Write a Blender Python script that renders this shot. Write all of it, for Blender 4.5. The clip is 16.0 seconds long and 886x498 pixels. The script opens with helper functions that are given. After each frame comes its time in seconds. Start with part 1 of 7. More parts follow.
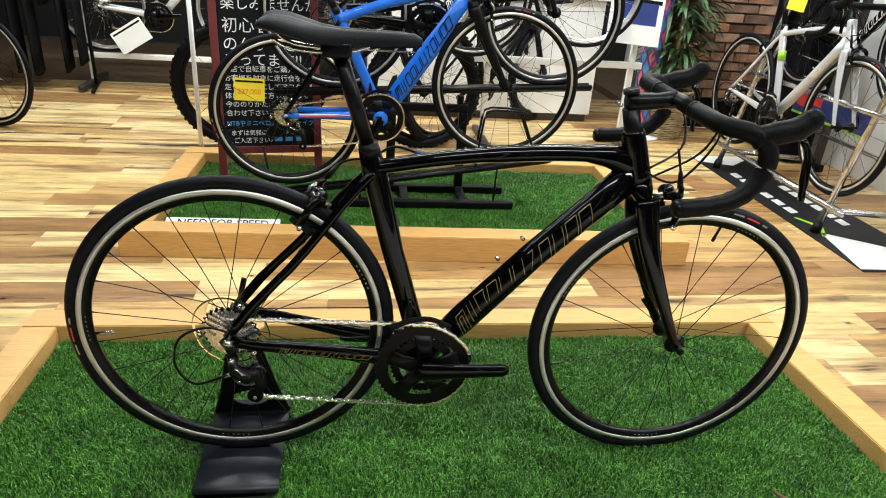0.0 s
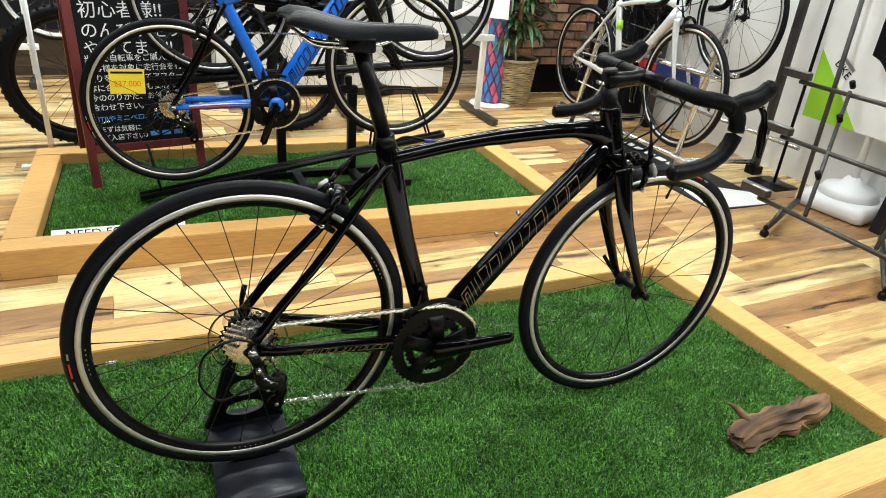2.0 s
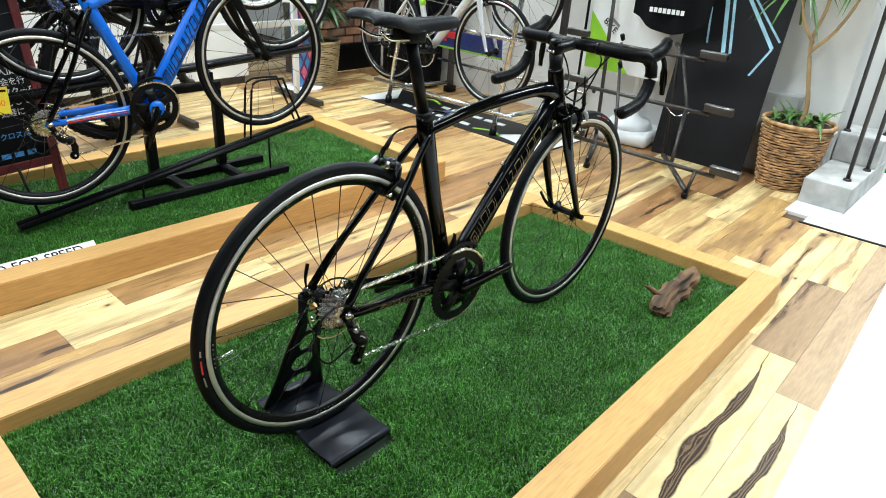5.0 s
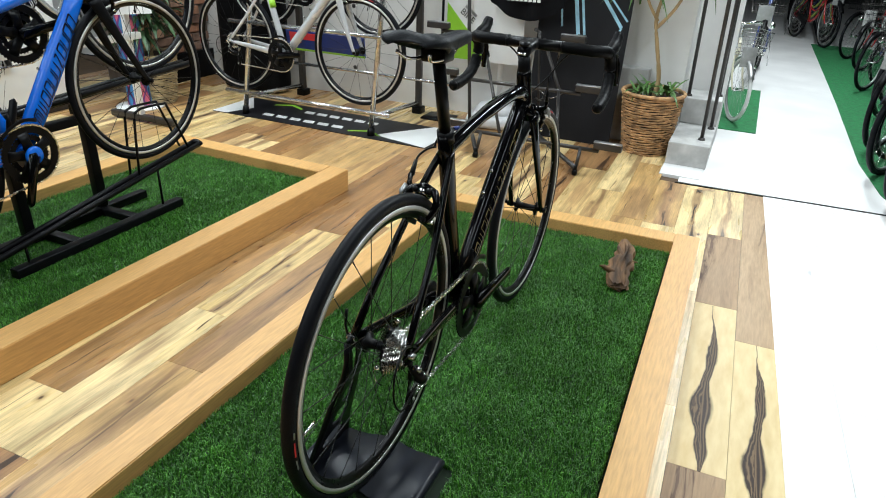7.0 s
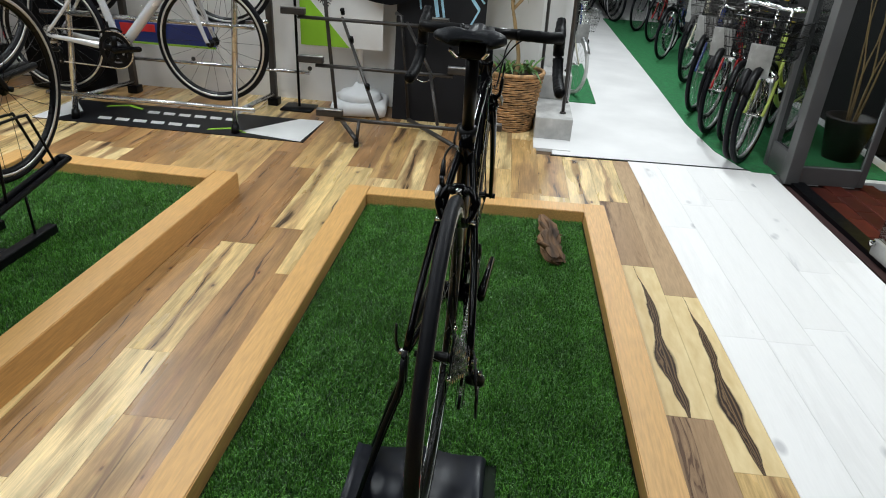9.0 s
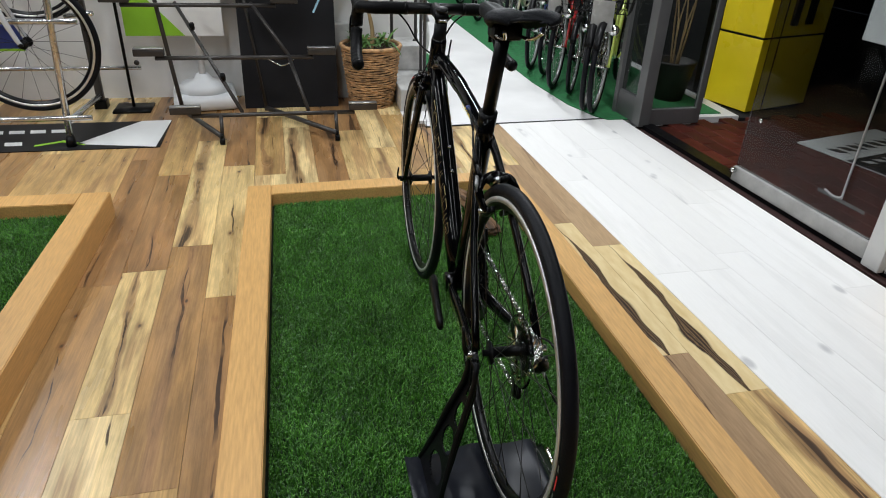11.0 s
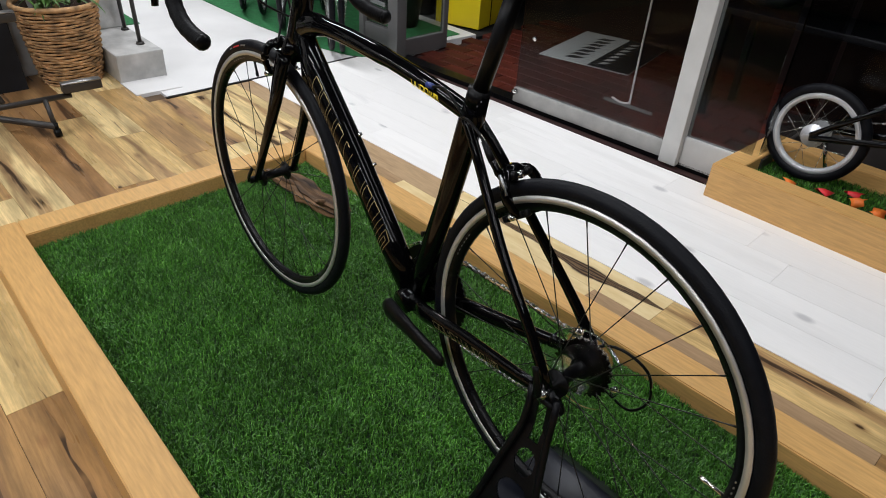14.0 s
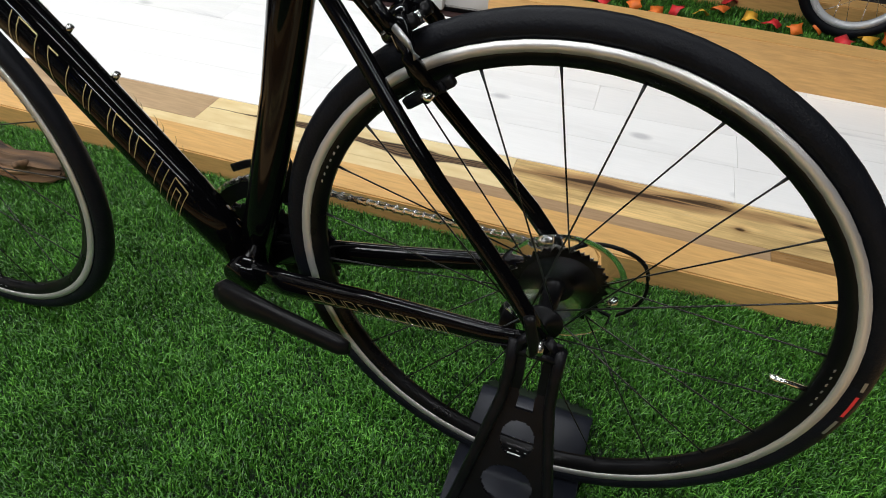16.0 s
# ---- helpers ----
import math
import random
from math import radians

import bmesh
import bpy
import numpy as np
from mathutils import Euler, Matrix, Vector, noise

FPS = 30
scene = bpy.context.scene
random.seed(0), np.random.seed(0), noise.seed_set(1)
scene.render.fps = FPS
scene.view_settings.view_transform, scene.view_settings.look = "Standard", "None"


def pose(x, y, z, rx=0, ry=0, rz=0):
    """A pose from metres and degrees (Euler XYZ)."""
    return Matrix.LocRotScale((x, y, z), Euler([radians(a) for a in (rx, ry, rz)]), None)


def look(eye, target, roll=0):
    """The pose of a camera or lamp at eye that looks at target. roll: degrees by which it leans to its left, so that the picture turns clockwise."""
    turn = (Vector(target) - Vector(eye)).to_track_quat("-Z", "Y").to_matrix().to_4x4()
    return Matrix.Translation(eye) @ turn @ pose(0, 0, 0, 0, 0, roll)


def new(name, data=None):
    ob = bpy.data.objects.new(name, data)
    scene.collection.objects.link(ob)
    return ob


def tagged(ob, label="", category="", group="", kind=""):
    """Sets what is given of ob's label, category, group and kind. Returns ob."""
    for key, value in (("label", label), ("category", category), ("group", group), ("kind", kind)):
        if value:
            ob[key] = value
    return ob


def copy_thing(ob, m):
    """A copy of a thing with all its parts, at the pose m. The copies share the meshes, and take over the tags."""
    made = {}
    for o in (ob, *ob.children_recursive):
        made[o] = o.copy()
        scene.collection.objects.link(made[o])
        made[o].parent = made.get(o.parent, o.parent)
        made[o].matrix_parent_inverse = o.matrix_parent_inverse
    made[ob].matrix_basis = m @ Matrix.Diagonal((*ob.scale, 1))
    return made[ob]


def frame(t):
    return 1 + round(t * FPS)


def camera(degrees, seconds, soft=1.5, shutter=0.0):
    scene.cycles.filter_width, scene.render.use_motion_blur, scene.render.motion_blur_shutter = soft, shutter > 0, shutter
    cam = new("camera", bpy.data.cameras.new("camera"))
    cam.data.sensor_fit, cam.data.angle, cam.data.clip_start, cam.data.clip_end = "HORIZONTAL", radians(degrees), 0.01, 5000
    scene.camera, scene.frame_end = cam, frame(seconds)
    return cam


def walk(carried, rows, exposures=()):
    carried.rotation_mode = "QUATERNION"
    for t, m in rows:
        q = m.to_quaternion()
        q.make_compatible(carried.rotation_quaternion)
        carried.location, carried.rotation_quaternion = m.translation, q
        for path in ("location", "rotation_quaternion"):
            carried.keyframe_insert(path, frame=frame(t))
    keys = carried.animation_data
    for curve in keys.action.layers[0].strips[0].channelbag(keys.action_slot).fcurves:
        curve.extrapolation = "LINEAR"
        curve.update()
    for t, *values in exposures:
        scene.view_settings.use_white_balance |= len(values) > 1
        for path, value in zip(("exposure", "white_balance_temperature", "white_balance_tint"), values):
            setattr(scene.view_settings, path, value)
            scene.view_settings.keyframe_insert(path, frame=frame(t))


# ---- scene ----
cam = camera(68.1, 16.0, 1.0)
PATH = [
    (0, (0.254, -1.232, 1.201), (0.522, 0.558, 0.351), 4.2),
    (0.5, (0.175, -1.212, 1.203), (0.554, 0.557, 0.351), 4.1),
    (1, (0.08, -1.174, 1.204), (0.618, 0.544, 0.332), 4.1),
    (1.5, (-0.013, -1.153, 1.203), (0.639, 0.52, 0.321), 4.7),
    (2, (-0.138, -1.169, 1.215), (0.642, 0.446, 0.33), 5.1),
    (2.5, (-0.266, -1.195, 1.222), (0.644, 0.353, 0.341), 6.0),
    (3, (-0.358, -1.188, 1.218), (0.631, 0.309, 0.334), 6.1),
    (5.5, (-0.885, -0.947, 1.242), (0.548, 0.129, 0.352), 2.9),
    (6, (-0.937, -0.83, 1.249), (0.573, 0.13, 0.355), 2.1),
    (6.5, (-0.973, -0.716, 1.249), (0.606, 0.115, 0.344), 2.8),
    (7, (-1.016, -0.581, 1.254), (0.621, 0.142, 0.362), 2.3),
    (7.5, (-1.081, -0.445, 1.261), (0.623, 0.108, 0.371), 0.8),
    (8, (-1.105, -0.333, 1.253), (0.638, 0.082, 0.363), 2.3),
    (10.5, (-1.072, 0.282, 1.256), (0.66, 0.03, 0.288), 2.5),
    (11, (-0.999, 0.384, 1.245), (0.705, -0.021, 0.28), 2.5),
    (11.5, (-0.907, 0.454, 1.264), (0.756, -0.095, 0.299), 1.6),
    (12, (-0.823, 0.545, 1.264), (0.812, -0.141, 0.338), 2.4),
    (12.5, (-0.747, 0.661, 1.26), (0.822, -0.175, 0.344), 1.5),
    (13, (-0.672, 0.738, 1.245), (0.802, -0.232, 0.303), 4.1),
    (13.5, (-0.562, 0.749, 1.22), (0.794, -0.316, 0.207), 5.0),
    (14, (-0.424, 0.734, 1.198), (0.778, -0.428, 0.101), 3.8),
    (14.5, (-0.292, 0.737, 1.173), (0.682, -0.573, 0.018), 2.5),
    (15, (-0.195, 0.72, 1.111), (0.532, -0.701, -0.094), 2.6),
    (15.5, (-0.126, 0.647, 1.041), (0.407, -0.802, -0.23), 3.2),
    (16, (-0.042, 0.546, 0.975), (0.423, -0.872, -0.356), 2.8),
]
walk(cam, [(t, look(eye, target, roll)) for t, eye, target, roll in PATH],
     [(0.0, 0.02, 6500, 11), (3.0, 0.11, 6400, 9), (5.5, 0.05, 5900, 7), (8.0, -0.66, 6100, 11), (10.5, -0.8, 6200, 14), (13.0, -0.88, 6300, 18), (14.5, -0.88, 6300, 18), (16.0, -0.6, 6350, 16)])

# ---- world and light ----
world = bpy.data.worlds.new("world")
scene.world = world
world.use_nodes = True
world.node_tree.nodes["Background"].inputs[0].default_value = (0.75, 0.85, 1.0, 1)
world.node_tree.nodes["Background"].inputs[1].default_value = 0.02


def strip_lamp(x, y, z, lx, ly, watts, color=(0.95, 1.0, 0.97)):
    d = bpy.data.lights.new("strip_lamp", "AREA")
    d.shape, d.size, d.size_y, d.energy, d.color = "RECTANGLE", lx, ly, watts, color
    ob = new("strip_lamp", d)
    ob.matrix_world = pose(x, y, z)
    return ob


CEIL = 2.9
LAMPS = [(-1.6, 0.9, 32), (0.9, 0.9, 48), (-1.6, 3.2, 75), (0.9, 3.2, 75), (2.3, 2.5, 78),
         (-1.0, -1.35, 25), (1.2, -1.35, 54), (3.6, -0.9, 90), (6.2, -0.9, 90)]
for lx, ly, w in LAMPS:
    strip_lamp(lx, ly, CEIL - 0.09, 1.9, 0.16, w)

# ---- materials ----


def mat(name, color=(0.5, 0.5, 0.5), rough=0.5, metal=0.0, noise_scale=0.0, spread=0.0, bump=0.0, bump_scale=0.0, coat=0.0, stretch=(1, 1, 1), spec=0.5):
    m = bpy.data.materials.new(name)
    m.use_nodes = True
    nt = m.node_tree
    b = nt.nodes["Principled BSDF"]
    b.inputs["Base Color"].default_value = (*color, 1)
    b.inputs["Roughness"].default_value = rough
    b.inputs["Metallic"].default_value = metal
    b.inputs["Coat Weight"].default_value = coat
    b.inputs["Coat Roughness"].default_value = 0.04
    b.inputs["Specular IOR Level"].default_value = spec
    if noise_scale or bump:
        tc = nt.nodes.new("ShaderNodeTexCoord")
        mp = nt.nodes.new("ShaderNodeMapping")
        mp.inputs["Scale"].default_value = stretch
        nt.links.new(tc.outputs["Object"], mp.inputs[0])
    if noise_scale:
        n1 = nt.nodes.new("ShaderNodeTexNoise")
        n1.inputs["Scale"].default_value = noise_scale
        n1.inputs["Detail"].default_value = 6
        nt.links.new(mp.outputs[0], n1.inputs["Vector"])
        r = nt.nodes.new("ShaderNodeValToRGB")
        r.color_ramp.elements[0].position, r.color_ramp.elements[1].position = 0.3, 0.7
        r.color_ramp.elements[0].color = (*[c * (1 - spread) for c in color], 1)
        r.color_ramp.elements[1].color = (*[min(1, c * (1 + spread)) for c in color], 1)
        nt.links.new(n1.outputs["Fac"], r.inputs[0])
        nt.links.new(r.outputs[0], b.inputs["Base Color"])
        mr = nt.nodes.new("ShaderNodeMapRange")
        mr.inputs[3].default_value, mr.inputs[4].default_value = max(0, rough - 0.12), min(1, rough + 0.12)
        nt.links.new(n1.outputs["Fac"], mr.inputs[0])
        nt.links.new(mr.outputs[0], b.inputs["Roughness"])
    if bump:
        n2 = nt.nodes.new("ShaderNodeTexNoise")
        n2.inputs["Scale"].default_value = bump_scale
        n2.inputs["Detail"].default_value = 4
        nt.links.new(mp.outputs[0], n2.inputs["Vector"])
        bp = nt.nodes.new("ShaderNodeBump")
        bp.inputs["Strength"].default_value = bump
        bp.inputs["Distance"].default_value = 0.004
        nt.links.new(n2.outputs["Fac"], bp.inputs["Height"])
        nt.links.new(bp.outputs[0], b.inputs["Normal"])
    return m


def nodes_of(m):
    return m.node_tree, m.node_tree.nodes["Principled BSDF"]


def plank_material(name, pale, mid, dark, streak, rough, contrast=1.0, heartwood=None):
    """Boards with grain along x, whose tone changes from board to board."""
    m = mat(name, mid, rough)
    nt, b = nodes_of(m)
    N, L = nt.nodes.new, nt.links.new
    oi = N("ShaderNodeObjectInfo")
    geo = N("ShaderNodeNewGeometry")
    off = N("ShaderNodeVectorMath")
    off.operation = "SCALE"
    off.inputs[0].default_value = (37.0, 91.0, 13.0)
    L(oi.outputs["Random"], off.inputs["Scale"])
    add = N("ShaderNodeVectorMath")
    L(geo.outputs["Position"], add.inputs[0])
    L(off.outputs[0], add.inputs[1])
    mp = N("ShaderNodeMapping")
    mp.inputs["Scale"].default_value = (0.85, 8.5, 8.5)
    L(add.outputs[0], mp.inputs[0])
    warp = N("ShaderNodeTexNoise")
    warp.inputs["Scale"].default_value = 2.2
    warp.inputs["Detail"].default_value = 3
    L(mp.outputs[0], warp.inputs["Vector"])
    wv = N("ShaderNodeVectorMath")
    wv.operation = "MULTIPLY_ADD"
    wv.inputs[1].default_value = (0.35, 0.85, 0.0)
    L(warp.outputs["Color"], wv.inputs[0])
    L(mp.outputs[0], wv.inputs[2])
    grain = N("ShaderNodeTexNoise")
    grain.inputs["Scale"].default_value = 1.5
    grain.inputs["Detail"].default_value = 8
    grain.inputs["Roughness"].default_value = 0.65
    L(wv.outputs[0], grain.inputs["Vector"])
    fine = N("ShaderNodeTexNoise")
    fine.inputs["Scale"].default_value = 18
    fine.inputs["Detail"].default_value = 5
    L(mp.outputs[0], fine.inputs["Vector"])
    tone = N("ShaderNodeValToRGB")
    e = tone.color_ramp.elements
    e[0].position, e[0].color = 0.0, (*pale, 1)
    e[1].position, e[1].color = 1.0, (*dark, 1)
    e2 = e.new(0.55)
    e2.color = (*mid, 1)
    L(oi.outputs["Random"], tone.inputs[0])
    heart = N("ShaderNodeValToRGB")
    h = heart.color_ramp.elements
    h[0].position, h[0].color = 0.50 if contrast > 0.5 else 0.47, (0, 0, 0, 1)
    h[1].position, h[1].color = 0.63, (1, 1, 1, 1)
    L(grain.outputs["Fac"], heart.inputs[0])
    mx = N("ShaderNodeMix")
    mx.data_type = "RGBA"
    mx.inputs[7].default_value = (*(heartwood or dark), 1)
    L(heart.outputs[0], mx.inputs[0])
    L(tone.outputs[0], mx.inputs[6])
    grain2 = N("ShaderNodeTexNoise")
    grain2.inputs["Scale"].default_value = 1.1
    grain2.inputs["Detail"].default_value = 7
    grain2.inputs["Roughness"].default_value = 0.6
    grain2.inputs["Distortion"].default_value = 0.5
    L(wv.outputs[0], grain2.inputs["Vector"])
    vein = N("ShaderNodeValToRGB")
    v = vein.color_ramp.elements
    v[0].position, v[0].color = 0.44, (0, 0, 0, 1)
    v[1].position, v[1].color = 0.56, (0, 0, 0, 1)
    for pos, val in ((0.48, 0.5), (0.49, 0.95), (0.51, 0.95), (0.52, 0.5)):
        q = v.new(pos)
        q.color = (val, val, val, 1)
    L(grain2.outputs["Fac"], vein.inputs[0])
    patch = N("ShaderNodeTexNoise")
    patch.inputs["Scale"].default_value = 0.9
    patch.inputs["Detail"].default_value = 2
    L(mp.outputs[0], patch.inputs["Vector"])
    pr = N("ShaderNodeValToRGB")
    pr.color_ramp.elements[0].position, pr.color_ramp.elements[0].color = 0.47 if contrast > 0.5 else 0.6, (0, 0, 0, 1)
    pr.color_ramp.elements[1].position, pr.color_ramp.elements[1].color = 0.58 if contrast > 0.5 else 0.8, (1, 1, 1, 1)
    L(patch.outputs["Fac"], pr.inputs[0])
    knot = N("ShaderNodeTexVoronoi")
    knot.inputs["Scale"].default_value = 1.3
    kmap = N("ShaderNodeMapping")
    kmap.inputs["Scale"].default_value = (1.6, 3.2, 0.0) if contrast > 0.25 else (2.8, 5.0, 0.0)
    L(add.outputs[0], kmap.inputs[0])
    L(kmap.outputs[0], knot.inputs["Vector"])
    kr = N("ShaderNodeValToRGB")
    kr.color_ramp.elements[0].position, kr.color_ramp.elements[0].color = 0.045 if contrast > 0.25 else 0.06, (1, 1, 1, 1)
    kr.color_ramp.elements[1].position, kr.color_ramp.elements[1].color = 0.085 if contrast > 0.25 else 0.14, (0, 0, 0, 1)
    L(knot.outputs["Distance"], kr.inputs[0])
    vm = N("ShaderNodeMath")
    vm.operation = "MULTIPLY"
    L(vein.outputs[0], vm.inputs[0])
    L(pr.outputs[0], vm.inputs[1])
    vk = N("ShaderNodeMath")
    vk.operation = "MAXIMUM"
    L(vm.outputs[0], vk.inputs[0])
    L(kr.outputs[0], vk.inputs[1])
    mx2 = N("ShaderNodeMix")
    mx2.data_type = "RGBA"
    mx2.inputs[7].default_value = (*streak, 1)
    L(vk.outputs[0], mx2.inputs[0])
    L(mx.outputs[2], mx2.inputs[6])
    hsv = N("ShaderNodeHueSaturation")
    mr = N("ShaderNodeMapRange")
    mr.inputs[1].default_value, mr.inputs[2].default_value = 0.3, 0.7
    mr.inputs[3].default_value, mr.inputs[4].default_value = (0.86, 1.12) if contrast > 0.25 else (0.98, 1.01)
    L(fine.outputs["Fac"], mr.inputs[0])
    L(mr.outputs[0], hsv.inputs["Value"])
    L(mx2.outputs[2], hsv.inputs["Color"])
    L(hsv.outputs[0], b.inputs["Base Color"])
    bp = N("ShaderNodeBump")
    bp.inputs["Strength"].default_value = 0.15
    bp.inputs["Distance"].default_value = 0.002
    L(fine.outputs["Fac"], bp.inputs["Height"])
    L(bp.outputs[0], b.inputs["Normal"])
    return m


def floor_wood(name, rough):
    """Rustic boards: cream, tan or mauve brown, each with a wavering dark heart line, grain and small knots."""
    m = mat(name, (0.6, 0.4, 0.18), rough)
    nt, b = nodes_of(m)
    N, L = nt.nodes.new, nt.links.new

    def math_node(op, a, c=None, d=None):
        q = N("ShaderNodeMath")
        q.operation = op
        for i, v in enumerate((a, c, d)):
            if v is None:
                continue
            if isinstance(v, (int, float)):
                q.inputs[i].default_value = v
            else:
                L(v, q.inputs[i])
        return q.outputs[0]

    def span(v, a, c, lo=0.0, hi=1.0):
        q = N("ShaderNodeMapRange")
        q.interpolation_type = "SMOOTHSTEP"
        for i, k in enumerate((a, c, lo, hi)):
            q.inputs[i + 1].default_value = k
        L(v, q.inputs[0])
        return q.outputs[0]

    def mix(fac, a, colour):
        q = N("ShaderNodeMix")
        q.data_type = "RGBA"
        L(fac, q.inputs[0])
        L(a, q.inputs[6])
        q.inputs[7].default_value = (*colour, 1)
        return q.outputs[2]

    oi = N("ShaderNodeObjectInfo")
    geo = N("ShaderNodeNewGeometry")
    tc = N("ShaderNodeTexCoord")
    own = N("ShaderNodeSeparateXYZ")
    L(tc.outputs["Object"], own.inputs[0])
    off = N("ShaderNodeVectorMath")
    off.operation = "SCALE"
    off.inputs[0].default_value = (37.0, 91.0, 13.0)
    L(oi.outputs["Random"], off.inputs["Scale"])
    place = N("ShaderNodeVectorMath")
    L(geo.outputs["Position"], place.inputs[0])
    L(off.outputs[0], place.inputs[1])

    def field(sx, sy, detail, rough_=0.55):
        mp = N("ShaderNodeMapping")
        mp.inputs["Scale"].default_value = (sx, sy, 0.7)
        L(place.outputs[0], mp.inputs[0])
        n = N("ShaderNodeTexNoise")
        n.inputs["Scale"].default_value = 1.0
        n.inputs["Detail"].default_value = detail
        n.inputs["Roughness"].default_value = rough_
        L(mp.outputs[0], n.inputs["Vector"])
        return n.outputs["Fac"]

    fine = field(7.0, 190.0, 5)
    fibre = field(3.5, 60.0, 4)
    broad = field(1.1, 9.0, 3)
    wander = field(1.5, 0.6, 3)
    girth = field(2.0, 0.5, 3)
    tone = N("ShaderNodeValToRGB")
    e = tone.color_ramp.elements
    tone.color_ramp.interpolation = "CONSTANT"
    e[0].position, e[0].color = 0.0, (0.80, 0.60, 0.29, 1)
    e[1].position, e[1].color = 0.83, (0.35, 0.185, 0.072, 1)
    for pos, col in ((0.24, (0.54, 0.335, 0.13)), (0.40, (0.74, 0.53, 0.23)), (0.54, (0.42, 0.235, 0.088)), (0.66, (0.70, 0.48, 0.205))):
        e.new(pos).color = (*col, 1)
    L(oi.outputs["Random"], tone.inputs[0])
    # broad brown bands, ragged along the grain
    rag = math_node("MULTIPLY_ADD", math_node("SUBTRACT", fibre, 0.5), 0.30, broad)
    col = mix(math_node("MULTIPLY", span(rag, 0.52, 0.66), 0.75), tone.outputs[0], (0.36, 0.205, 0.088))
    # the heart line of each board, off its middle and wavering
    middle = math_node("MULTIPLY_ADD", oi.outputs["Random"], 7.31, 0.0)
    middle = math_node("FRACT", middle)
    middle = math_node("MULTIPLY_ADD", math_node("SUBTRACT", middle, 0.5), 0.09, math_node("MULTIPLY", math_node("SUBTRACT", wander, 0.5), 0.13))
    away = math_node("ABSOLUTE", math_node("SUBTRACT", own.outputs[1], middle))
    away = math_node("MULTIPLY_ADD", math_node("SUBTRACT", fibre, 0.5), 0.016, away)
    strength = span(math_node("FRACT", math_node("MULTIPLY", oi.outputs["Random"], 23.7)), 0.25, 0.6, 0.12, 1.0)
    wide = math_node("MULTIPLY", span(girth, 0.36, 0.7, 0.0008, 0.023), strength)
    halo = math_node("SUBTRACT", 1.0, span(math_node("DIVIDE", away, math_node("MULTIPLY_ADD", wide, 1.6, 0.006)), 0.55, 1.25))
    col = mix(math_node("MULTIPLY", math_node("MULTIPLY", halo, strength), 0.72), col, (0.30, 0.16, 0.072))
    core = math_node("SUBTRACT", 1.0, span(math_node("DIVIDE", away, wide), 0.6, 1.0))
    split = math_node("MULTIPLY", span(field(2.0, 95.0, 3), 0.36, 0.5), span(field(3.6, 5.0, 3), 0.43, 0.56))
    col = mix(math_node("MULTIPLY", math_node("MULTIPLY", core, split), 0.93), col, (0.04, 0.022, 0.013))
    # a fainter side line
    side = math_node("ABSOLUTE", math_node("ADD", math_node("SUBTRACT", own.outputs[1], math_node("MULTIPLY", middle, -0.6)), math_node("MULTIPLY_ADD", broad, 0.05, -0.025)))
    thin = math_node("SUBTRACT", 1.0, span(side, 0.0008, 0.0032))
    col = mix(math_node("MULTIPLY", math_node("MULTIPLY", thin, math_node("MULTIPLY", span(girth, 0.5, 0.42), span(field(4.4, 6.0, 2), 0.47, 0.56))), 0.7), col, (0.12, 0.06, 0.028))
    # small knots
    km = N("ShaderNodeMapping")
    km.inputs["Scale"].default_value = (4.6, 8.5, 0.0)
    L(place.outputs[0], km.inputs[0])
    knot = N("ShaderNodeTexVoronoi")
    knot.inputs["Scale"].default_value = 1.0
    L(km.outputs[0], knot.inputs["Vector"])
    kd = math_node("MULTIPLY_ADD", math_node("SUBTRACT", fibre, 0.5), 0.07, knot.outputs["Distance"])
    col = mix(math_node("MULTIPLY", math_node("SUBTRACT", 1.0, span(kd, 0.03, 0.17)), 0.55), col, (0.24, 0.10, 0.04))
    col = mix(math_node("MULTIPLY", math_node("SUBTRACT", 1.0, span(kd, 0.03, 0.075)), 0.9), col, (0.035, 0.018, 0.012))
    hsv = N("ShaderNodeHueSaturation")
    L(math_node("MULTIPLY", span(fine, 0.3, 0.7, 0.86, 1.12), span(field(3.0, 14.0, 5, 0.65), 0.3, 0.7, 0.64, 1.15)), hsv.inputs["Value"])
    L(col, hsv.inputs["Color"])
    L(hsv.outputs[0], b.inputs["Base Color"])
    L(span(broad, 0.3, 0.7, rough - 0.06, rough + 0.1), b.inputs["Roughness"])
    bp = N("ShaderNodeBump")
    bp.inputs["Strength"].default_value = 0.15
    bp.inputs["Distance"].default_value = 0.002
    L(fine, bp.inputs["Height"])
    L(bp.outputs[0], b.inputs["Normal"])
    return m


M_FLOOR = floor_wood("floor_wood", 0.3)


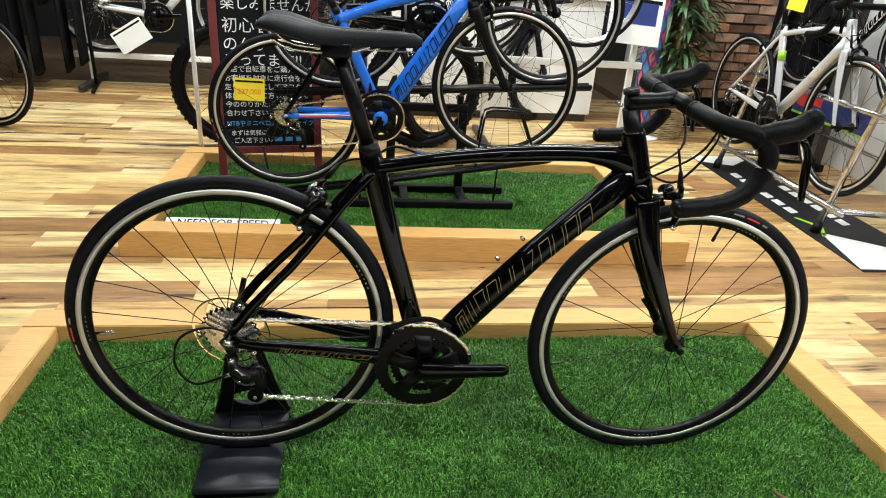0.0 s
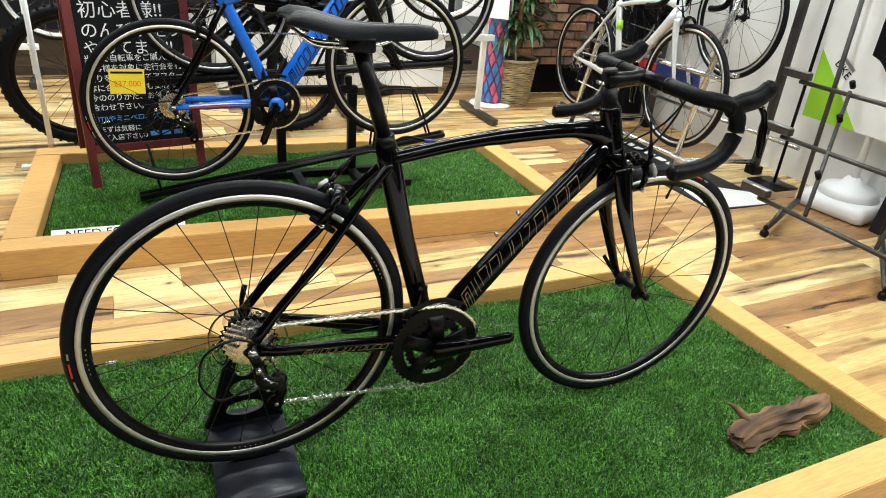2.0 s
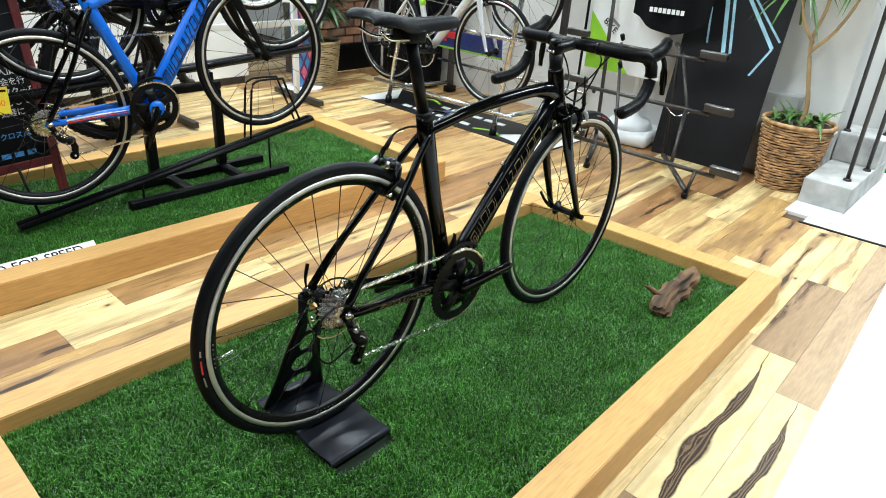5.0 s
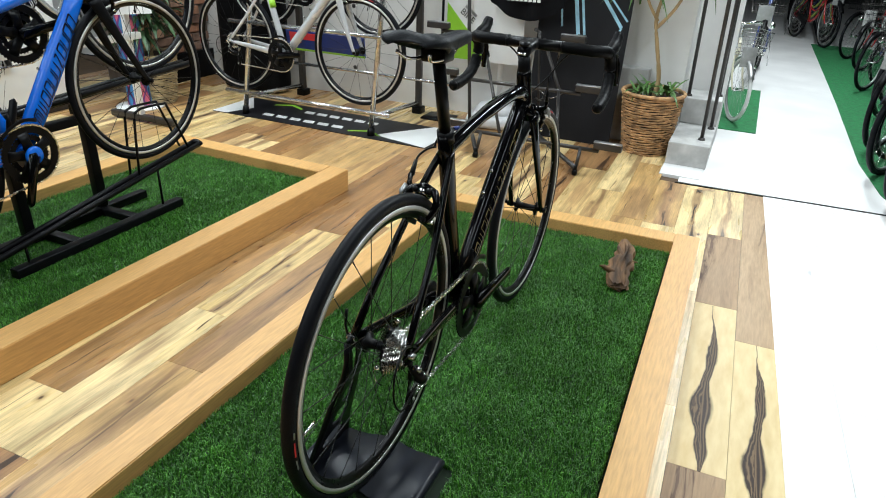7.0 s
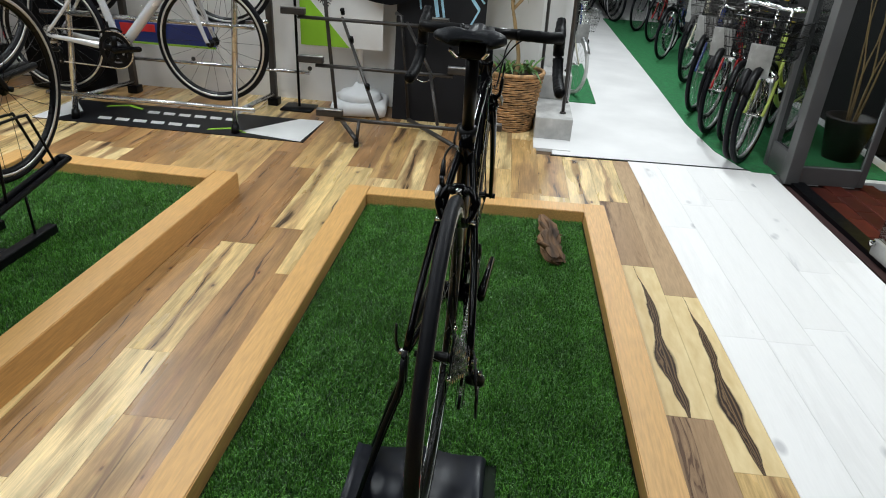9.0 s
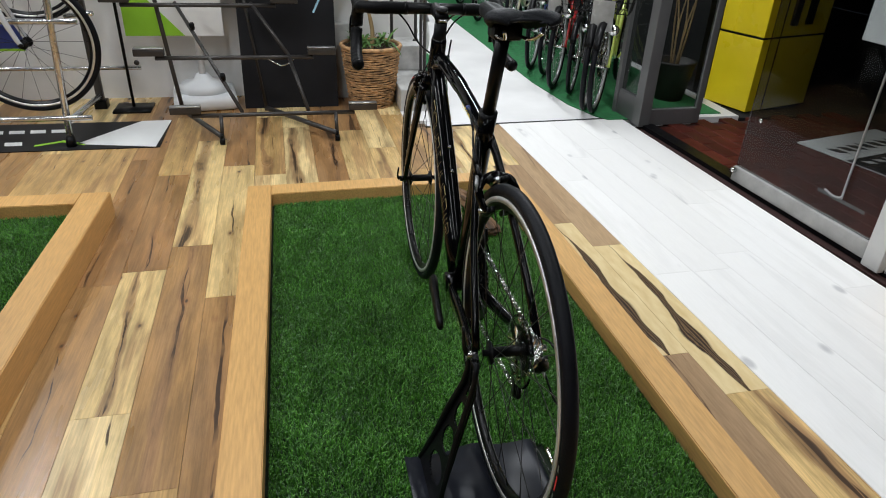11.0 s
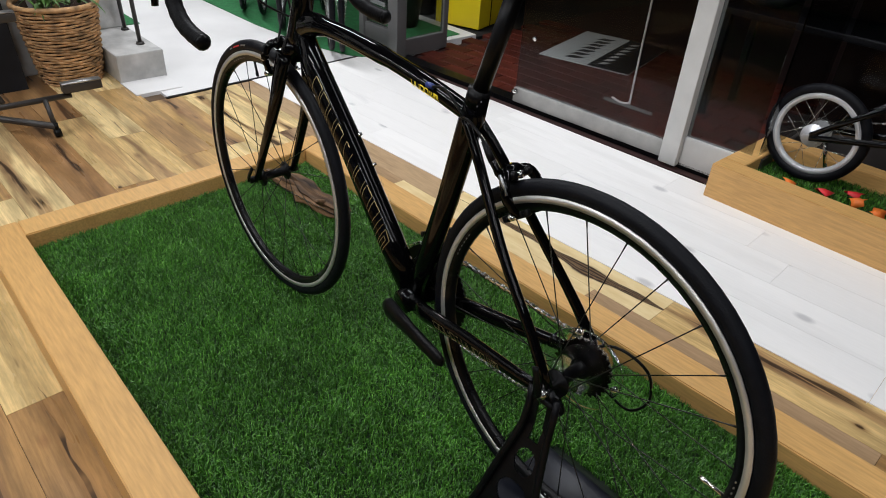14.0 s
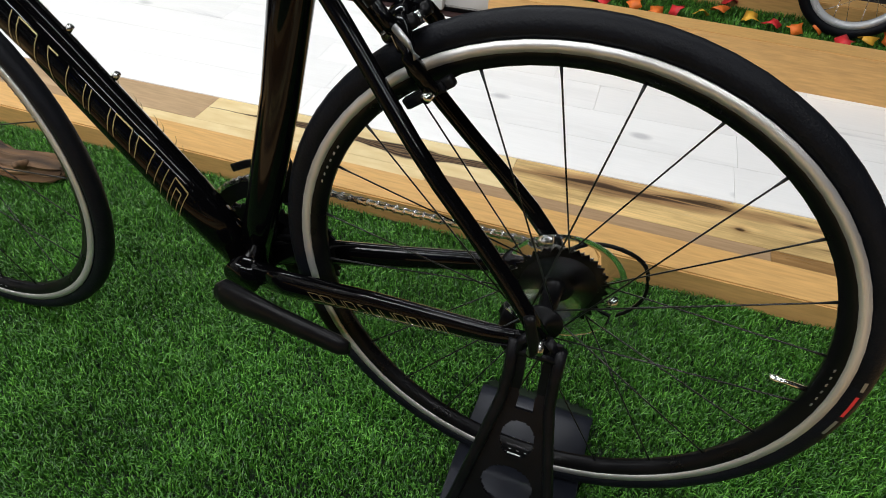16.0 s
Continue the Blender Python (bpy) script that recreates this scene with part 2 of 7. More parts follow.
def figured_wood(name):
    """A pale board with a dark figure that swells and narrows twice about its middle line."""
    m = mat(name, (0.78, 0.60, 0.32), 0.42, spec=0.15)
    nt, b = nodes_of(m)
    N, L = nt.nodes.new, nt.links.new

    def calc(op, a, c=None):
        q = N("ShaderNodeMath")
        q.operation = op
        for k, v in enumerate((a, c)):
            if isinstance(v, (int, float)):
                q.inputs[k].default_value = v
            elif v is not None:
                L(v, q.inputs[k])
        return q.outputs[0]

    tc, sp = N("ShaderNodeTexCoord"), N("ShaderNodeSeparateXYZ")
    L(tc.outputs["Object"], sp.inputs[0])
    geo, mp, nz = N("ShaderNodeNewGeometry"), N("ShaderNodeMapping"), N("ShaderNodeTexNoise")
    mp.inputs["Scale"].default_value = (9.0, 30.0, 1.0)
    nz.inputs["Scale"].default_value, nz.inputs["Detail"].default_value = 1.0, 5.0
    L(geo.outputs["Position"], mp.inputs[0])
    L(mp.outputs[0], nz.inputs["Vector"])
    jag = calc("SUBTRACT", nz.outputs["Fac"], 0.5)
    x = sp.outputs[0]
    away = calc("ABSOLUTE", calc("ADD", calc("ADD", sp.outputs[1], calc("MULTIPLY", calc("SINE", calc("MULTIPLY", x, 9.0)), 0.008)), calc("MULTIPLY", jag, 0.022)))
    swell = []
    for at, wide, size in ((-0.20, 0.12, 0.032), (0.12, 0.16, 0.017), (-0.40, 0.08, 0.014)):
        d = calc("DIVIDE", calc("SUBTRACT", x, at), wide)
        swell.append(calc("MULTIPLY", calc("EXPONENT", calc("MULTIPLY", calc("MULTIPLY", d, d), -1.0)), size))
    half = calc("ADD", calc("ADD", swell[0], calc("ADD", swell[1], swell[2])), 0.001)
    ratio = calc("DIVIDE", away, half)
    inside = calc("SUBTRACT", 1.0, calc("SMOOTH_MIN", calc("MAXIMUM", calc("MULTIPLY", calc("SUBTRACT", ratio, 0.8), 4.0), 0.0), 1.0))
    inside.node.inputs[2].default_value = 0.0
    rings = calc("MULTIPLY", calc("ADD", calc("SINE", calc("MULTIPLY", calc("ADD", ratio, calc("MULTIPLY", jag, 0.9)), 15.0)), 1.0), 0.5)
    ramp = N("ShaderNodeValToRGB")
    e = ramp.color_ramp.elements
    e[0].position, e[0].color = 0.2, (0.035, 0.022, 0.016, 1)
    e[1].position, e[1].color = 1.0, (0.20, 0.13, 0.07, 1)
    e.new(0.6).color = (0.075, 0.045, 0.028, 1)
    L(rings, ramp.inputs[0])
    base = N("ShaderNodeValToRGB")
    e = base.color_ramp.elements
    e[0].position, e[0].color = 0.3, (0.66, 0.49, 0.24, 1)
    e[1].position, e[1].color = 0.7, (0.80, 0.65, 0.37, 1)
    L(nz.outputs["Fac"], base.inputs[0])
    mx = N("ShaderNodeMix")
    mx.data_type = "RGBA"
    L(inside, mx.inputs[0])
    L(base.outputs[0], mx.inputs[6])
    L(ramp.outputs[0], mx.inputs[7])
    L(mx.outputs[2], b.inputs["Base Color"])
    return m


M_FIGURED = figured_wood("figured_board")
M_BROWNBOARD = plank_material("brown_board", (0.45, 0.31, 0.18), (0.40, 0.265, 0.15), (0.36, 0.235, 0.13), (0.11, 0.06, 0.035), 0.42, 1.0)
M_BROWNBOARD.node_tree.nodes["Principled BSDF"].inputs["Specular IOR Level"].default_value = 0.2
M_WHITE_FLOOR = plank_material("white_boards", (0.90, 0.885, 0.865), (0.885, 0.87, 0.85), (0.84, 0.825, 0.805), (0.58, 0.57, 0.57), 0.5, 0.2)
M_TIMBER = plank_material("planter_timber", (0.645, 0.375, 0.13), (0.635, 0.365, 0.126), (0.61, 0.345, 0.115), (0.52, 0.275, 0.085), 0.45, 0.3)
M_GAP = mat("joint_dark", (0.10, 0.06, 0.03), 0.8, noise_scale=20, spread=0.3)
M_STEPCONCRETE = mat("step_concrete", (0.47, 0.465, 0.45), 0.8, noise_scale=9, spread=0.28, bump=0.4, bump_scale=60)
M_WALL = mat("wall_concrete", (0.74, 0.73, 0.71), 0.7, noise_scale=2.2, spread=0.12, bump=0.2, bump_scale=25)
M_PASSAGE = mat("passage_concrete", (0.74, 0.73, 0.72), 0.6, noise_scale=2.5, spread=0.08, bump=0.15, bump_scale=60)
# lack of light put into the colour: near-black for unlit surfaces
M_UNLIT = mat("unlit_interior", (0.007, 0.0065, 0.0065), 0.8, noise_scale=2, spread=0.3)
M_DARKWALL = mat("dark_wall", (0.009, 0.0085, 0.009), 0.7, noise_scale=2, spread=0.3)
M_CEIL = mat("ceiling_paint", (0.035, 0.035, 0.038), 0.8, noise_scale=2, spread=0.05)
M_GLOSS = mat("gloss_black_paint", (0.0015, 0.0015, 0.0018), 0.06, coat=0.14, spec=0.12)
M_MATT = mat("matt_black", (0.004, 0.004, 0.0045), 0.34, noise_scale=30, spread=0.25, spec=0.14)
M_TAPE = mat("bar_tape", (0.003, 0.003, 0.0035), 0.5, spec=0.09, bump=0.25, bump_scale=260)
M_SADDLE = mat("saddle_cover", (0.005, 0.006, 0.0085), 0.48, spec=0.17, bump=0.3, bump_scale=400)
M_RUBBER = mat("tyre_rubber", (0.0035, 0.004, 0.006), 0.5, spec=0.15, noise_scale=40, spread=0.25, bump=0.2, bump_scale=300)
M_RIM = mat("black_rim", (0.003, 0.003, 0.0034), 0.3, spec=0.2, noise_scale=20, spread=0.2)
M_TRACK = mat("brushed_brake_track", (0.66, 0.645, 0.62), 0.42, 0.8, noise_scale=9, spread=0.12)
M_CHROME = mat("chrome", (0.8, 0.8, 0.8), 0.12, 1.0, noise_scale=9, spread=0.05)
M_SATIN = mat("satin_silver_tube", (0.64, 0.64, 0.64), 0.22, 0.9, noise_scale=8, spread=0.06)
M_STEEL = mat("steel", (0.5, 0.5, 0.49), 0.26, 1.0, noise_scale=50, spread=0.25)
M_CHAIN = mat("nickel_chain", (0.78, 0.77, 0.75), 0.24, 1.0, noise_scale=120, spread=0.2)
M_COG = mat("bright_sprocket_steel", (0.74, 0.73, 0.71), 0.24, 1.0, noise_scale=80, spread=0.2)
M_ALU = mat("grey_aluminium", (0.4, 0.4, 0.4), 0.4, 0.9, noise_scale=12, spread=0.1)
M_SPOKE = mat("black_spoke", (0.012, 0.012, 0.012), 0.3, 0.4, noise_scale=9, spread=0.1)
M_WHITE = mat("white_paint", (0.8, 0.8, 0.79), 0.35, noise_scale=6, spread=0.04)
M_PLASTIC_W = mat("white_plastic", (0.82, 0.83, 0.84), 0.4, noise_scale=4, spread=0.04)
M_GOLD = mat("gold_line", (0.32, 0.25, 0.11), 0.4, 0.5, noise_scale=30, spread=0.1)
M_YELLOW = mat("yellow_print", (0.85, 0.65, 0.02), 0.5, noise_scale=30, spread=0.05)
M_TAG = mat("yellow_card", (0.85, 0.68, 0.03), 0.6, noise_scale=12, spread=0.08)
M_RED = mat("red_print", (0.6, 0.03, 0.03), 0.5, noise_scale=30, spread=0.1)
M_ORANGE = mat("orange_ink", (0.8, 0.18, 0.02), 0.6, noise_scale=30, spread=0.1)
M_BLUE = mat("blue_paint", (0.008, 0.135, 0.66), 0.25, coat=0.35, noise_scale=4, spread=0.04)
M_SILVERPAINT = mat("silver_paint", (0.62, 0.63, 0.65), 0.25, 0.3, coat=0.7, noise_scale=5, spread=0.05)
M_GREEN = mat("lime_print", (0.3, 0.62, 0.03), 0.5, noise_scale=10, spread=0.05)
M_TURFBASE = mat("turf_backing", (0.004, 0.013, 0.003), 0.9, noise_scale=40, spread=0.3)
M_CARPET = mat("green_carpet", (0.02, 0.16, 0.05), 0.95, noise_scale=25, spread=0.25, bump=0.4, bump_scale=300)
M_BLACKBOARD = mat("blackboard", (0.005, 0.0055, 0.007), 0.6, noise_scale=5, spread=0.4, spec=0.15)
M_CHALK = mat("chalk_white", (0.8, 0.8, 0.8), 0.8, noise_scale=60, spread=0.15)
M_CHALKBLUE = mat("chalk_blue", (0.1, 0.35, 0.8), 0.8, noise_scale=60, spread=0.15)
M_MAROON = mat("maroon_wood", (0.13, 0.02, 0.02), 0.4, noise_scale=14, spread=0.3, stretch=(1, 1, 0.15))
M_DRIFT = mat("driftwood", (0.145, 0.078, 0.036), 0.85, noise_scale=26, spread=0.9, bump=1.0, bump_scale=70, stretch=(0.12, 1, 1))
M_BASKET = mat("woven_rope", (0.43, 0.25, 0.115), 0.7, noise_scale=22, spread=0.6, bump=0.6, bump_scale=120)
M_PALEBASKET = mat("pale_rope", (0.40, 0.31, 0.17), 0.8, noise_scale=14, spread=0.35, bump=0.6, bump_scale=120)
M_SOIL = mat("soil", (0.05, 0.03, 0.02), 0.95, noise_scale=40, spread=0.5)
M_LEAF = mat("leaf_green", (0.07, 0.16, 0.03), 0.45, noise_scale=8, spread=0.4)
M_DARKLEAF = mat("dark_leaf", (0.03, 0.07, 0.02), 0.5, noise_scale=8, spread=0.4)
M_TRUNK = mat("trunk_bark", (0.42, 0.29, 0.14), 0.8, noise_scale=10, spread=0.35, stretch=(1, 1, 0.3))
M_POSTER = mat("black_panel", (0.012, 0.012, 0.014), 0.45, noise_scale=3, spread=0.3, spec=0.2)
M_CYAN = mat("pale_blue_print", (0.35, 0.6, 0.75), 0.4, noise_scale=12, spread=0.3)
M_RACKGREY = mat("grey_steel_paint", (0.055, 0.05, 0.047), 0.4, 0.4, noise_scale=10, spread=0.2)
M_BLKSTEEL = mat("black_powder_coat", (0.0035, 0.0035, 0.0045), 0.38, spec=0.16, noise_scale=40, spread=0.3)
M_PLATE = mat("blue_black_plate", (0.009, 0.0105, 0.016), 0.36, spec=0.3, noise_scale=30, spread=0.25)
M_FRAMEMETAL = mat("window_frame_metal", (0.15, 0.15, 0.15), 0.45, 0.5, noise_scale=4, spread=0.12)
M_POSTWHITE = mat("white_post_paint", (0.56, 0.555, 0.54), 0.5, noise_scale=7, spread=0.1)
M_REDBRICK = mat("red_floor_brick", (0.075, 0.014, 0.008), 0.65, spec=0.15, noise_scale=9, spread=0.3, bump=0.08, bump_scale=30)
M_DARKJOINT = mat("brick_joint", (0.03, 0.008, 0.006), 0.9, noise_scale=30, spread=0.25)
M_MORTAR = mat("mortar", (0.16, 0.13, 0.11), 0.9, noise_scale=30, spread=0.25)
M_YELLOWBOX = mat("yellow_lacquer", (0.75, 0.58, 0.01), 0.3, noise_scale=3, spread=0.06)
M_PURPLE = mat("purple_cloth", (0.16, 0.03, 0.22), 0.6, noise_scale=20, spread=0.3)
M_DIAMOND = mat("blue_diamond", (0.05, 0.2, 0.45), 0.5, noise_scale=20, spread=0.3)
M_PINK = mat("pink_diamond", (0.6, 0.12, 0.2), 0.5, noise_scale=20, spread=0.3)
M_NAVY = mat("navy_print", (0.02, 0.04, 0.2), 0.4, noise_scale=6, spread=0.2)
M_BLACKCLOTH = mat("black_cloth", (0.003, 0.003, 0.004), 0.85, noise_scale=10, spread=0.4, spec=0.15)
M_PROTECT = mat("clear_plastic", (0.97, 0.98, 0.98), 0.05)
M_PROTECT.node_tree.nodes["Principled BSDF"].inputs["Transmission Weight"].default_value = 1.0
M_PROTECT.node_tree.nodes["Principled BSDF"].inputs["IOR"].default_value = 1.12
M_GLASS = mat("window_glass", (0.40, 0.42, 0.42), 0.0)
M_GLASS.node_tree.nodes["Principled BSDF"].inputs["Transmission Weight"].default_value = 1.0
M_GLASS.node_tree.nodes["Principled BSDF"].inputs["IOR"].default_value = 1.2


def random_tint(m, lo, hi):
    """Brightness that changes from piece to piece."""
    nt, b = nodes_of(m)
    src = b.inputs["Base Color"].links[0].from_socket
    oi = nt.nodes.new("ShaderNodeObjectInfo")
    mr = nt.nodes.new("ShaderNodeMapRange")
    mr.inputs[3].default_value, mr.inputs[4].default_value = lo, hi
    nt.links.new(oi.outputs["Random"], mr.inputs[0])
    hs = nt.nodes.new("ShaderNodeHueSaturation")
    nt.links.new(mr.outputs[0], hs.inputs["Value"])
    nt.links.new(src, hs.inputs["Color"])
    nt.links.new(hs.outputs[0], b.inputs["Base Color"])


random_tint(M_REDBRICK, 0.7, 1.3)
M_BRICK = mat("wall_brick", (0.26, 0.14, 0.09), 0.85, noise_scale=11, spread=0.5, bump=0.6, bump_scale=50)
_t, _q = nodes_of(M_BRICK)
_o = _t.nodes.new("ShaderNodeObjectInfo")
_c = _t.nodes.new("ShaderNodeValToRGB")
_c.color_ramp.interpolation = "CONSTANT"
_c.color_ramp.elements[0].color, _c.color_ramp.elements[1].color = (1.0, 0.9, 0.8, 1), (0.35, 0.32, 0.3, 1)
_c.color_ramp.elements[1].position = 0.85
for _at, _col in ((0.2, (0.75, 0.85, 0.95)), (0.4, (1.3, 1.05, 0.8)), (0.55, (0.55, 0.55, 0.58)), (0.7, (1.25, 1.4, 1.45))):
    _c.color_ramp.elements.new(_at).color = (*_col, 1)
_x = _t.nodes.new("ShaderNodeMix")
_x.data_type, _x.blend_type = "RGBA", "MULTIPLY"
_x.inputs[0].default_value = 1.0
_t.links.new(_o.outputs["Random"], _c.inputs[0])
_t.links.new(_q.inputs["Base Color"].links[0].from_socket, _x.inputs[6])
_t.links.new(_c.outputs[0], _x.inputs[7])
_t.links.new(_x.outputs[2], _q.inputs["Base Color"])

M_TURF = bpy.data.materials.new("turf_blades")
M_TURF.use_nodes = True
_nt, _b = nodes_of(M_TURF)
_b.inputs["Roughness"].default_value = 0.42
_b.inputs["Specular IOR Level"].default_value = 0.42
_g = _nt.nodes.new("ShaderNodeNewGeometry")
_r = _nt.nodes.new("ShaderNodeValToRGB")
_r.color_ramp.elements[0].color = (0.012, 0.062, 0.004, 1)
_r.color_ramp.elements[1].color = (0.142, 0.385, 0.046, 1)
_m2 = _r.color_ramp.elements.new(0.6)
_m2.color = (0.045, 0.166, 0.0155, 1)
_nt.links.new(_g.outputs["Random Per Island"], _r.inputs[0])
# noise on the value paints the sheen of leaning pile into the blade colour
_hs = _nt.nodes.new("ShaderNodeHueSaturation")
_n1 = _nt.nodes.new("ShaderNodeTexNoise")
_n1.inputs["Scale"].default_value = 7.0
_n1.inputs["Detail"].default_value = 3
_n1.inputs["Roughness"].default_value = 0.65
_nt.links.new(_g.outputs["Position"], _n1.inputs["Vector"])
_mr = _nt.nodes.new("ShaderNodeMapRange")
for _i, _v in enumerate((0.33, 0.67, 0.8, 1.28)):
    _mr.inputs[_i + 1].default_value = _v
_nt.links.new(_n1.outputs["Fac"], _mr.inputs[0])
_nt.links.new(_mr.outputs[0], _hs.inputs["Value"])
_nt.links.new(_r.outputs[0], _hs.inputs["Color"])
_nt.links.new(_hs.outputs[0], _b.inputs["Base Color"])

# ---- builders ----


def part(name, bm, material, parent=None, label="", smooth=True):
    me = bpy.data.meshes.new(name)
    bm.to_mesh(me)
    bm.free()
    if smooth:
        me.polygons.foreach_set("use_smooth", [True] * len(me.polygons))
    me.materials.append(material)
    ob = new(name, me)
    if parent is not None:
        ob.parent = parent
    if label:
        ob["label"] = label
    return ob


def thing(name, label, category, group="", kind=""):
    return tagged(new(name), label, category, group, kind)


def box(bm, x0, x1, y0, y1, z0, z1, bevel=0.0, m=None):
    r = bmesh.ops.create_cube(bm, size=1.0)
    vs = r["verts"]
    bmesh.ops.transform(bm, matrix=Matrix.Translation(((x0 + x1) / 2, (y0 + y1) / 2, (z0 + z1) / 2)) @ Matrix.Diagonal((x1 - x0, y1 - y0, z1 - z0, 1)), verts=vs)
    if bevel:
        es = list({e for v in vs for e in v.link_edges})
        rb = bmesh.ops.bevel(bm, geom=es, offset=bevel, segments=2, affect="EDGES", profile=0.6)
        vs = list({v for f in rb["faces"] for v in f.verts} | {v for v in vs if v.is_valid})
    if m is not None:
        bmesh.ops.transform(bm, matrix=m, verts=vs)
    return bm


def slab(x0, x1, y0, y1, z0, z1, bevel=0.0, m=None):
    return box(bmesh.new(), x0, x1, y0, y1, z0, z1, bevel, m)


def sweep(bm, pts, radii, seg=10, closed=False, caps=True, up=(0, 0, 1)):
    """A tube along points. radii: one number, a number each, or (across, along up) each."""
    P = [Vector(p) for p in pts]
    n = len(P)
    if not isinstance(radii, (list, tuple)):
        radii = [radii] * n
    rings = []
    for i, p in enumerate(P):
        if closed:
            d = P[(i + 1) % n] - P[i - 1]
        else:
            d = P[min(i + 1, n - 1)] - P[max(i - 1, 0)]
        d.normalize()
        u = Vector(up)
        if abs(d.dot(u)) > 0.97:
            u = Vector((1, 0, 0)) if abs(d.x) < 0.9 else Vector((0, 1, 0))
        s = d.cross(u).normalized()
        w = s.cross(d).normalized()
        r = radii[i]
        ra, rb = r if isinstance(r, (list, tuple)) else (r, r)
        rings.append([bm.verts.new(p + s * (ra * math.cos(2 * math.pi * k / seg)) + w * (rb * math.sin(2 * math.pi * k / seg))) for k in range(seg)])
    for i in range(n if closed else n - 1):
        a, b = rings[i], rings[(i + 1) % n]
        for k in range(seg):
            bm.faces.new((a[k], a[(k + 1) % seg], b[(k + 1) % seg], b[k]))
    if caps and not closed:
        bm.faces.new(rings[0])
        bm.faces.new(rings[-1][::-1])
    return bm


def tube(pts, radii, seg=10, closed=False, up=(0, 0, 1)):
    bm = sweep(bmesh.new(), pts, radii, seg, closed, up=up)
    bmesh.ops.recalc_face_normals(bm, faces=bm.faces)
    return bm


def smooth_path(pts, n=4):
    """More points on a soft curve through the given ones."""
    P = [Vector(p) for p in pts]
    out = []
    for i in range(len(P) - 1):
        p0, p1, p2, p3 = P[max(i - 1, 0)], P[i], P[i + 1], P[min(i + 2, len(P) - 1)]
        for k in range(n):
            t = k / n
            out.append(0.5 * ((2 * p1) + (p2 - p0) * t + (2 * p0 - 5 * p1 + 4 * p2 - p3) * t * t + (3 * p1 - p0 - 3 * p2 + p3) * t ** 3))
    return out + [P[-1]]


def lathe_y(bm, prof, seg=48, cx=0.0, cz=0.0, closed=True):
    """Turns a profile of (radius, y) round an axle along y."""
    rings = []
    for k in range(seg):
        a = 2 * math.pi * k / seg
        rings.append([bm.verts.new((cx + r * math.cos(a), y, cz + r * math.sin(a))) for r, y in prof])
    m = len(prof)
    for k in range(seg):
        a, b = rings[k], rings[(k + 1) % seg]
        for i in range(m if closed else m - 1):
            bm.faces.new((a[i], a[(i + 1) % m], b[(i + 1) % m], b[i]))
    return bm


def lathe_z(prof, seg=32, cx=0.0, cy=0.0):
    bm = bmesh.new()
    rings = []
    for k in range(seg):
        a = 2 * math.pi * k / seg
        rings.append([bm.verts.new((cx + r * math.cos(a), cy + r * math.sin(a), z)) for r, z in prof])
    for k in range(seg):
        a, b = rings[k], rings[(k + 1) % seg]
        for i in range(len(prof) - 1):
            bm.faces.new((a[i], b[i], b[i + 1], a[i + 1]))
    for f in (0, -1):
        if prof[f][0] > 1e-4:
            bm.faces.new([r[f] for r in rings])
    bmesh.ops.recalc_face_normals(bm, faces=bm.faces)
    return bm


def text_part(name, words, size, material, parent, m, extrude=0.0006, align="CENTER"):
    cu = bpy.data.curves.new(name, "FONT")
    cu.body, cu.size, cu.extrude, cu.align_x, cu.align_y = words, size, extrude, align, "CENTER"
    tmp = bpy.data.objects.new(name + "_tmp", cu)
    scene.collection.objects.link(tmp)
    bpy.context.view_layer.update()
    me = bpy.data.meshes.new_from_object(tmp)
    bpy.data.objects.remove(tmp)
    me.transform(m)
    me.materials.clear()
    me.materials.append(material)
    ob = new(name, me)
    if parent is not None:
        ob.parent = parent
    return ob


# ---- bicycles ----


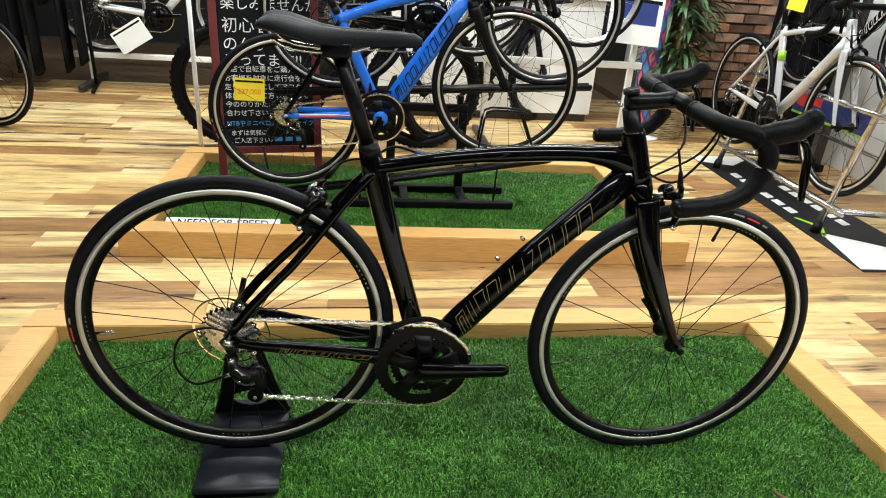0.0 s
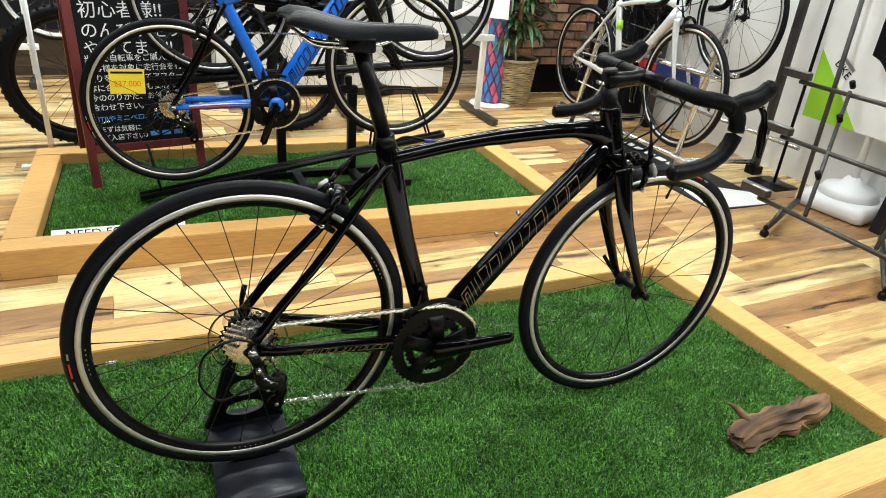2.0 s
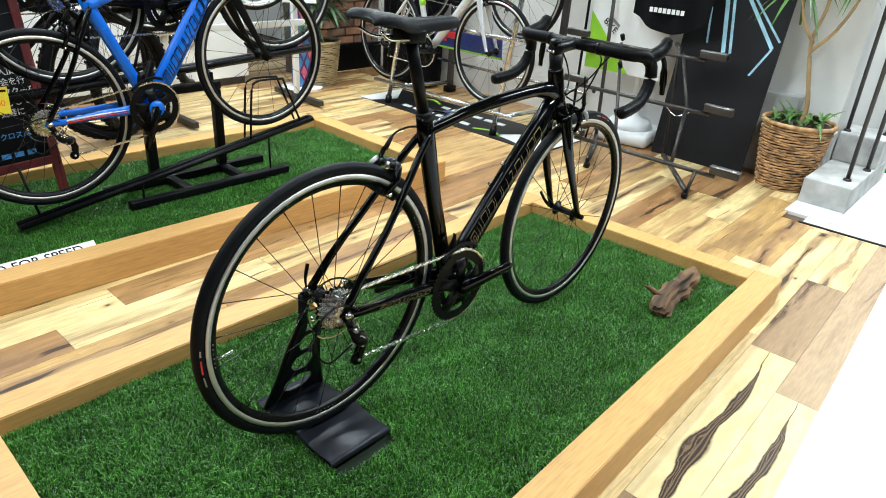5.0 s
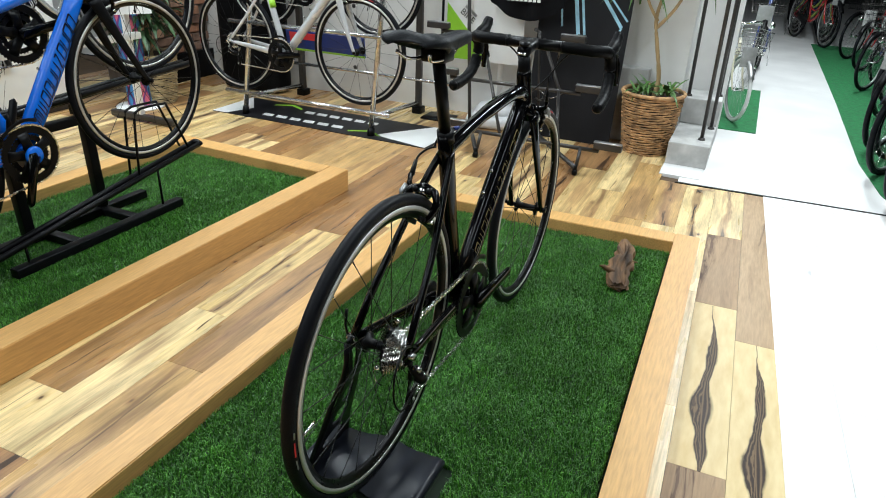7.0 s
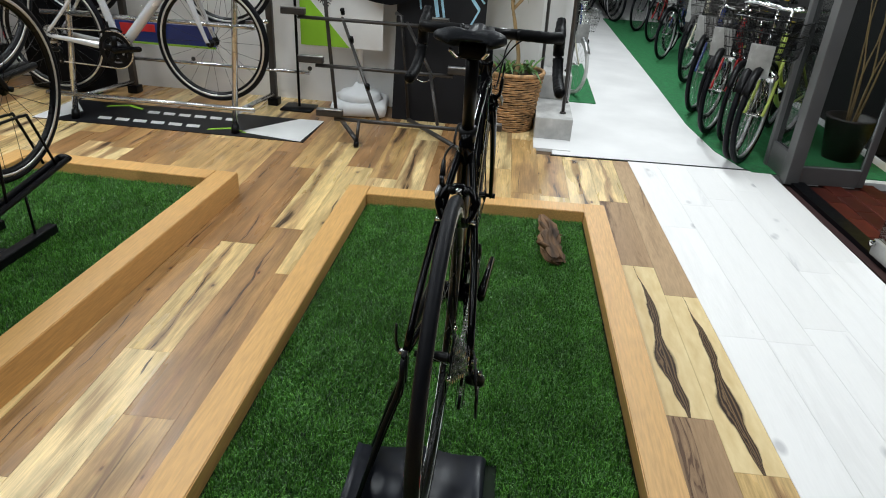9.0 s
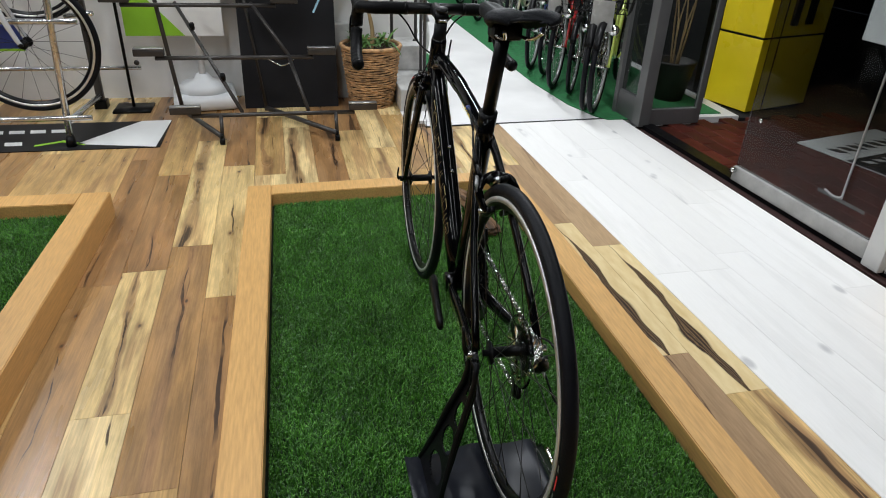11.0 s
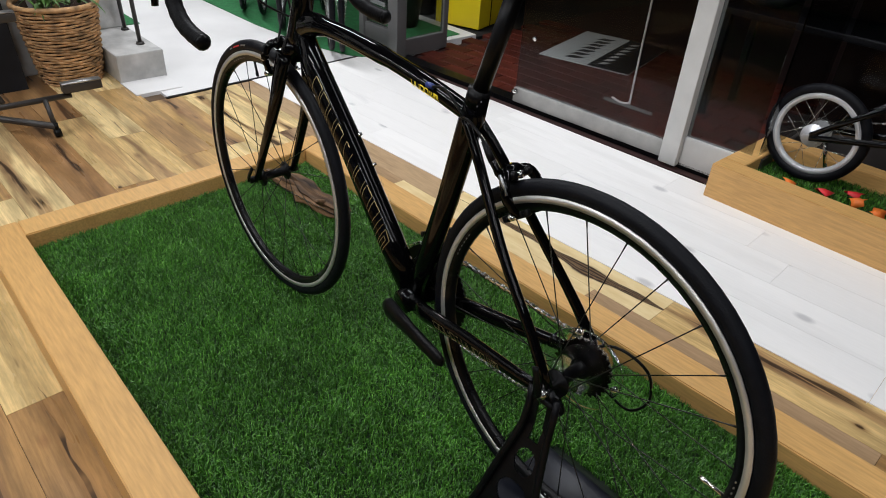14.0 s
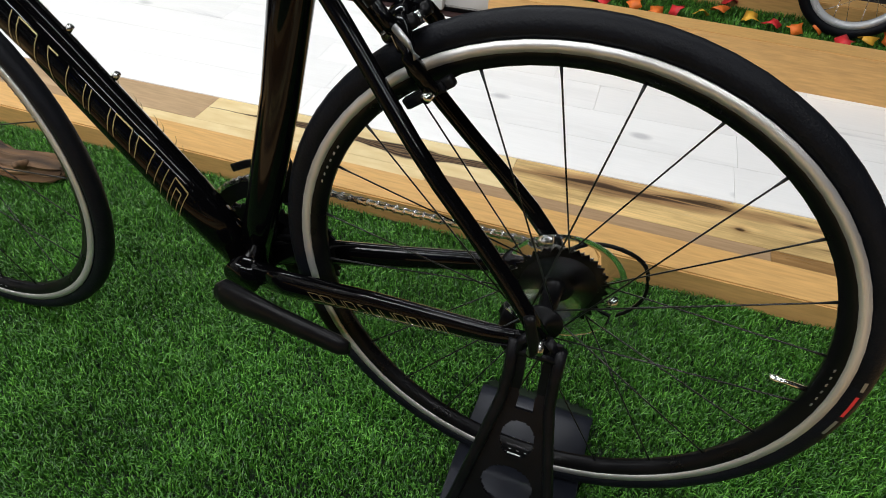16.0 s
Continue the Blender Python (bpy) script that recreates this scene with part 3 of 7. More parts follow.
def wheel(parent, cx, cz, R, tw, name="wheel", spokes=24, cross=0.0, rim_mat=None, track=True, rim_depth=0.026, hub_mat=None, spoke_mat=None, seg=72, tread=0, marks=False, hub_r=0.016, tyre_mat=None, single=True, turn=0.0):
    """A wheel > tyre, rim, brake tracks, hub, spokes; its axle along y."""
    w = new(name)
    w.parent = parent
    w.location = (cx, 0, cz)
    bm = bmesh.new()
    rc = R - tw * 0.52
    prof = []
    for k in range(14):
        a = 2 * math.pi * k / 14
        prof.append((rc + tw * 0.52 * math.sin(a), tw * 0.5 * math.cos(a)))
    lathe_y(bm, prof, seg)
    bmesh.ops.recalc_face_normals(bm, faces=bm.faces)
    part("tyre", bm, tyre_mat or M_RUBBER, w)
    if tread:
        bm = bmesh.new()
        for k in range(tread):
            a = 2 * math.pi * k / tread
            for s in (-0.3, 0.0, 0.3):
                box(bm, -0.007, 0.007, -0.005, 0.005, 0, 0.007, m=Matrix.Rotation(-a, 4, "Y") @ Matrix.Translation((0, s * tw + (0.1 * tw if k % 2 else -0.1 * tw), R - 0.003 - abs(s) * 0.25 * tw)))
        tagged(part("tread", bm, tyre_mat or M_RUBBER, w, smooth=False), kind="stuff")
    ro = R - tw * 0.93
    rw = min(tw * 0.42, 0.011)
    bm = bmesh.new()
    lathe_y(bm, [(ro, rw), (ro, -rw), (ro - 0.012, -rw), (ro - rim_depth, -0.004), (ro - rim_depth, 0.004), (ro - 0.012, rw)], seg)
    bmesh.ops.recalc_face_normals(bm, faces=bm.faces)
    part("rim", bm, rim_mat or M_RIM, w)
    if track:
        for s in (-1, 1):
            bm = bmesh.new()
            lathe_y(bm, [(ro + 0.0005, s * (rw - 0.001)), (ro + 0.0005, s * (rw + 0.0012)), (ro - 0.0105, s * (rw + 0.0012)), (ro - 0.0105, s * (rw - 0.001))], seg)
            bmesh.ops.recalc_face_normals(bm, faces=bm.faces)
            part("brake_track", bm, M_TRACK, w)
    hw = 0.034
    bm = bmesh.new()
    lathe_y(bm, [(0.0, -0.05), (0.007, -0.05), (0.007, -hw - 0.004), (hub_r + 0.008, -hw - 0.002), (hub_r + 0.008, -hw + 0.002), (hub_r * 0.7, -hw + 0.008), (hub_r * 0.7, hw - 0.008), (hub_r + 0.008, hw - 0.002), (hub_r + 0.008, hw + 0.002), (0.007, hw + 0.004), (0.007, 0.05), (0.0, 0.05)], 20, closed=False)
    bmesh.ops.recalc_face_normals(bm, faces=bm.faces)
    part("hub", bm, hub_mat or M_MATT, w)
    rr = ro - rim_depth + 0.001
    mesh = [None, None]
    joined = None if single else bmesh.new()
    for k in range(spokes):
        a = 2 * math.pi * k / spokes + math.radians(turn)
        side = 1 if k % 2 else -1
        da = cross * (1 if (k // 2) % 2 else -1)
        p0 = Vector(((hub_r + 0.006) * math.sin(da), side * hw, (hub_r + 0.006) * math.cos(da)))
        p1 = Vector((0, side * 0.001, rr))
        if single:
            key = (0 if side < 0 else 1) + (2 if da > 0 else 0)
            if key >= len(mesh):
                mesh += [None] * (key + 1 - len(mesh))
            if mesh[key] is None:
                b2 = tube([p0, p1 * 0.94 + p0 * 0.06, p1], [0.00105, 0.00105, 0.002], 5)
                ob = part("spoke", b2, spoke_mat or M_SPOKE, w)
                mesh[key] = ob.data
            else:
                ob = new("spoke", mesh[key])
                ob.parent = w
            ob.rotation_euler = (0, a, 0)
        else:
            m = Matrix.Rotation(a, 3, "Y")
            sweep(joined, [m @ p0, m @ p1], 0.0012, 4)
    if not single:
        tagged(part("spoke_set", joined, spoke_mat or M_SPOKE, w), kind="stuff")
    if marks:
        for g0 in (176, 262, 20):
            for i in range(6):
                aa = math.radians(g0 + marks + 2.2 * i + 20)
                for s in (-1, 1):
                    part("rim_print", slab(-0.0018, 0.0018, -0.0003, 0.0003, -0.0026, 0.0026, m=Matrix.Rotation(-aa + math.pi / 2, 4, "Y") @ Matrix.Translation((0, s * 0.0088, ro - 0.0155)) @ Matrix.Rotation(s * 0.42, 4, "X")), M_ALU, w, smooth=False)
        lathe = [("white_mark", M_ALU, 196.5, 199), ("red_mark", M_RED, 200.5, 206.5), ("white_mark", M_ALU, 208, 212.5)]
        for nm, mm, a0, a1 in lathe:
            for s in (-1, 1):
                bm = bmesh.new()
                pr = []
                for k in range(6):
                    aa = math.radians(a0 + (a1 - a0) * k / 5 + marks)
                    pr.append([bm.verts.new(((rc + q * tw) * math.cos(aa), s * (math.sqrt(max(0.0, 0.25 - (q / 1.04) ** 2)) * tw + 0.0006), (rc + q * tw) * math.sin(aa))) for q in (0.0, 0.06, 0.13)])
                for k in range(5):
                    for j in range(2):
                        bm.faces.new((pr[k][j], pr[k + 1][j], pr[k + 1][j + 1], pr[k][j + 1]))
                part(nm, bm, mm, w)
    return w


def outline_bars(parent, a, b, h, count, side, oval, material, name="logo_mark", t=0.0012, slant=0.55, ys=None):
    """A row of slanted outlined shapes lying on a tube of the bike's plane, standing in for a maker's mark.
    oval: the tube's half width and half height; ys: the face's distance from the plane at both ends instead."""
    A, B = Vector((a[0], 0, a[1])), Vector((b[0], 0, b[1]))
    d = (B - A)
    full = d.length
    step = full / count
    d.normalize()
    u = Vector((-d.z, 0, d.x))
    bm = bmesh.new()
    rnd = random.Random(5)

    def on_tube(s_, v_, lift):
        if ys:
            y = ys[0] + (ys[1] - ys[0]) * s_ / full
        else:
            y = oval[0] * math.sqrt(max(0.02, 1 - (v_ / oval[1]) ** 2))
        p = A + d * s_ + u * v_
        return Vector((p.x, side * (y + lift), p.z))

    for k in range(count):
        c = step * (k + 0.5)
        w = step * rnd.choice((0.2, 0.36, 0.4, 0.42))
        hh = h / 2
        pts = [(-w, -hh), (w, -hh), (w, hh), (-w, hh)]
        kind = rnd.randrange(5)
        segs = {0: [(0, 1), (1, 2), (2, 3), (3, 0)], 1: [(0, 3), (3, 2), (2, 1), (0, 1)], 2: [(0, 3), (2, 1), (3, 2)], 3: [(0, 1), (1, 2), (3, 0)], 4: [(3, 2), (2, 0), (0, 1)]}[kind]
        for lp in (pts, [(q[0] * 0.4, q[1] * 0.7) for q in pts])[:2 if kind == 2 and w > 0.3 * step else 1]:
            for i, j in segs:
                n = 5
                for m in range(n):
                    P, Q = [Vector(lp[i]).lerp(Vector(lp[j]), f / n) for f in (m, m + 1)]
                    dv = (Q - P).normalized()
                    nv = Vector((-dv.y, dv.x)) * t
                    vs = []
                    for q in (P - nv, Q - nv, Q + nv, P + nv):
                        vs.append(bm.verts.new(on_tube(c + q.x + slant * q.y, q.y, 0.0007)))
                    bm.faces.new(vs)
    return part(name, bm, material, parent, smooth=False)


def chainring(parent, cx, cz, y, R, material, teeth=46, holes=5, name="chainring", rin=0.45):
    bm = bmesh.new()
    n = teeth * 2
    outer, mid, top = [], [], []
    for k in range(n):
        a = 2 * math.pi * k / n
        r = R + (0.002 if k % 2 else -0.003)
        outer.append((r * math.cos(a), r * math.sin(a)))
    ri = R * 0.735
    verts = {}
    for s in (-0.0016, 0.0016):
        verts[s] = ([bm.verts.new((cx + p[0], y + s, cz + p[1])) for p in outer],
                    [bm.verts.new((cx + ri * math.cos(2 * math.pi * k / n), y + s, cz + ri * math.sin(2 * math.pi * k / n))) for k in range(n)])
    for s, (o, i) in verts.items():
        for k in range(n):
            bm.faces.new((o[k], o[(k + 1) % n], i[(k + 1) % n], i[k]))
    (o1, i1), (o2, i2) = verts[-0.0016], verts[0.0016]
    for k in range(n):
        bm.faces.new((o1[k], o1[(k + 1) % n], o2[(k + 1) % n], o2[k]))
        bm.faces.new((i1[k], i1[(k + 1) % n], i2[(k + 1) % n], i2[k]))
    bmesh.ops.recalc_face_normals(bm, faces=bm.faces)
    ring = part(name, bm, material, parent, smooth=False)
    for k in range(holes):
        a = 2 * math.pi * (k + 0.25) / holes
        arm = [(cx + 0.012 * math.cos(a), y - 0.004, cz + 0.012 * math.sin(a)), (cx + R * 0.5 * math.cos(a), y - 0.004, cz + R * 0.5 * math.sin(a)), (cx + (ri + 0.004) * math.cos(a), y, cz + (ri + 0.004) * math.sin(a))]
        part("spider_arm", tube(arm, [(0.020 * R / 0.1, 0.005), (0.016 * R / 0.1, 0.006), (0.021 * R / 0.1, 0.004)], 10, up=(0, 1, 0)), material, parent)
    return ring


def chain_part(parent, runs, material, pitch=0.0127):
    """Links along each run of points (x, z, y)."""
    for run in runs:
        bm = bmesh.new()
        k = 0
        for a, b in zip(run, run[1:]):
            A, B = Vector((a[0], a[2], a[1])), Vector((b[0], b[2], b[1]))
            n = max(1, round((B - A).length / pitch))
            for i in range(n):
                p, q = A.lerp(B, i / n), A.lerp(B, (i + 1) / n)
                w = 0.0038 if k % 2 else 0.0022
                k += 1
                for s in (-1, 1):
                    sweep(bm, [p + Vector((0, s * w, 0)), (p + q) / 2 + Vector((0, s * w, 0)), q + Vector((0, s * w, 0))], [(0.0007, 0.0046), (0.0007, 0.0031), (0.0007, 0.0046)], 6)
                sweep(bm, [p + Vector((0, -0.0045, 0)), p + Vector((0, 0.0045, 0))], 0.0022, 6)
        bmesh.ops.recalc_face_normals(bm, faces=bm.faces)
        tagged(part("chain", bm, material, parent, smooth=False), "metal roller chain", kind="stuff")


def caliper(parent, x, z, lean, R, front=1):
    """A dual pivot rim brake > arms, pads, bolts, cable parts; it sits ahead of (1) or behind (-1) its bridge."""
    b = new("brake")
    b.parent = parent
    b.matrix_basis = pose(x, 0, z, 0, lean, 0)
    f = front
    part("body", tube(smooth_path([(0.006 * f, -0.020, 0.014), (0.010 * f, 0.0, 0.024), (0.008 * f, 0.020, 0.016)], 3), [(0.013, 0.011)] * 7, 12), M_GLOSS, b)
    for s in (-1, 1):
        part("arm", tube(smooth_path([(0.010 * f, s * 0.004, 0.020), (0.016 * f, s * 0.026, 0.016), (0.016 * f, s * 0.039, -0.008), (0.012 * f, s * 0.034, -0.034), (0.010 * f, s * 0.026, -0.048)], 4), [(0.010, 0.009)] * 6 + [(0.009, 0.008)] * 5 + [(0.008, 0.007)] * 6, 10), M_GLOSS, b)
        part("brake_pad", slab(-0.030, 0.030, s * 0.017 - 0.005, s * 0.017 + 0.005, -0.055, -0.043, 0.003), M_MATT, b)
        part("pad_holder", slab(-0.022, 0.024, s * 0.0245 - 0.003, s * 0.0245 + 0.003, -0.054, -0.043, 0.002), M_MATT, b)
        part("pad_bolt", tube([(0.008 * f, s * 0.024, -0.048), (0.008 * f, s * 0.042, -0.048)], 0.0052, 10), M_CHROME, b)
        part("pivot_cap", tube([(0.016 * f, s * 0.017, 0.014), (0.029 * f, s * 0.017, 0.014)], [0.0075, 0.0065], 12), M_MATT, b)
    part("pivot_bolt", tube([(-0.020 * f, 0, 0.012), (0.026 * f, 0, 0.012)], 0.0065, 10), M_STEEL, b)
    # the cable comes in on the right at the front, on the left at the back
    c = -1 if f > 0 else 0.82
    part("cable_arm", tube([(0.012 * f, 0.030 * c, 0.010), (0.016 * f, 0.046 * c, 0.026), (0.016 * f, 0.050 * c, 0.046)], [(0.008, 0.007), (0.007, 0.006), (0.006, 0.006)], 10), M_GLOSS, b)
    part("release_lever", tube([(0.020 * f, 0.050 * c, 0.020), (0.026 * f, 0.056 * c, 0.002), (0.026 * f, 0.057 * c, -0.012)], [(0.003, 0.006), (0.003, 0.006), (0.002, 0.004)], 8), M_ALU, b)
    part("barrel", tube([(0.014 * f, 0.048 * c, 0.045), (0.013 * f, 0.049 * c, 0.058), (0.012 * f, 0.05 * c, 0.08)], [0.0065, 0.0058, 0.0042], 10), M_MATT, b)
    run = [(0.012, -0.05, 0.078), (0.004, -0.052, 0.13)] if f > 0 else smooth_path([(-0.012, 0.041, 0.078), (-0.006, 0.040, 0.095), (0.012, 0.033, 0.118), (0.034, 0.027, 0.132)], 4)
    part("cable", tube(run, 0.0026, 6), M_MATT, b)
    return b


def saddle_part(parent, x0, x1, z, material=None):
    """A narrow sport saddle: wide tail, long nose, with a groove along the middle."""
    L = x1 - x0
    bm = bmesh.new()
    rows = []
    prof = [(0.0, 0.044, 0.000, 0.012), (0.02, 0.056, 0.006, 0.016), (0.08, 0.067, 0.010, 0.021), (0.18, 0.066, 0.008, 0.025), (0.28, 0.053, 0.001, 0.028), (0.38, 0.038, -0.006, 0.029), (0.5, 0.0265, -0.010, 0.028), (0.65, 0.0215, -0.011, 0.027), (0.85, 0.0195, -0.010, 0.024), (0.95, 0.016, -0.013, 0.019), (1.0, 0.007, -0.020, 0.010)]
    for t, w, dz, skirt in prof:
        ring = []
        for k in range(21):
            u = -1 + 2 * k / 20
            a = u * math.pi / 2 * 1.12
            y = w * math.sin(a)
            zz = z + dz - skirt * (1 - max(0.0, math.cos(a)) ** 0.55) - (0.007 * math.exp(-(u / 0.16) ** 2) if 0.01 < t < 0.9 else 0)
            if abs(u) > 0.95:
                y *= 0.93
                zz -= 0.004
            ring.append(bm.verts.new((x0 + L * t + (0.022 * math.exp(-(u / 0.4) ** 2) * (1 - t / 0.08) if t < 0.05 else 0), y, zz)))
        for k in range(6):
            u = 1 - 2 * (k + 0.5) / 6
            ring.append(bm.verts.new((x0 + L * t + (0.015 * (1 - u * u) if t < 0.01 else 0), w * 0.82 * u, z + dz - max(skirt * 0.72, 0.012))))
        rows.append(ring)
    n = len(rows[0])
    for a, b in zip(rows, rows[1:]):
        for k in range(n):
            bm.faces.new((a[k], a[(k + 1) % n], b[(k + 1) % n], b[k]))
    bm.faces.new(rows[0])
    bm.faces.new(rows[-1][::-1])
    bmesh.ops.recalc_face_normals(bm, faces=bm.faces)
    s = part("saddle", bm, material or M_SADDLE, parent, "dark padded sport saddle")
    for q in (-1, 1):
        part("saddle_rail", tube(smooth_path([(x0 + 0.025, q * 0.035, z - 0.03), (x0 + 0.06, q * 0.024, z - 0.048), (x0 + 0.15, q * 0.022, z - 0.05), (x1 - 0.06, q * 0.012, z - 0.026)], 4), 0.0036, 8), M_CHROME, s)
    return s


def road_bike(label, paint, fork_paint, decal, group="", bars="drop", detail=True, tag=False, wheel_kw=None, stay_paint=None, yellow_mark=False, fat=1.0, stripe=None, big=0.0, crank=6.5, rear_paint=None):
    """A racing bicycle; local x ahead, rear axle at x = 0, ground at z = 0."""
    R = 0.336
    bike = thing("road_bicycle", label, "bicycle", group)
    wk = dict(spokes=24, cross=0.9, single=True)
    wk.update(wheel_kw or {})
    wheel(bike, 0, R, R + big, 0.027, "rear_wheel", marks=-19 if detail else False, turn=4.6, **wk)
    wf = dict(wk)
    wf.update(spokes=20, cross=0.0)
    wheel(bike, 0.985, R, R + big * 0.7, 0.027, "front_wheel", marks=-133 if detail else False, **wf)
    fr = new("frame")
    fr.parent = bike
    f = fat
    part("seat_tube", tube([(0.408, 0, 0.27), (0.385, 0, 0.36), (0.345, 0, 0.53), (0.305, 0, 0.70), (0.293, 0, 0.748)], [(0.019, 0.026), (0.017, 0.024), (0.017, 0.023), (0.018, 0.025), (0.017, 0.02)], 16, up=(1, 0, 0)), paint, fr)
    part("top_tube", tube(smooth_path([(0.30, 0, 0.705), (0.42, 0, 0.728), (0.56, 0, 0.746), (0.70, 0, 0.757), (0.79, 0, 0.755), (0.845, 0, 0.738)], 5), [(0.017 * f, 0.015 * f)] * 10 + [(0.019 * f, 0.017 * f)] * 8 + [(0.021, 0.02), (0.022, 0.022), (0.022, 0.024), (0.022, 0.026), (0.02, 0.028), (0.02, 0.03), (0.019, 0.03), (0.018, 0.03)], 16), stay_paint or paint, fr)
    part("down_tube", tube([(0.412, 0, 0.272), (0.50, 0, 0.363), (0.66, 0, 0.525), (0.78, 0, 0.648), (0.852, 0, 0.728)], [(0.024, 0.026), (0.026, 0.029 * f), (0.026, 0.029 * f), (0.025, 0.031), (0.021, 0.035)], 18), paint, fr)
    part("head_tube", tube([(0.829, 0, 0.813), (0.831, 0, 0.805), (0.842, 0, 0.77), (0.857, 0, 0.72), (0.866, 0, 0.693)], [(0.019, 0.021), (0.021, 0.024), (0.021, 0.026), (0.024, 0.028), (0.024, 0.026)], 18, up=(1, 0, 0)), paint, fr)
    part("bottom_bracket", tube([(0.405, -0.036, 0.27), (0.405, 0.036, 0.27)], 0.026, 20), paint, fr)
    for s in (-1, 1):
        part("chain_stay", tube([(0.385, s * 0.022, 0.275), (0.33, s * 0.036, 0.284), (0.2, s * 0.046, 0.305), (0.06, s * 0.062, 0.326), (0.0, s * 0.067, 0.336)], [(0.013, 0.020), (0.011, 0.021), (0.010, 0.017), (0.009, 0.012), (0.005, 0.012)], 12), stay_paint or paint, fr)
        part("seat_stay", tube(smooth_path([(0.305, s * 0.012, 0.70), (0.25, s * 0.026, 0.64), (0.14, s * 0.05, 0.50), (0.0, s * 0.066, 0.345)], 4), [(0.0085, 0.0095)] * 13, 12), rear_paint or stay_paint or paint, fr)
        part("dropout", tube([(0.012, s * 0.067, 0.342), (-0.012, s * 0.067, 0.326)], [(0.004, 0.014), (0.004, 0.012)], 10), paint, fr)
    # fork
    fk = new("fork")
    fk.parent = bike
    part("crown", tube([(0.862, 0, 0.712), (0.872, 0, 0.685), (0.878, 0, 0.665)], [(0.024, 0.026), (0.034, 0.024), (0.036, 0.018)], 16, up=(1, 0, 0)), fork_paint, fk)
    for s in (-1, 1):
        part("blade", tube(smooth_path([(0.878, s * 0.028, 0.676), (0.892, s * 0.038, 0.61), (0.925, s * 0.047, 0.49), (0.968, s * 0.052, 0.365), (0.985, s * 0.053, 0.333)], 3), [(0.012, 0.026), (0.012, 0.026), (0.011, 0.025), (0.0105, 0.024), (0.010, 0.022), (0.0095, 0.019), (0.009, 0.017), (0.008, 0.015), (0.008, 0.013), (0.007, 0.012), (0.007, 0.011), (0.006, 0.011), (0.006, 0.010)], 12, up=(1, 0, 0)), fork_paint, fk)
        part("axle_nut", tube([(0.985, s * 0.048, 0.336), (0.985, s * 0.068, 0.336)], 0.009, 12), M_MATT, fk)
        part("axle_nut", tube([(0.0, s * 0.062, 0.336), (0.0, s * 0.082, 0.336)], 0.009, 12), M_STEEL, fr)
    part("quick_release", tube(smooth_path([(0.985, 0.07, 0.336), (0.975, 0.078, 0.35), (0.95, 0.08, 0.385)], 3), [(0.003, 0.006)] * 7, 8), M_MATT, fk)
    part("quick_release", tube(smooth_path([(0.0, 0.083, 0.336), (0.006, 0.09, 0.36), (0.02, 0.092, 0.395)], 3), [(0.003, 0.006)] * 7, 8), M_MATT, fr)
    # seat post and saddle
    part("seatpost", tube([(0.298, 0, 0.73), (0.234, 0, 0.93)], [(0.0135, 0.0145)] * 2, 16), M_MATT, bike)
    part("seat_clamp", tube([(0.2985, 0, 0.727), (0.292, 0, 0.755)], 0.0195, 18), M_MATT, bike)
    part("post_head", slab(0.205, 0.26, -0.027, 0.027, 0.914, 0.942, 0.006), M_MATT, bike)
    saddle_part(bike, 0.098, 0.385, 0.975)
    # stem and bars
    part("headset_spacer", tube([(0.829, 0, 0.812), (0.827, 0, 0.818), (0.8262, 0, 0.82), (0.8158, 0, 0.854)], [0.0195, 0.0185, 0.0172, 0.0172], 16), M_MATT, bike)
    st = part("stem", tube([(0.806, 0, 0.866), (0.83, 0, 0.868), (0.87, 0, 0.872), (0.902, 0, 0.876)], [(0.019, 0.02), (0.016, 0.018), (0.015, 0.016), (0.018, 0.018)], 14), M_MATT, bike)
    part("top_cap", tube([(0.811, 0, 0.884), (0.809, 0, 0.891)], 0.016, 14), M_MATT, st)
    part("stem_bolt", tube([(0.79, -0.012, 0.862), (0.79, 0.012, 0.862)], 0.004, 8), M_STEEL, st)
    if bars == "drop":
        hb = new("handlebar")
        hb.parent = bike
        part("bar", tube([(0.905, -0.09, 0.876), (0.905, 0.09, 0.876)], [0.0155] * 2, 14), M_MATT, hb)
        for s in (-1, 1):
            top = [(0.905, s * 0.08, 0.876), (0.906, s * 0.13, 0.876), (0.914, s * 0.17, 0.874), (0.944, s * 0.198, 0.872), (0.973, s * 0.205, 0.86), (0.99, s * 0.207, 0.833), (0.987, s * 0.21, 0.80), (0.966, s * 0.213, 0.768), (0.93, s * 0.216, 0.748), (0.885, s * 0.218, 0.739), (0.84, s * 0.22, 0.736)]
            path = smooth_path(top, 5)
            part("bar_tape", tube(path, [0.0165 + (0.0007 if (i % 3 == 0) else 0) for i in range(len(path))], 12), M_TAPE, hb)
            part("end_plug", tube([(0.841, s * 0.22, 0.736), (0.834, s * 0.2205, 0.7358)], [0.017, 0.012], 12), M_MATT, hb)
            part("tape_band", tube([(0.905, s * 0.078, 0.876), (0.905, s * 0.086, 0.876)], 0.0172, 14), M_MATT, hb)
            h = part("brake_hood", tube(smooth_path([(0.956, s * 0.205, 0.862), (0.99, s * 0.206, 0.872), (1.026, s * 0.206, 0.881), (1.05, s * 0.206, 0.898), (1.06, s * 0.206, 0.914)], 4), [(0.015, 0.02)] * 4 + [(0.017, 0.021)] * 6 + [(0.015, 0.021)] * 4 + [(0.013, 0.016)] * 2 + [(0.006, 0.007)], 12), M_TAPE, hb)
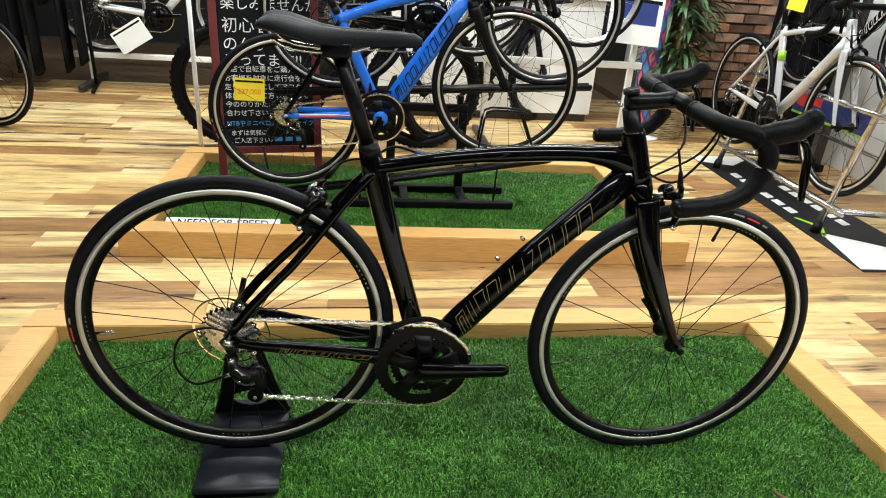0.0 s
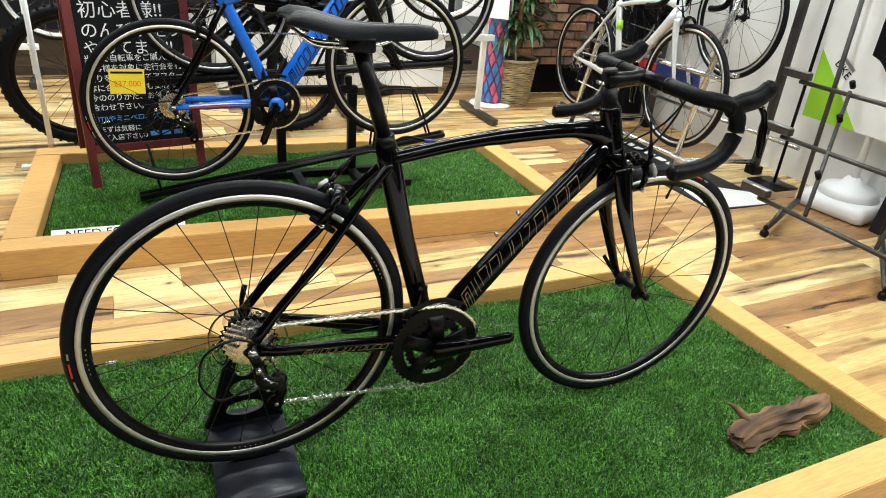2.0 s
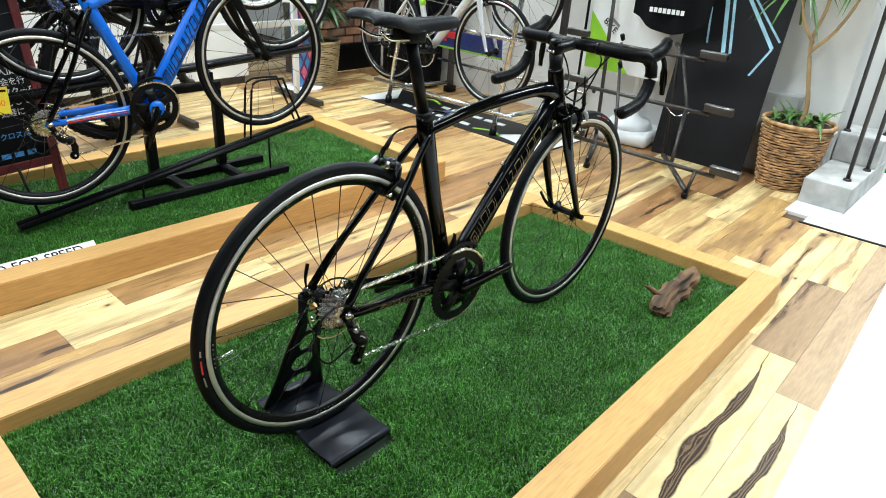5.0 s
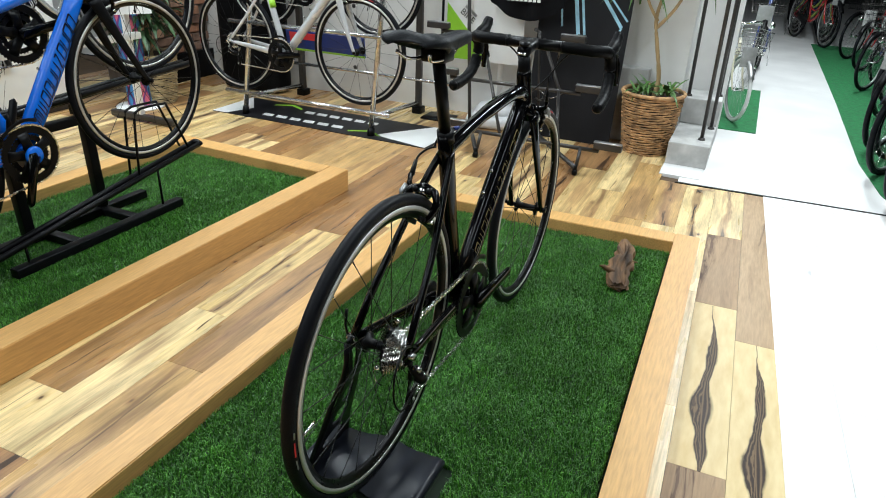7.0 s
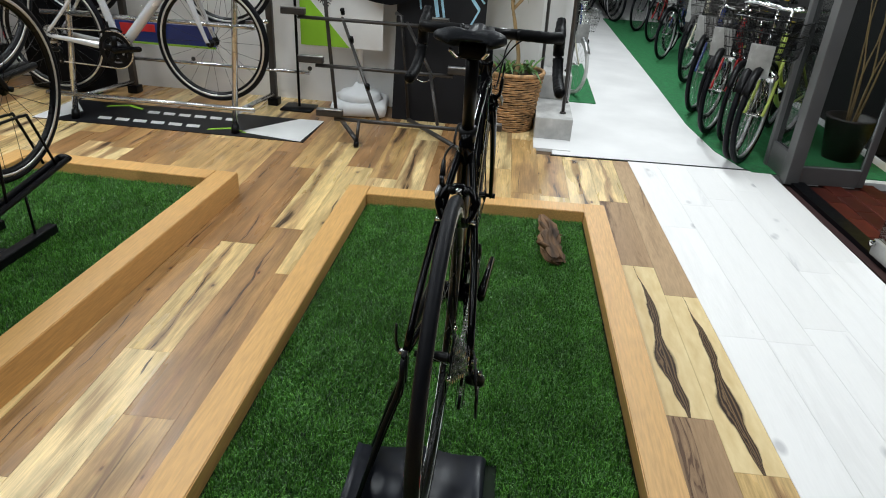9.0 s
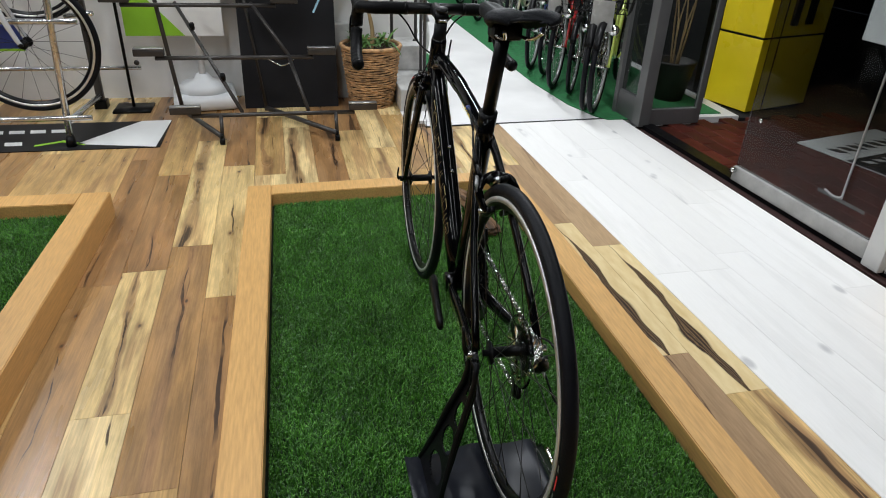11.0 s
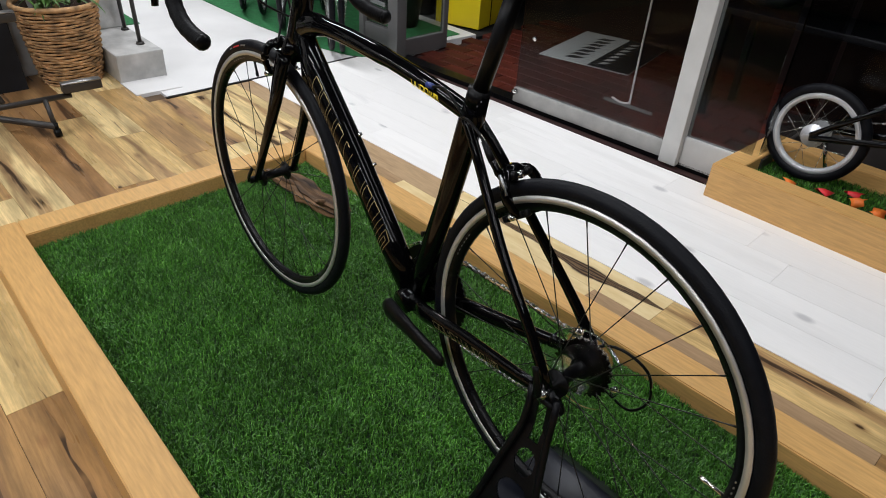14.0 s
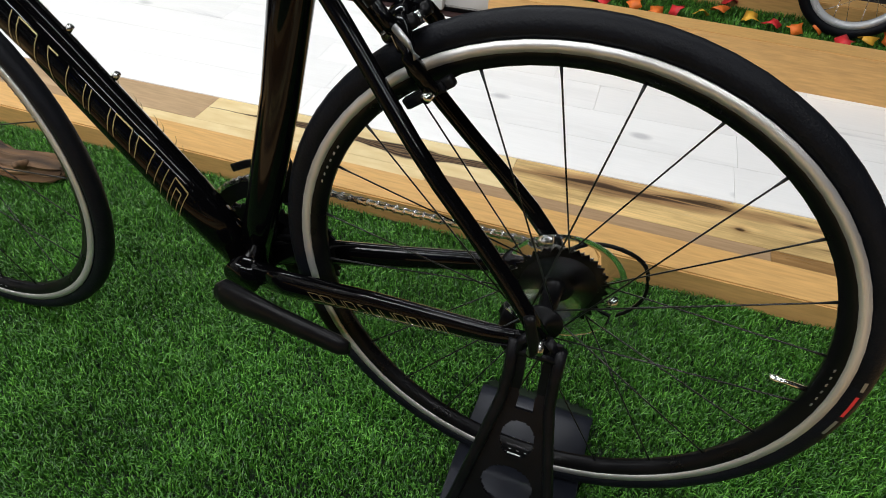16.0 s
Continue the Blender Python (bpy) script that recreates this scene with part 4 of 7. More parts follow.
            part("brake_lever", tube(smooth_path([(1.045, s * 0.207, 0.862), (1.06, s * 0.21, 0.84), (1.064, s * 0.214, 0.80), (1.07, s * 0.217, 0.757)], 4), [(0.008, 0.006)] * 6 + [(0.011, 0.006)] * 4 + [(0.008, 0.005)] * 3, 10), M_GLOSS, hb)
        if detail:
            for s, e in ((-1, (0.895, 0.03, 0.70)), (1, (0.87, -0.02, 0.74))):
                part("cable", tube(smooth_path([(0.94, s * 0.11, 0.868), (0.965, s * 0.07, 0.83), (0.955, s * 0.03, 0.77), e], 6), 0.0026, 6), M_MATT, bike)
            part("cable", tube(smooth_path([(0.92, -0.07, 0.865), (0.985, -0.05, 0.82), (0.93, -0.035, 0.72), (0.86, -0.03, 0.735)], 6), 0.0026, 6), M_MATT, bike)
    else:
        hb = part("handlebar", tube(smooth_path([(0.86, -0.29, 0.90), (0.895, -0.15, 0.89), (0.905, 0, 0.876), (0.895, 0.15, 0.89), (0.86, 0.29, 0.90)], 4), 0.012, 12), M_MATT, bike)
        for s in (-1, 1):
            part("grip", tube([(0.862, s * 0.28, 0.90), (0.877, s * 0.19, 0.893)], 0.017, 12), M_TAPE, hb)
    # brakes
    caliper(bike, 0.197, 0.6235, 35, R, -1)
    caliper(bike, 0.926, 0.664, -12, R) if bars == "drop" else None
    # drivetrain
    dt = new("drivetrain")
    dt.parent = bike
    chainring(dt, 0.405, 0.27, -0.049, 0.104, M_MATT, 50)
    chainring(dt, 0.405, 0.27, -0.042, 0.07, M_MATT, 34)
    for s, a, z in ((-1, crank, 0), (1, crank + 178, 0)):
        a = math.radians(a)
        e = (0.405 + 0.172 * math.cos(a), s * 0.085, 0.27 + 0.172 * math.sin(a))
        part("crank_arm", tube([(0.405 - 0.014 * math.cos(a), s * 0.068, 0.27), (0.405, s * 0.068, 0.27), (0.405 + 0.08 * math.cos(a), s * 0.076, 0.27 + 0.08 * math.sin(a)), e, (e[0] + 0.012 * math.cos(a), e[1], e[2])], [(0.008, 0.014), (0.012, 0.026), (0.010, 0.018), (0.009, 0.016), (0.006, 0.010)], 14), M_GLOSS if s < 0 else M_MATT, dt)
    cs = new("cassette")
    cs.parent = dt
    for k in range(10):
        bm = bmesh.new()
        r = 0.056 - 0.0031 * k
        n = 2 * (28 - 2 * k)
        y = -0.029 - 0.0039 * k
        ri = [[bm.verts.new(((r + (0.003 if q % 2 else -0.003)) * math.cos(2 * math.pi * q / n), y + d, 0.336 + (r + (0.003 if q % 2 else -0.003)) * math.sin(2 * math.pi * q / n))) for q in range(n)] for d in (-0.0008, 0.0008)]
        for q in range(n):
            bm.faces.new((ri[0][q], ri[0][(q + 1) % n], ri[1][(q + 1) % n], ri[1][q]))
        bm.faces.new(ri[0])
        bm.faces.new(ri[1])
        bmesh.ops.recalc_face_normals(bm, faces=bm.faces)
        # innermost sprocket is matt black in place of a dark reflection
        part("sprocket", bm, M_COG if k else M_MATT, dt if not detail else cs, smooth=False)
    if detail:
        bm = bmesh.new()
        lathe_y(bm, [(0.02, -0.023), (0.072, -0.025), (0.078, -0.027), (0.078, -0.0255), (0.072, -0.0235), (0.02, -0.0215)], 40, 0, 0.336)
        bmesh.ops.recalc_face_normals(bm, faces=bm.faces)
        part("spoke_guard", bm, M_PROTECT, dt, "clear plastic disc")
        for a in (62, 185, 305):
            a = math.radians(a)
            c = Vector((0.067 * math.cos(a), -0.029, 0.336 + 0.067 * math.sin(a)))
            t = Vector((-math.sin(a), 0, math.cos(a))) * 0.008
            part("guard_clip", tube([c - t, c, c + t], [(0.004, 0.004), (0.005, 0.007), (0.004, 0.004)], 8), M_CHROME, dt)
        # added black disc: stands in for the dark reflection on the cassette's back
        part("carrier", tube([(0, -0.0275, 0.336), (0, -0.029, 0.336)], 0.046, 36), M_MATT, cs)
        part("cable_port", tube([(0.405, 0.0155, 0.734), (0.385, 0.018, 0.735)], 0.005, 10), M_NAVY, fr)
        part("cable", tube(smooth_path([(0.388, 0.018, 0.735), (0.345, 0.026, 0.742), (0.31, 0.028, 0.722), (0.30, 0.027, 0.712)], 6), 0.0026, 6), M_MATT, bike)
    wrap = [(0.405 + 0.106 * math.cos(math.radians(w)), 0.27 + 0.106 * math.sin(math.radians(w)), -0.049) for w in range(90, -100, -14)]
    chain_part(dt, [[(-0.005, 0.376, -0.046), (0.40, 0.3755, -0.049)] + wrap, [(0.40, 0.164, -0.049), (0.052, 0.186, -0.052)], [(0.04, 0.295, -0.047), (0.056, 0.252, -0.05)]], M_CHAIN)
    rd = new("rear_derailleur")
    rd.parent = bike
    part("hanger", tube([(0.0, -0.07, 0.33), (0.008, -0.07, 0.30)], [(0.004, 0.012), (0.004, 0.009)], 10), M_MATT, rd)
    part("body", tube(smooth_path([(0.006, -0.076, 0.304), (0.012, -0.09, 0.282), (0.035, -0.085, 0.262), (0.05, -0.066, 0.256)], 3), [(0.011, 0.012)] * 3 + [(0.013, 0.015)] * 4 + [(0.012, 0.014)] * 3, 10), M_MATT, rd)
    part("body_bolt", tube([(0.006, -0.072, 0.304), (0.006, -0.094, 0.304)], 0.006, 10), M_STEEL, rd)
    part("link_plate", tube([(0.012, -0.098, 0.290), (0.024, -0.099, 0.276), (0.040, -0.093, 0.266)], [(0.002, 0.006), (0.002, 0.008), (0.002, 0.006)], 8), M_STEEL, rd)
    part("limit_screw", tube([(0.022, -0.088, 0.262), (0.022, -0.102, 0.262)], 0.0032, 8), M_CHROME, rd)
    part("barrel_adjuster", tube([(0.004, -0.088, 0.272), (-0.010, -0.089, 0.266)], [0.0045, 0.0035], 8), M_ALU, rd)
    for px, pz in ((0.052, 0.25), (0.046, 0.19)):
        bm = bmesh.new()
        lathe_y(bm, [(0.003, -0.056), (0.017, -0.056), (0.017, -0.049), (0.003, -0.049)], 14, px, pz)
        bmesh.ops.recalc_face_normals(bm, faces=bm.faces)
        part("pulley", bm, M_MATT, rd)
        part("pulley_bolt", tube([(px, -0.0605, pz), (px, -0.064, pz)], 0.0042, 8), M_STEEL, rd)
    for y in (-0.060, -0.045):
        part("cage", tube([(0.054, y, 0.262), (0.058, y, 0.22), (0.046, y, 0.178)], [(0.0012, 0.009), (0.0012, 0.011), (0.0012, 0.008)], 8, up=(1, 0, 0)), M_MATT, rd)
    part("cable_loop", tube(smooth_path([(0.05, -0.066, 0.325), (-0.02, -0.074, 0.372), (-0.085, -0.084, 0.355), (-0.105, -0.09, 0.30), (-0.07, -0.092, 0.25), (-0.01, -0.09, 0.268), (0.012, -0.088, 0.276)], 6), 0.0026, 6), M_MATT, rd)
    fd = new("front_derailleur")
    fd.parent = bike
    part("cage", tube(smooth_path([(0.33, -0.055, 0.365), (0.38, -0.055, 0.388), (0.43, -0.055, 0.392), (0.47, -0.055, 0.375)], 3), [(0.0014, 0.0065)] * 10, 8), M_MATT, fd)
    part("link", tube([(0.375, -0.03, 0.36), (0.38, -0.05, 0.405), (0.385, -0.05, 0.43)], [0.010, 0.009, 0.005], 10), M_MATT, fd)
    if detail:
        for q in ((0.60, 0.50), (0.65, 0.55)):
            part("bottle_bolt", tube([(q[0] - 0.012, 0, q[1] + 0.012), (q[0] - 0.0185, 0, q[1] + 0.0185)], 0.0042, 8), M_STEEL, fr)
        # valves
        for cx, a in ((0, 186), (0.985, 72)):
            a = math.radians(a)
            p = [(cx + r * math.cos(a), 0, 0.336 + r * math.sin(a)) for r in (0.288, 0.262, 0.254, 0.248)]
            part("valve", tube(p, [0.003, 0.003, 0.0042, 0.003], 8), M_CHROME if cx == 0 else M_MATT, bike)
    if decal:
        for s in (-1, 1):
            outline_bars(fr, (0.49, 0.353), (0.77, 0.638), 0.041, 11, s, (0.0263, 0.0292 * fat), decal, t=0.0007 if decal is M_GOLD else 0.0022)
            if detail:
                outline_bars(fr, (0.10, 0.318), (0.29, 0.291), 0.011, 11, s, None, decal, t=0.0005, ys=(0.0665, 0.0497))
        if yellow_mark:
            for s in (1,):
                outline_bars(fr, (0.37, 0.7175), (0.45, 0.7285), 0.0085, 6, s, (0.0174, 0.0152), M_YELLOW, "name_mark", t=0.0009)
    set_upper(bike, 0.034 if yellow_mark else 0.0)
    if stripe:
        for s in (-1, 1):
            for mm, dz in stripe:
                part("stripe", tube([(0.36, s * 0.0185, 0.722 + dz), (0.5, s * 0.0195, 0.737 + dz), (0.62, s * 0.02, 0.748 + dz)], [(0.0012, 0.0005), (0.0012, 0.004), (0.0012, 0.005)], 6), mm, fr)
                part("stripe", tube([(0.06, s * 0.071, 0.328 + dz), (0.2, s * 0.056, 0.307 + dz), (0.30, s * 0.05, 0.29 + dz)], [(0.0012, 0.004), (0.0012, 0.0035), (0.0012, 0.0005)], 6), mm, fr)
    return bike


def set_upper(bike, back=0.0, skip=("rear_wheel", "front_wheel", "brake")):
    """Sets the upper frame of a bike back; back: how far the front triangle lies behind the plain pattern."""
    def ramp(v, lo, hi):
        return min(1.0, max(0.0, (v - lo) / (hi - lo)))

    def moved(x, z):
        k = ramp(z, 0.34, 0.60)
        low = ramp(z, 0.336, 0.56) if x > 0.85 else ramp(z, 0.32, 0.43)
        slide = back * (0.58 + 0.42 * ramp(x, 0.38, 0.53)) * low
        lift = 0.3 * back * low * (1 - ramp(x, 0.3, 0.85))
        return x - 0.0275 * (z - 0.336) * k - slide, z + (0.010 - 0.027 * (1 - x / 0.985)) * k + lift
    done = set()
    for c in bike.children:
        base = c.name.split(".")[0]
        if base == "brake":
            p = c.matrix_basis.translation
            x, z = moved(p.x, p.z)
            c.location = (x, p.y, z)
        if base in skip:
            continue
        for o in (c, *c.children_recursive):
            if o.data is not None and o.data.name not in done:
                done.add(o.data.name)
                for v in o.data.vertices:
                    v.co.x, v.co.z = moved(v.co.x, v.co.z)


def hub_pose(rear, front, R=0.336, lean=0.0):
    """The pose of a bicycle whose axles' middles stand at the two places, leaning to its right by some degrees."""
    d = Vector(front) - Vector(rear)
    yaw, pitch = math.atan2(d.y, d.x), math.atan2(d.z, math.hypot(d.x, d.y))
    return Matrix.Translation(rear) @ Matrix.Rotation(yaw, 4, "Z") @ Matrix.Rotation(-pitch, 4, "Y") @ Matrix.Rotation(math.radians(lean), 4, "X") @ Matrix.Translation((0, 0, -R))


GRASS = 0.067
main_bike = road_bike("gloss black road bicycle with drop bars, gold outlined marks, on turf", M_GLOSS, M_GLOSS, M_GOLD, detail=True, yellow_mark=True, big=0.002)
# it leans a little to its right, held by the stand
main_bike.matrix_basis = hub_pose((0.0035, 0.0051, 0.430), (0.9853, 0.0, 0.3976), lean=1.0)

# ---- display stand under the rear wheel ----


def wheel_stand():
    st = thing("bike_stand", "black steel bicycle display stand, curved base plate on turf", "stand")
    # curved base plate
    bm = bmesh.new()
    rows = []
    prof = [(-0.126, 0.003), (-0.122, 0.010), (-0.113, 0.0135), (-0.097, 0.012), (-0.08, 0.010), (-0.045, 0.009), (-0.02, 0.012), (0.0, 0.020), (0.03, 0.024), (0.06, 0.017), (0.09, 0.007), (0.13, 0.004), (0.175, 0.004), (0.19, 0.010)]
    for y, z in prof:
        rows.append([bm.verts.new((x, y, z + d)) for x, d in ((-0.092, 0), (0.092, 0), (0.092, -0.003), (-0.092, -0.003))])
    for a, b in zip(rows, rows[1:]):
        for k in range(4):
            bm.faces.new((a[k], a[(k + 1) % 4], b[(k + 1) % 4], b[k]))
    bm.faces.new(rows[0]); bm.faces.new(rows[-1][::-1])
    bmesh.ops.recalc_face_normals(bm, faces=bm.faces)
    bmesh.ops.bevel(bm, geom=[e for e in bm.edges if abs(e.verts[0].co.x) > 0.09 and abs(e.verts[1].co.x - e.verts[0].co.x) < 0.01], offset=0.0012, segments=1, affect="EDGES")
    part("base_plate", bm, M_PLATE, st)
    # two tapered side plates, each folded from one broad sheet with oval cut-outs
    def plate(side):
        m, n = 22, 9
        pts, inside = {}, set()
        ovals = ((0.06, 0.044, 0.028), (0.137, 0.033, 0.029), (0.208, 0.021, 0.027))
        bm2 = bmesh.new()
        W, H = 44, 160
        def spot(u, v):
            z = 0.004 + 0.365 * v
            half = 0.088 - 0.062 * min(1, v / 0.78) ** 0.85
            x = (2 * u - 1) * half
            y = side * (0.150 - 0.085 * min(1, v / 0.75)) if side > 0 else side * (0.10 - 0.035 * v)
            return Vector((x, y, z))
        grid = [[bm2.verts.new(spot(i / W, k / H)) for i in range(W + 1)] for k in range(H + 1)]
        for k in range(H):
            for i in range(W):
                c = spot((i + 0.5) / W, (k + 0.5) / H)
                if any(((c.z - z) / b) ** 2 + (c.x / a) ** 2 < 1 for z, a, b in ovals):
                    continue
                if v_slot(c):
                    continue
                bm2.faces.new((grid[k][i], grid[k][i + 1], grid[k + 1][i + 1], grid[k + 1][i]))
        bmesh.ops.delete(bm2, geom=[v for v in bm2.verts if not v.link_faces], context="VERTS")
        bmesh.ops.solidify(bm2, geom=list(bm2.faces), thickness=0.004)
        bmesh.ops.recalc_face_normals(bm2, faces=bm2.faces)
        return bm2
    def v_slot(c):
        return c.z > 0.25 and abs(c.x) < 0.010
    part("upright", plate(1), M_BLKSTEEL, st, smooth=False)
    for s in (-1, 1):
        part("fold", tube([(s * 0.088, 0.152, 0.006), (s * 0.062, 0.127, 0.10), (s * 0.044, 0.104, 0.19), (s * 0.028, 0.078, 0.27), (s * 0.026, 0.07, 0.31), (s * 0.026, 0.068, 0.362)], [(0.007, 0.006)] * 6, 8, up=(0, 1, 0)), M_BLKSTEEL, st)
        part("hook", tube([(s * 0.020, 0.068, 0.34), (s * 0.018, 0.068, 0.362), (s * 0.010, 0.068, 0.372)], 0.006, 8), M_BLKSTEEL, st)
    part("axle_rest", tube([(-0.022, 0.068, 0.345), (0.022, 0.068, 0.345)], 0.006, 10), M_BLKSTEEL, st)
    return st


stand = wheel_stand()
stand.matrix_basis = pose(0, 0.006, GRASS + 0.004)

# ---- planters ----
PX0, PX1, PY0, PY1, PTOP, RAIL = -0.603, 1.584, -0.488, 0.513, 0.111, 0.097
SKEW, CROSS = 0.018, -0.036       # the rails by the white boards and at the far end run slightly askew


def prism(corners, z0, z1, bev=0.003):
    bm = bmesh.new()
    lo = [bm.verts.new((x, y, z0)) for x, y in corners]
    hi = [bm.verts.new((x, y, z1)) for x, y in corners]
    n = len(corners)
    bm.faces.new(lo[::-1])
    bm.faces.new(hi)
    for k in range(n):
        bm.faces.new((lo[k], lo[(k + 1) % n], hi[(k + 1) % n], hi[k]))
    bmesh.ops.recalc_face_normals(bm, faces=bm.faces)
    if bev:
        bmesh.ops.bevel(bm, geom=list(bm.edges), offset=bev, segments=2, affect="EDGES")
    return bm


def planter(label, inner, top, rail, grass_z, group, skew=0.0, cross=0.0):
    x0, x1, y0, y1 = inner
    p = thing("planter_box", label, "planter", group)
    low = lambda x: y0 + skew * x
    end = lambda y, dx=0.0: x1 + dx + cross * y
    xa = x0 - rail
    e0, e1, e2, e3 = end(y0 - rail, rail), end(y0, rail), end(y1, rail), end(y1 + rail, rail)
    part("rail", prism([(xa, low(xa) - rail), (e0, low(e0) - rail), (e1, low(e1)), (xa, low(xa))], 0, top), M_TIMBER, p, smooth=False)
    part("rail", prism([(xa, y1), (e2, y1), (e3, y1 + rail), (xa, y1 + rail)], 0, top), M_TIMBER, p, smooth=False)
    part("rail", prism([(xa, low(xa) + 0.0005), (x0, low(x0) + 0.0005), (x0, y1 - 0.0005), (xa, y1 - 0.0005)], 0, top - 0.001), M_TIMBER, p, smooth=False)
    c0, c1 = end(y0), end(y1)
    part("rail", prism([(c0, low(c0) + 0.0005), (e1, low(e1) + 0.0005), (e2, y1 - 0.0005), (c1, y1 - 0.0005)], 0, top - 0.001), M_TIMBER, p, smooth=False)
    part("turf_backing", prism([(x0, low(x0)), (c0, low(c0)), (c1, y1), (x0, y1)], 0.002, grass_z - 0.012, 0), M_TURFBASE, p, smooth=False)
    return p


def turf(x0, x1, y0, y1, z, count, seed, height=0.019, width=0.0013, skew=0.0, cross=0.0, keep_out=None):
    """Artificial grass: bent blades of three points each side, in one mesh."""
    rng = np.random.default_rng(seed)
    n = count
    bx, by = rng.uniform(0, 1, n), rng.uniform(0, 1, n)
    row = y0 + by * (y1 - y0)
    bx = x0 + bx * (x1 + cross * row - x0)
    by = y0 + skew * bx + by * (y1 - y0 - skew * bx)
    if keep_out:
        k0, k1, k2, k3 = keep_out
        ok = ~((bx > k0) & (bx < k1) & (by > k2) & (by < k3))
        bx, by = bx[ok], by[ok]
        n = len(bx)
    a, lean = rng.uniform(0, 2 * np.pi, n), rng.uniform(0.15, 1.1, n)
    h = height * rng.uniform(0.6, 1.25, n)
    clump = 0.8 + 0.25 * np.sin(bx * 23 + 2 * np.sin(by * 17)) * np.sin(by * 29)
    h *= clump
    dirx, diry = np.cos(a), np.sin(a)
    sx, sy = -diry * width, dirx * width
    base = np.stack([bx, by, np.full(n, z - 0.012)], 1)
    side = np.stack([sx, sy, np.zeros(n)], 1)
    mid = base + np.stack([dirx * lean * h * 0.35, diry * lean * h * 0.35, h * 0.65 + 0.004], 1)
    tip = base + np.stack([dirx * lean * h * 1.0, diry * lean * h * 1.0, h * (1.1 - 0.25 * lean) + 0.004], 1)
    v = np.stack([base - side, base + side, mid + side * 0.8, mid - side * 0.8, tip], 1).reshape(-1, 3)
    np.clip(v[:, 0], x0, x1 + cross * v[:, 1], out=v[:, 0])
    np.clip(v[:, 1], y0 + skew * v[:, 0], y1, out=v[:, 1])
    i = np.arange(n) * 5
    quads = np.stack([i, i + 1, i + 2, i + 3], 1)
    tris = np.stack([i + 3, i + 2, i + 4], 1)
    me = bpy.data.meshes.new("turf")
    me.from_pydata(v.tolist(), [], quads.tolist() + tris.tolist())
    me.materials.append(M_TURF)
    ob = new("turf", me)
    return tagged(ob, "short bright green artificial grass", "grass", kind="stuff")


near_planter = planter("pale orange timber planter frame filled with artificial turf", (PX0, PX1, PY0, PY1), PTOP, RAIL, GRASS, "planters", SKEW, CROSS)
near_turf = turf(PX0 + 0.008, PX1 - 0.008, PY0 + 0.008, PY1 - 0.008, GRASS, 235000, 3, height=0.0165, width=0.0011, skew=SKEW, cross=CROSS, keep_out=(-0.09, 0.09, -0.148, 0.19))
FR = pose(0, 0, 0, 0, 0, -1.2)
fp = planter("pale orange timber planter frame with turf under a blue bicycle", (-0.66, 1.455, 1.30, 2.215), PTOP, 0.105, GRASS, "planters")
fp.matrix_basis = FR
ft = turf(-0.652, 1.447, 1.308, 2.207, GRASS, 150000, 4, height=0.0165, width=0.0011)
ft.matrix_basis = FR

# ---- setting ----


def struct(name, bm, material, label, parent=None, smooth=False):
    ob = part(name, bm, material, parent, smooth=smooth)
    return tagged(ob, label, name.split("_")[0], kind="structure")


WX = 3.34          # face of the concrete wall
EDGE = -0.915      # border of timber and white boards
JOINT = 2.604       # border of boards and passage
floor = struct("floor", slab(-5.0, JOINT - 0.003, EDGE - 0.3, 6.5, -0.06, -0.012), M_GAP, "dark joints under a pale and brown plank floor")
white_floor = struct("floor_white", slab(-5.0, JOINT, -1.74, EDGE, -0.05, -0.009), M_WHITE, "joints under white painted floor boards")
struct("floor_corner", slab(JOINT - 0.003, WX, -0.35, 6.5, -0.07, -0.0125), M_GAP, "dark joints under plank floor by the wall")
struct("pavement", slab(JOINT + 0.0105, 16.0, -2.45, -0.351, -0.06, 0.0), M_PASSAGE, "pale concrete passage floor")
struct("pavement_edge", slab(WX + 0.001, 16.0, -0.35, 0.02, -0.06, 0.0), M_PASSAGE, "pale concrete floor strip along the passage wall")
struct("pavement_joint", slab(JOINT - 0.004, JOINT + 0.0145, -1.74, -0.46, -0.06, 0.0045), M_MATT, "dark expansion joint in the floor")
struct("floor_entry", slab(-5.0, JOINT, -7.0, -1.741, -0.06, -0.014), M_DARKJOINT, "dark mortar under a red brick floor")
# floor, partition and wall take a near-black colour in place of shade
struct("floor_restaurant", slab(JOINT + 0.001, 16.0, -7.0, -2.451, -0.06, -0.012), M_UNLIT, "floor behind the glass front, near-black for an unlit room")
struct("wall_partition", slab(3.2, 16.0, -2.55, -2.452, 0, CEIL), M_UNLIT, "partition behind the parked bicycles, near-black for shade")
struct("wall_concrete", slab(WX, 3.619, -0.22, 6.5, 0, CEIL), M_WALL, "pale cast concrete wall with tie holes")
struct("wall_back", slab(-5.2, WX + 0.2, 6.5, 6.7, 0, CEIL), M_DARKWALL, "dark grey shop wall at the back")
struct("wall_side", slab(-5.2, -5.0, -7.0, 6.5, 0, CEIL), M_DARKWALL, "dark grey shop side wall")
struct("wall_far", slab(16.0, 16.2, -7.0, 2.5, 0, CEIL), M_DARKWALL, "dark end of the passage")
struct("wall_restaurant", slab(-5.2, 16.2, -7.2, -7.0, 0, CEIL), M_UNLIT, "wall behind the glass front, near-black for an unlit room")
struct("wall_stair", slab(3.62, 16.0, 0.02, 0.20, 0, CEIL), M_WALL, "pale wall beside the passage")
struct("ceiling", slab(-5.2, 16.2, -7.2, 6.7, CEIL, CEIL + 0.15), M_CEIL, "plain grey ceiling")
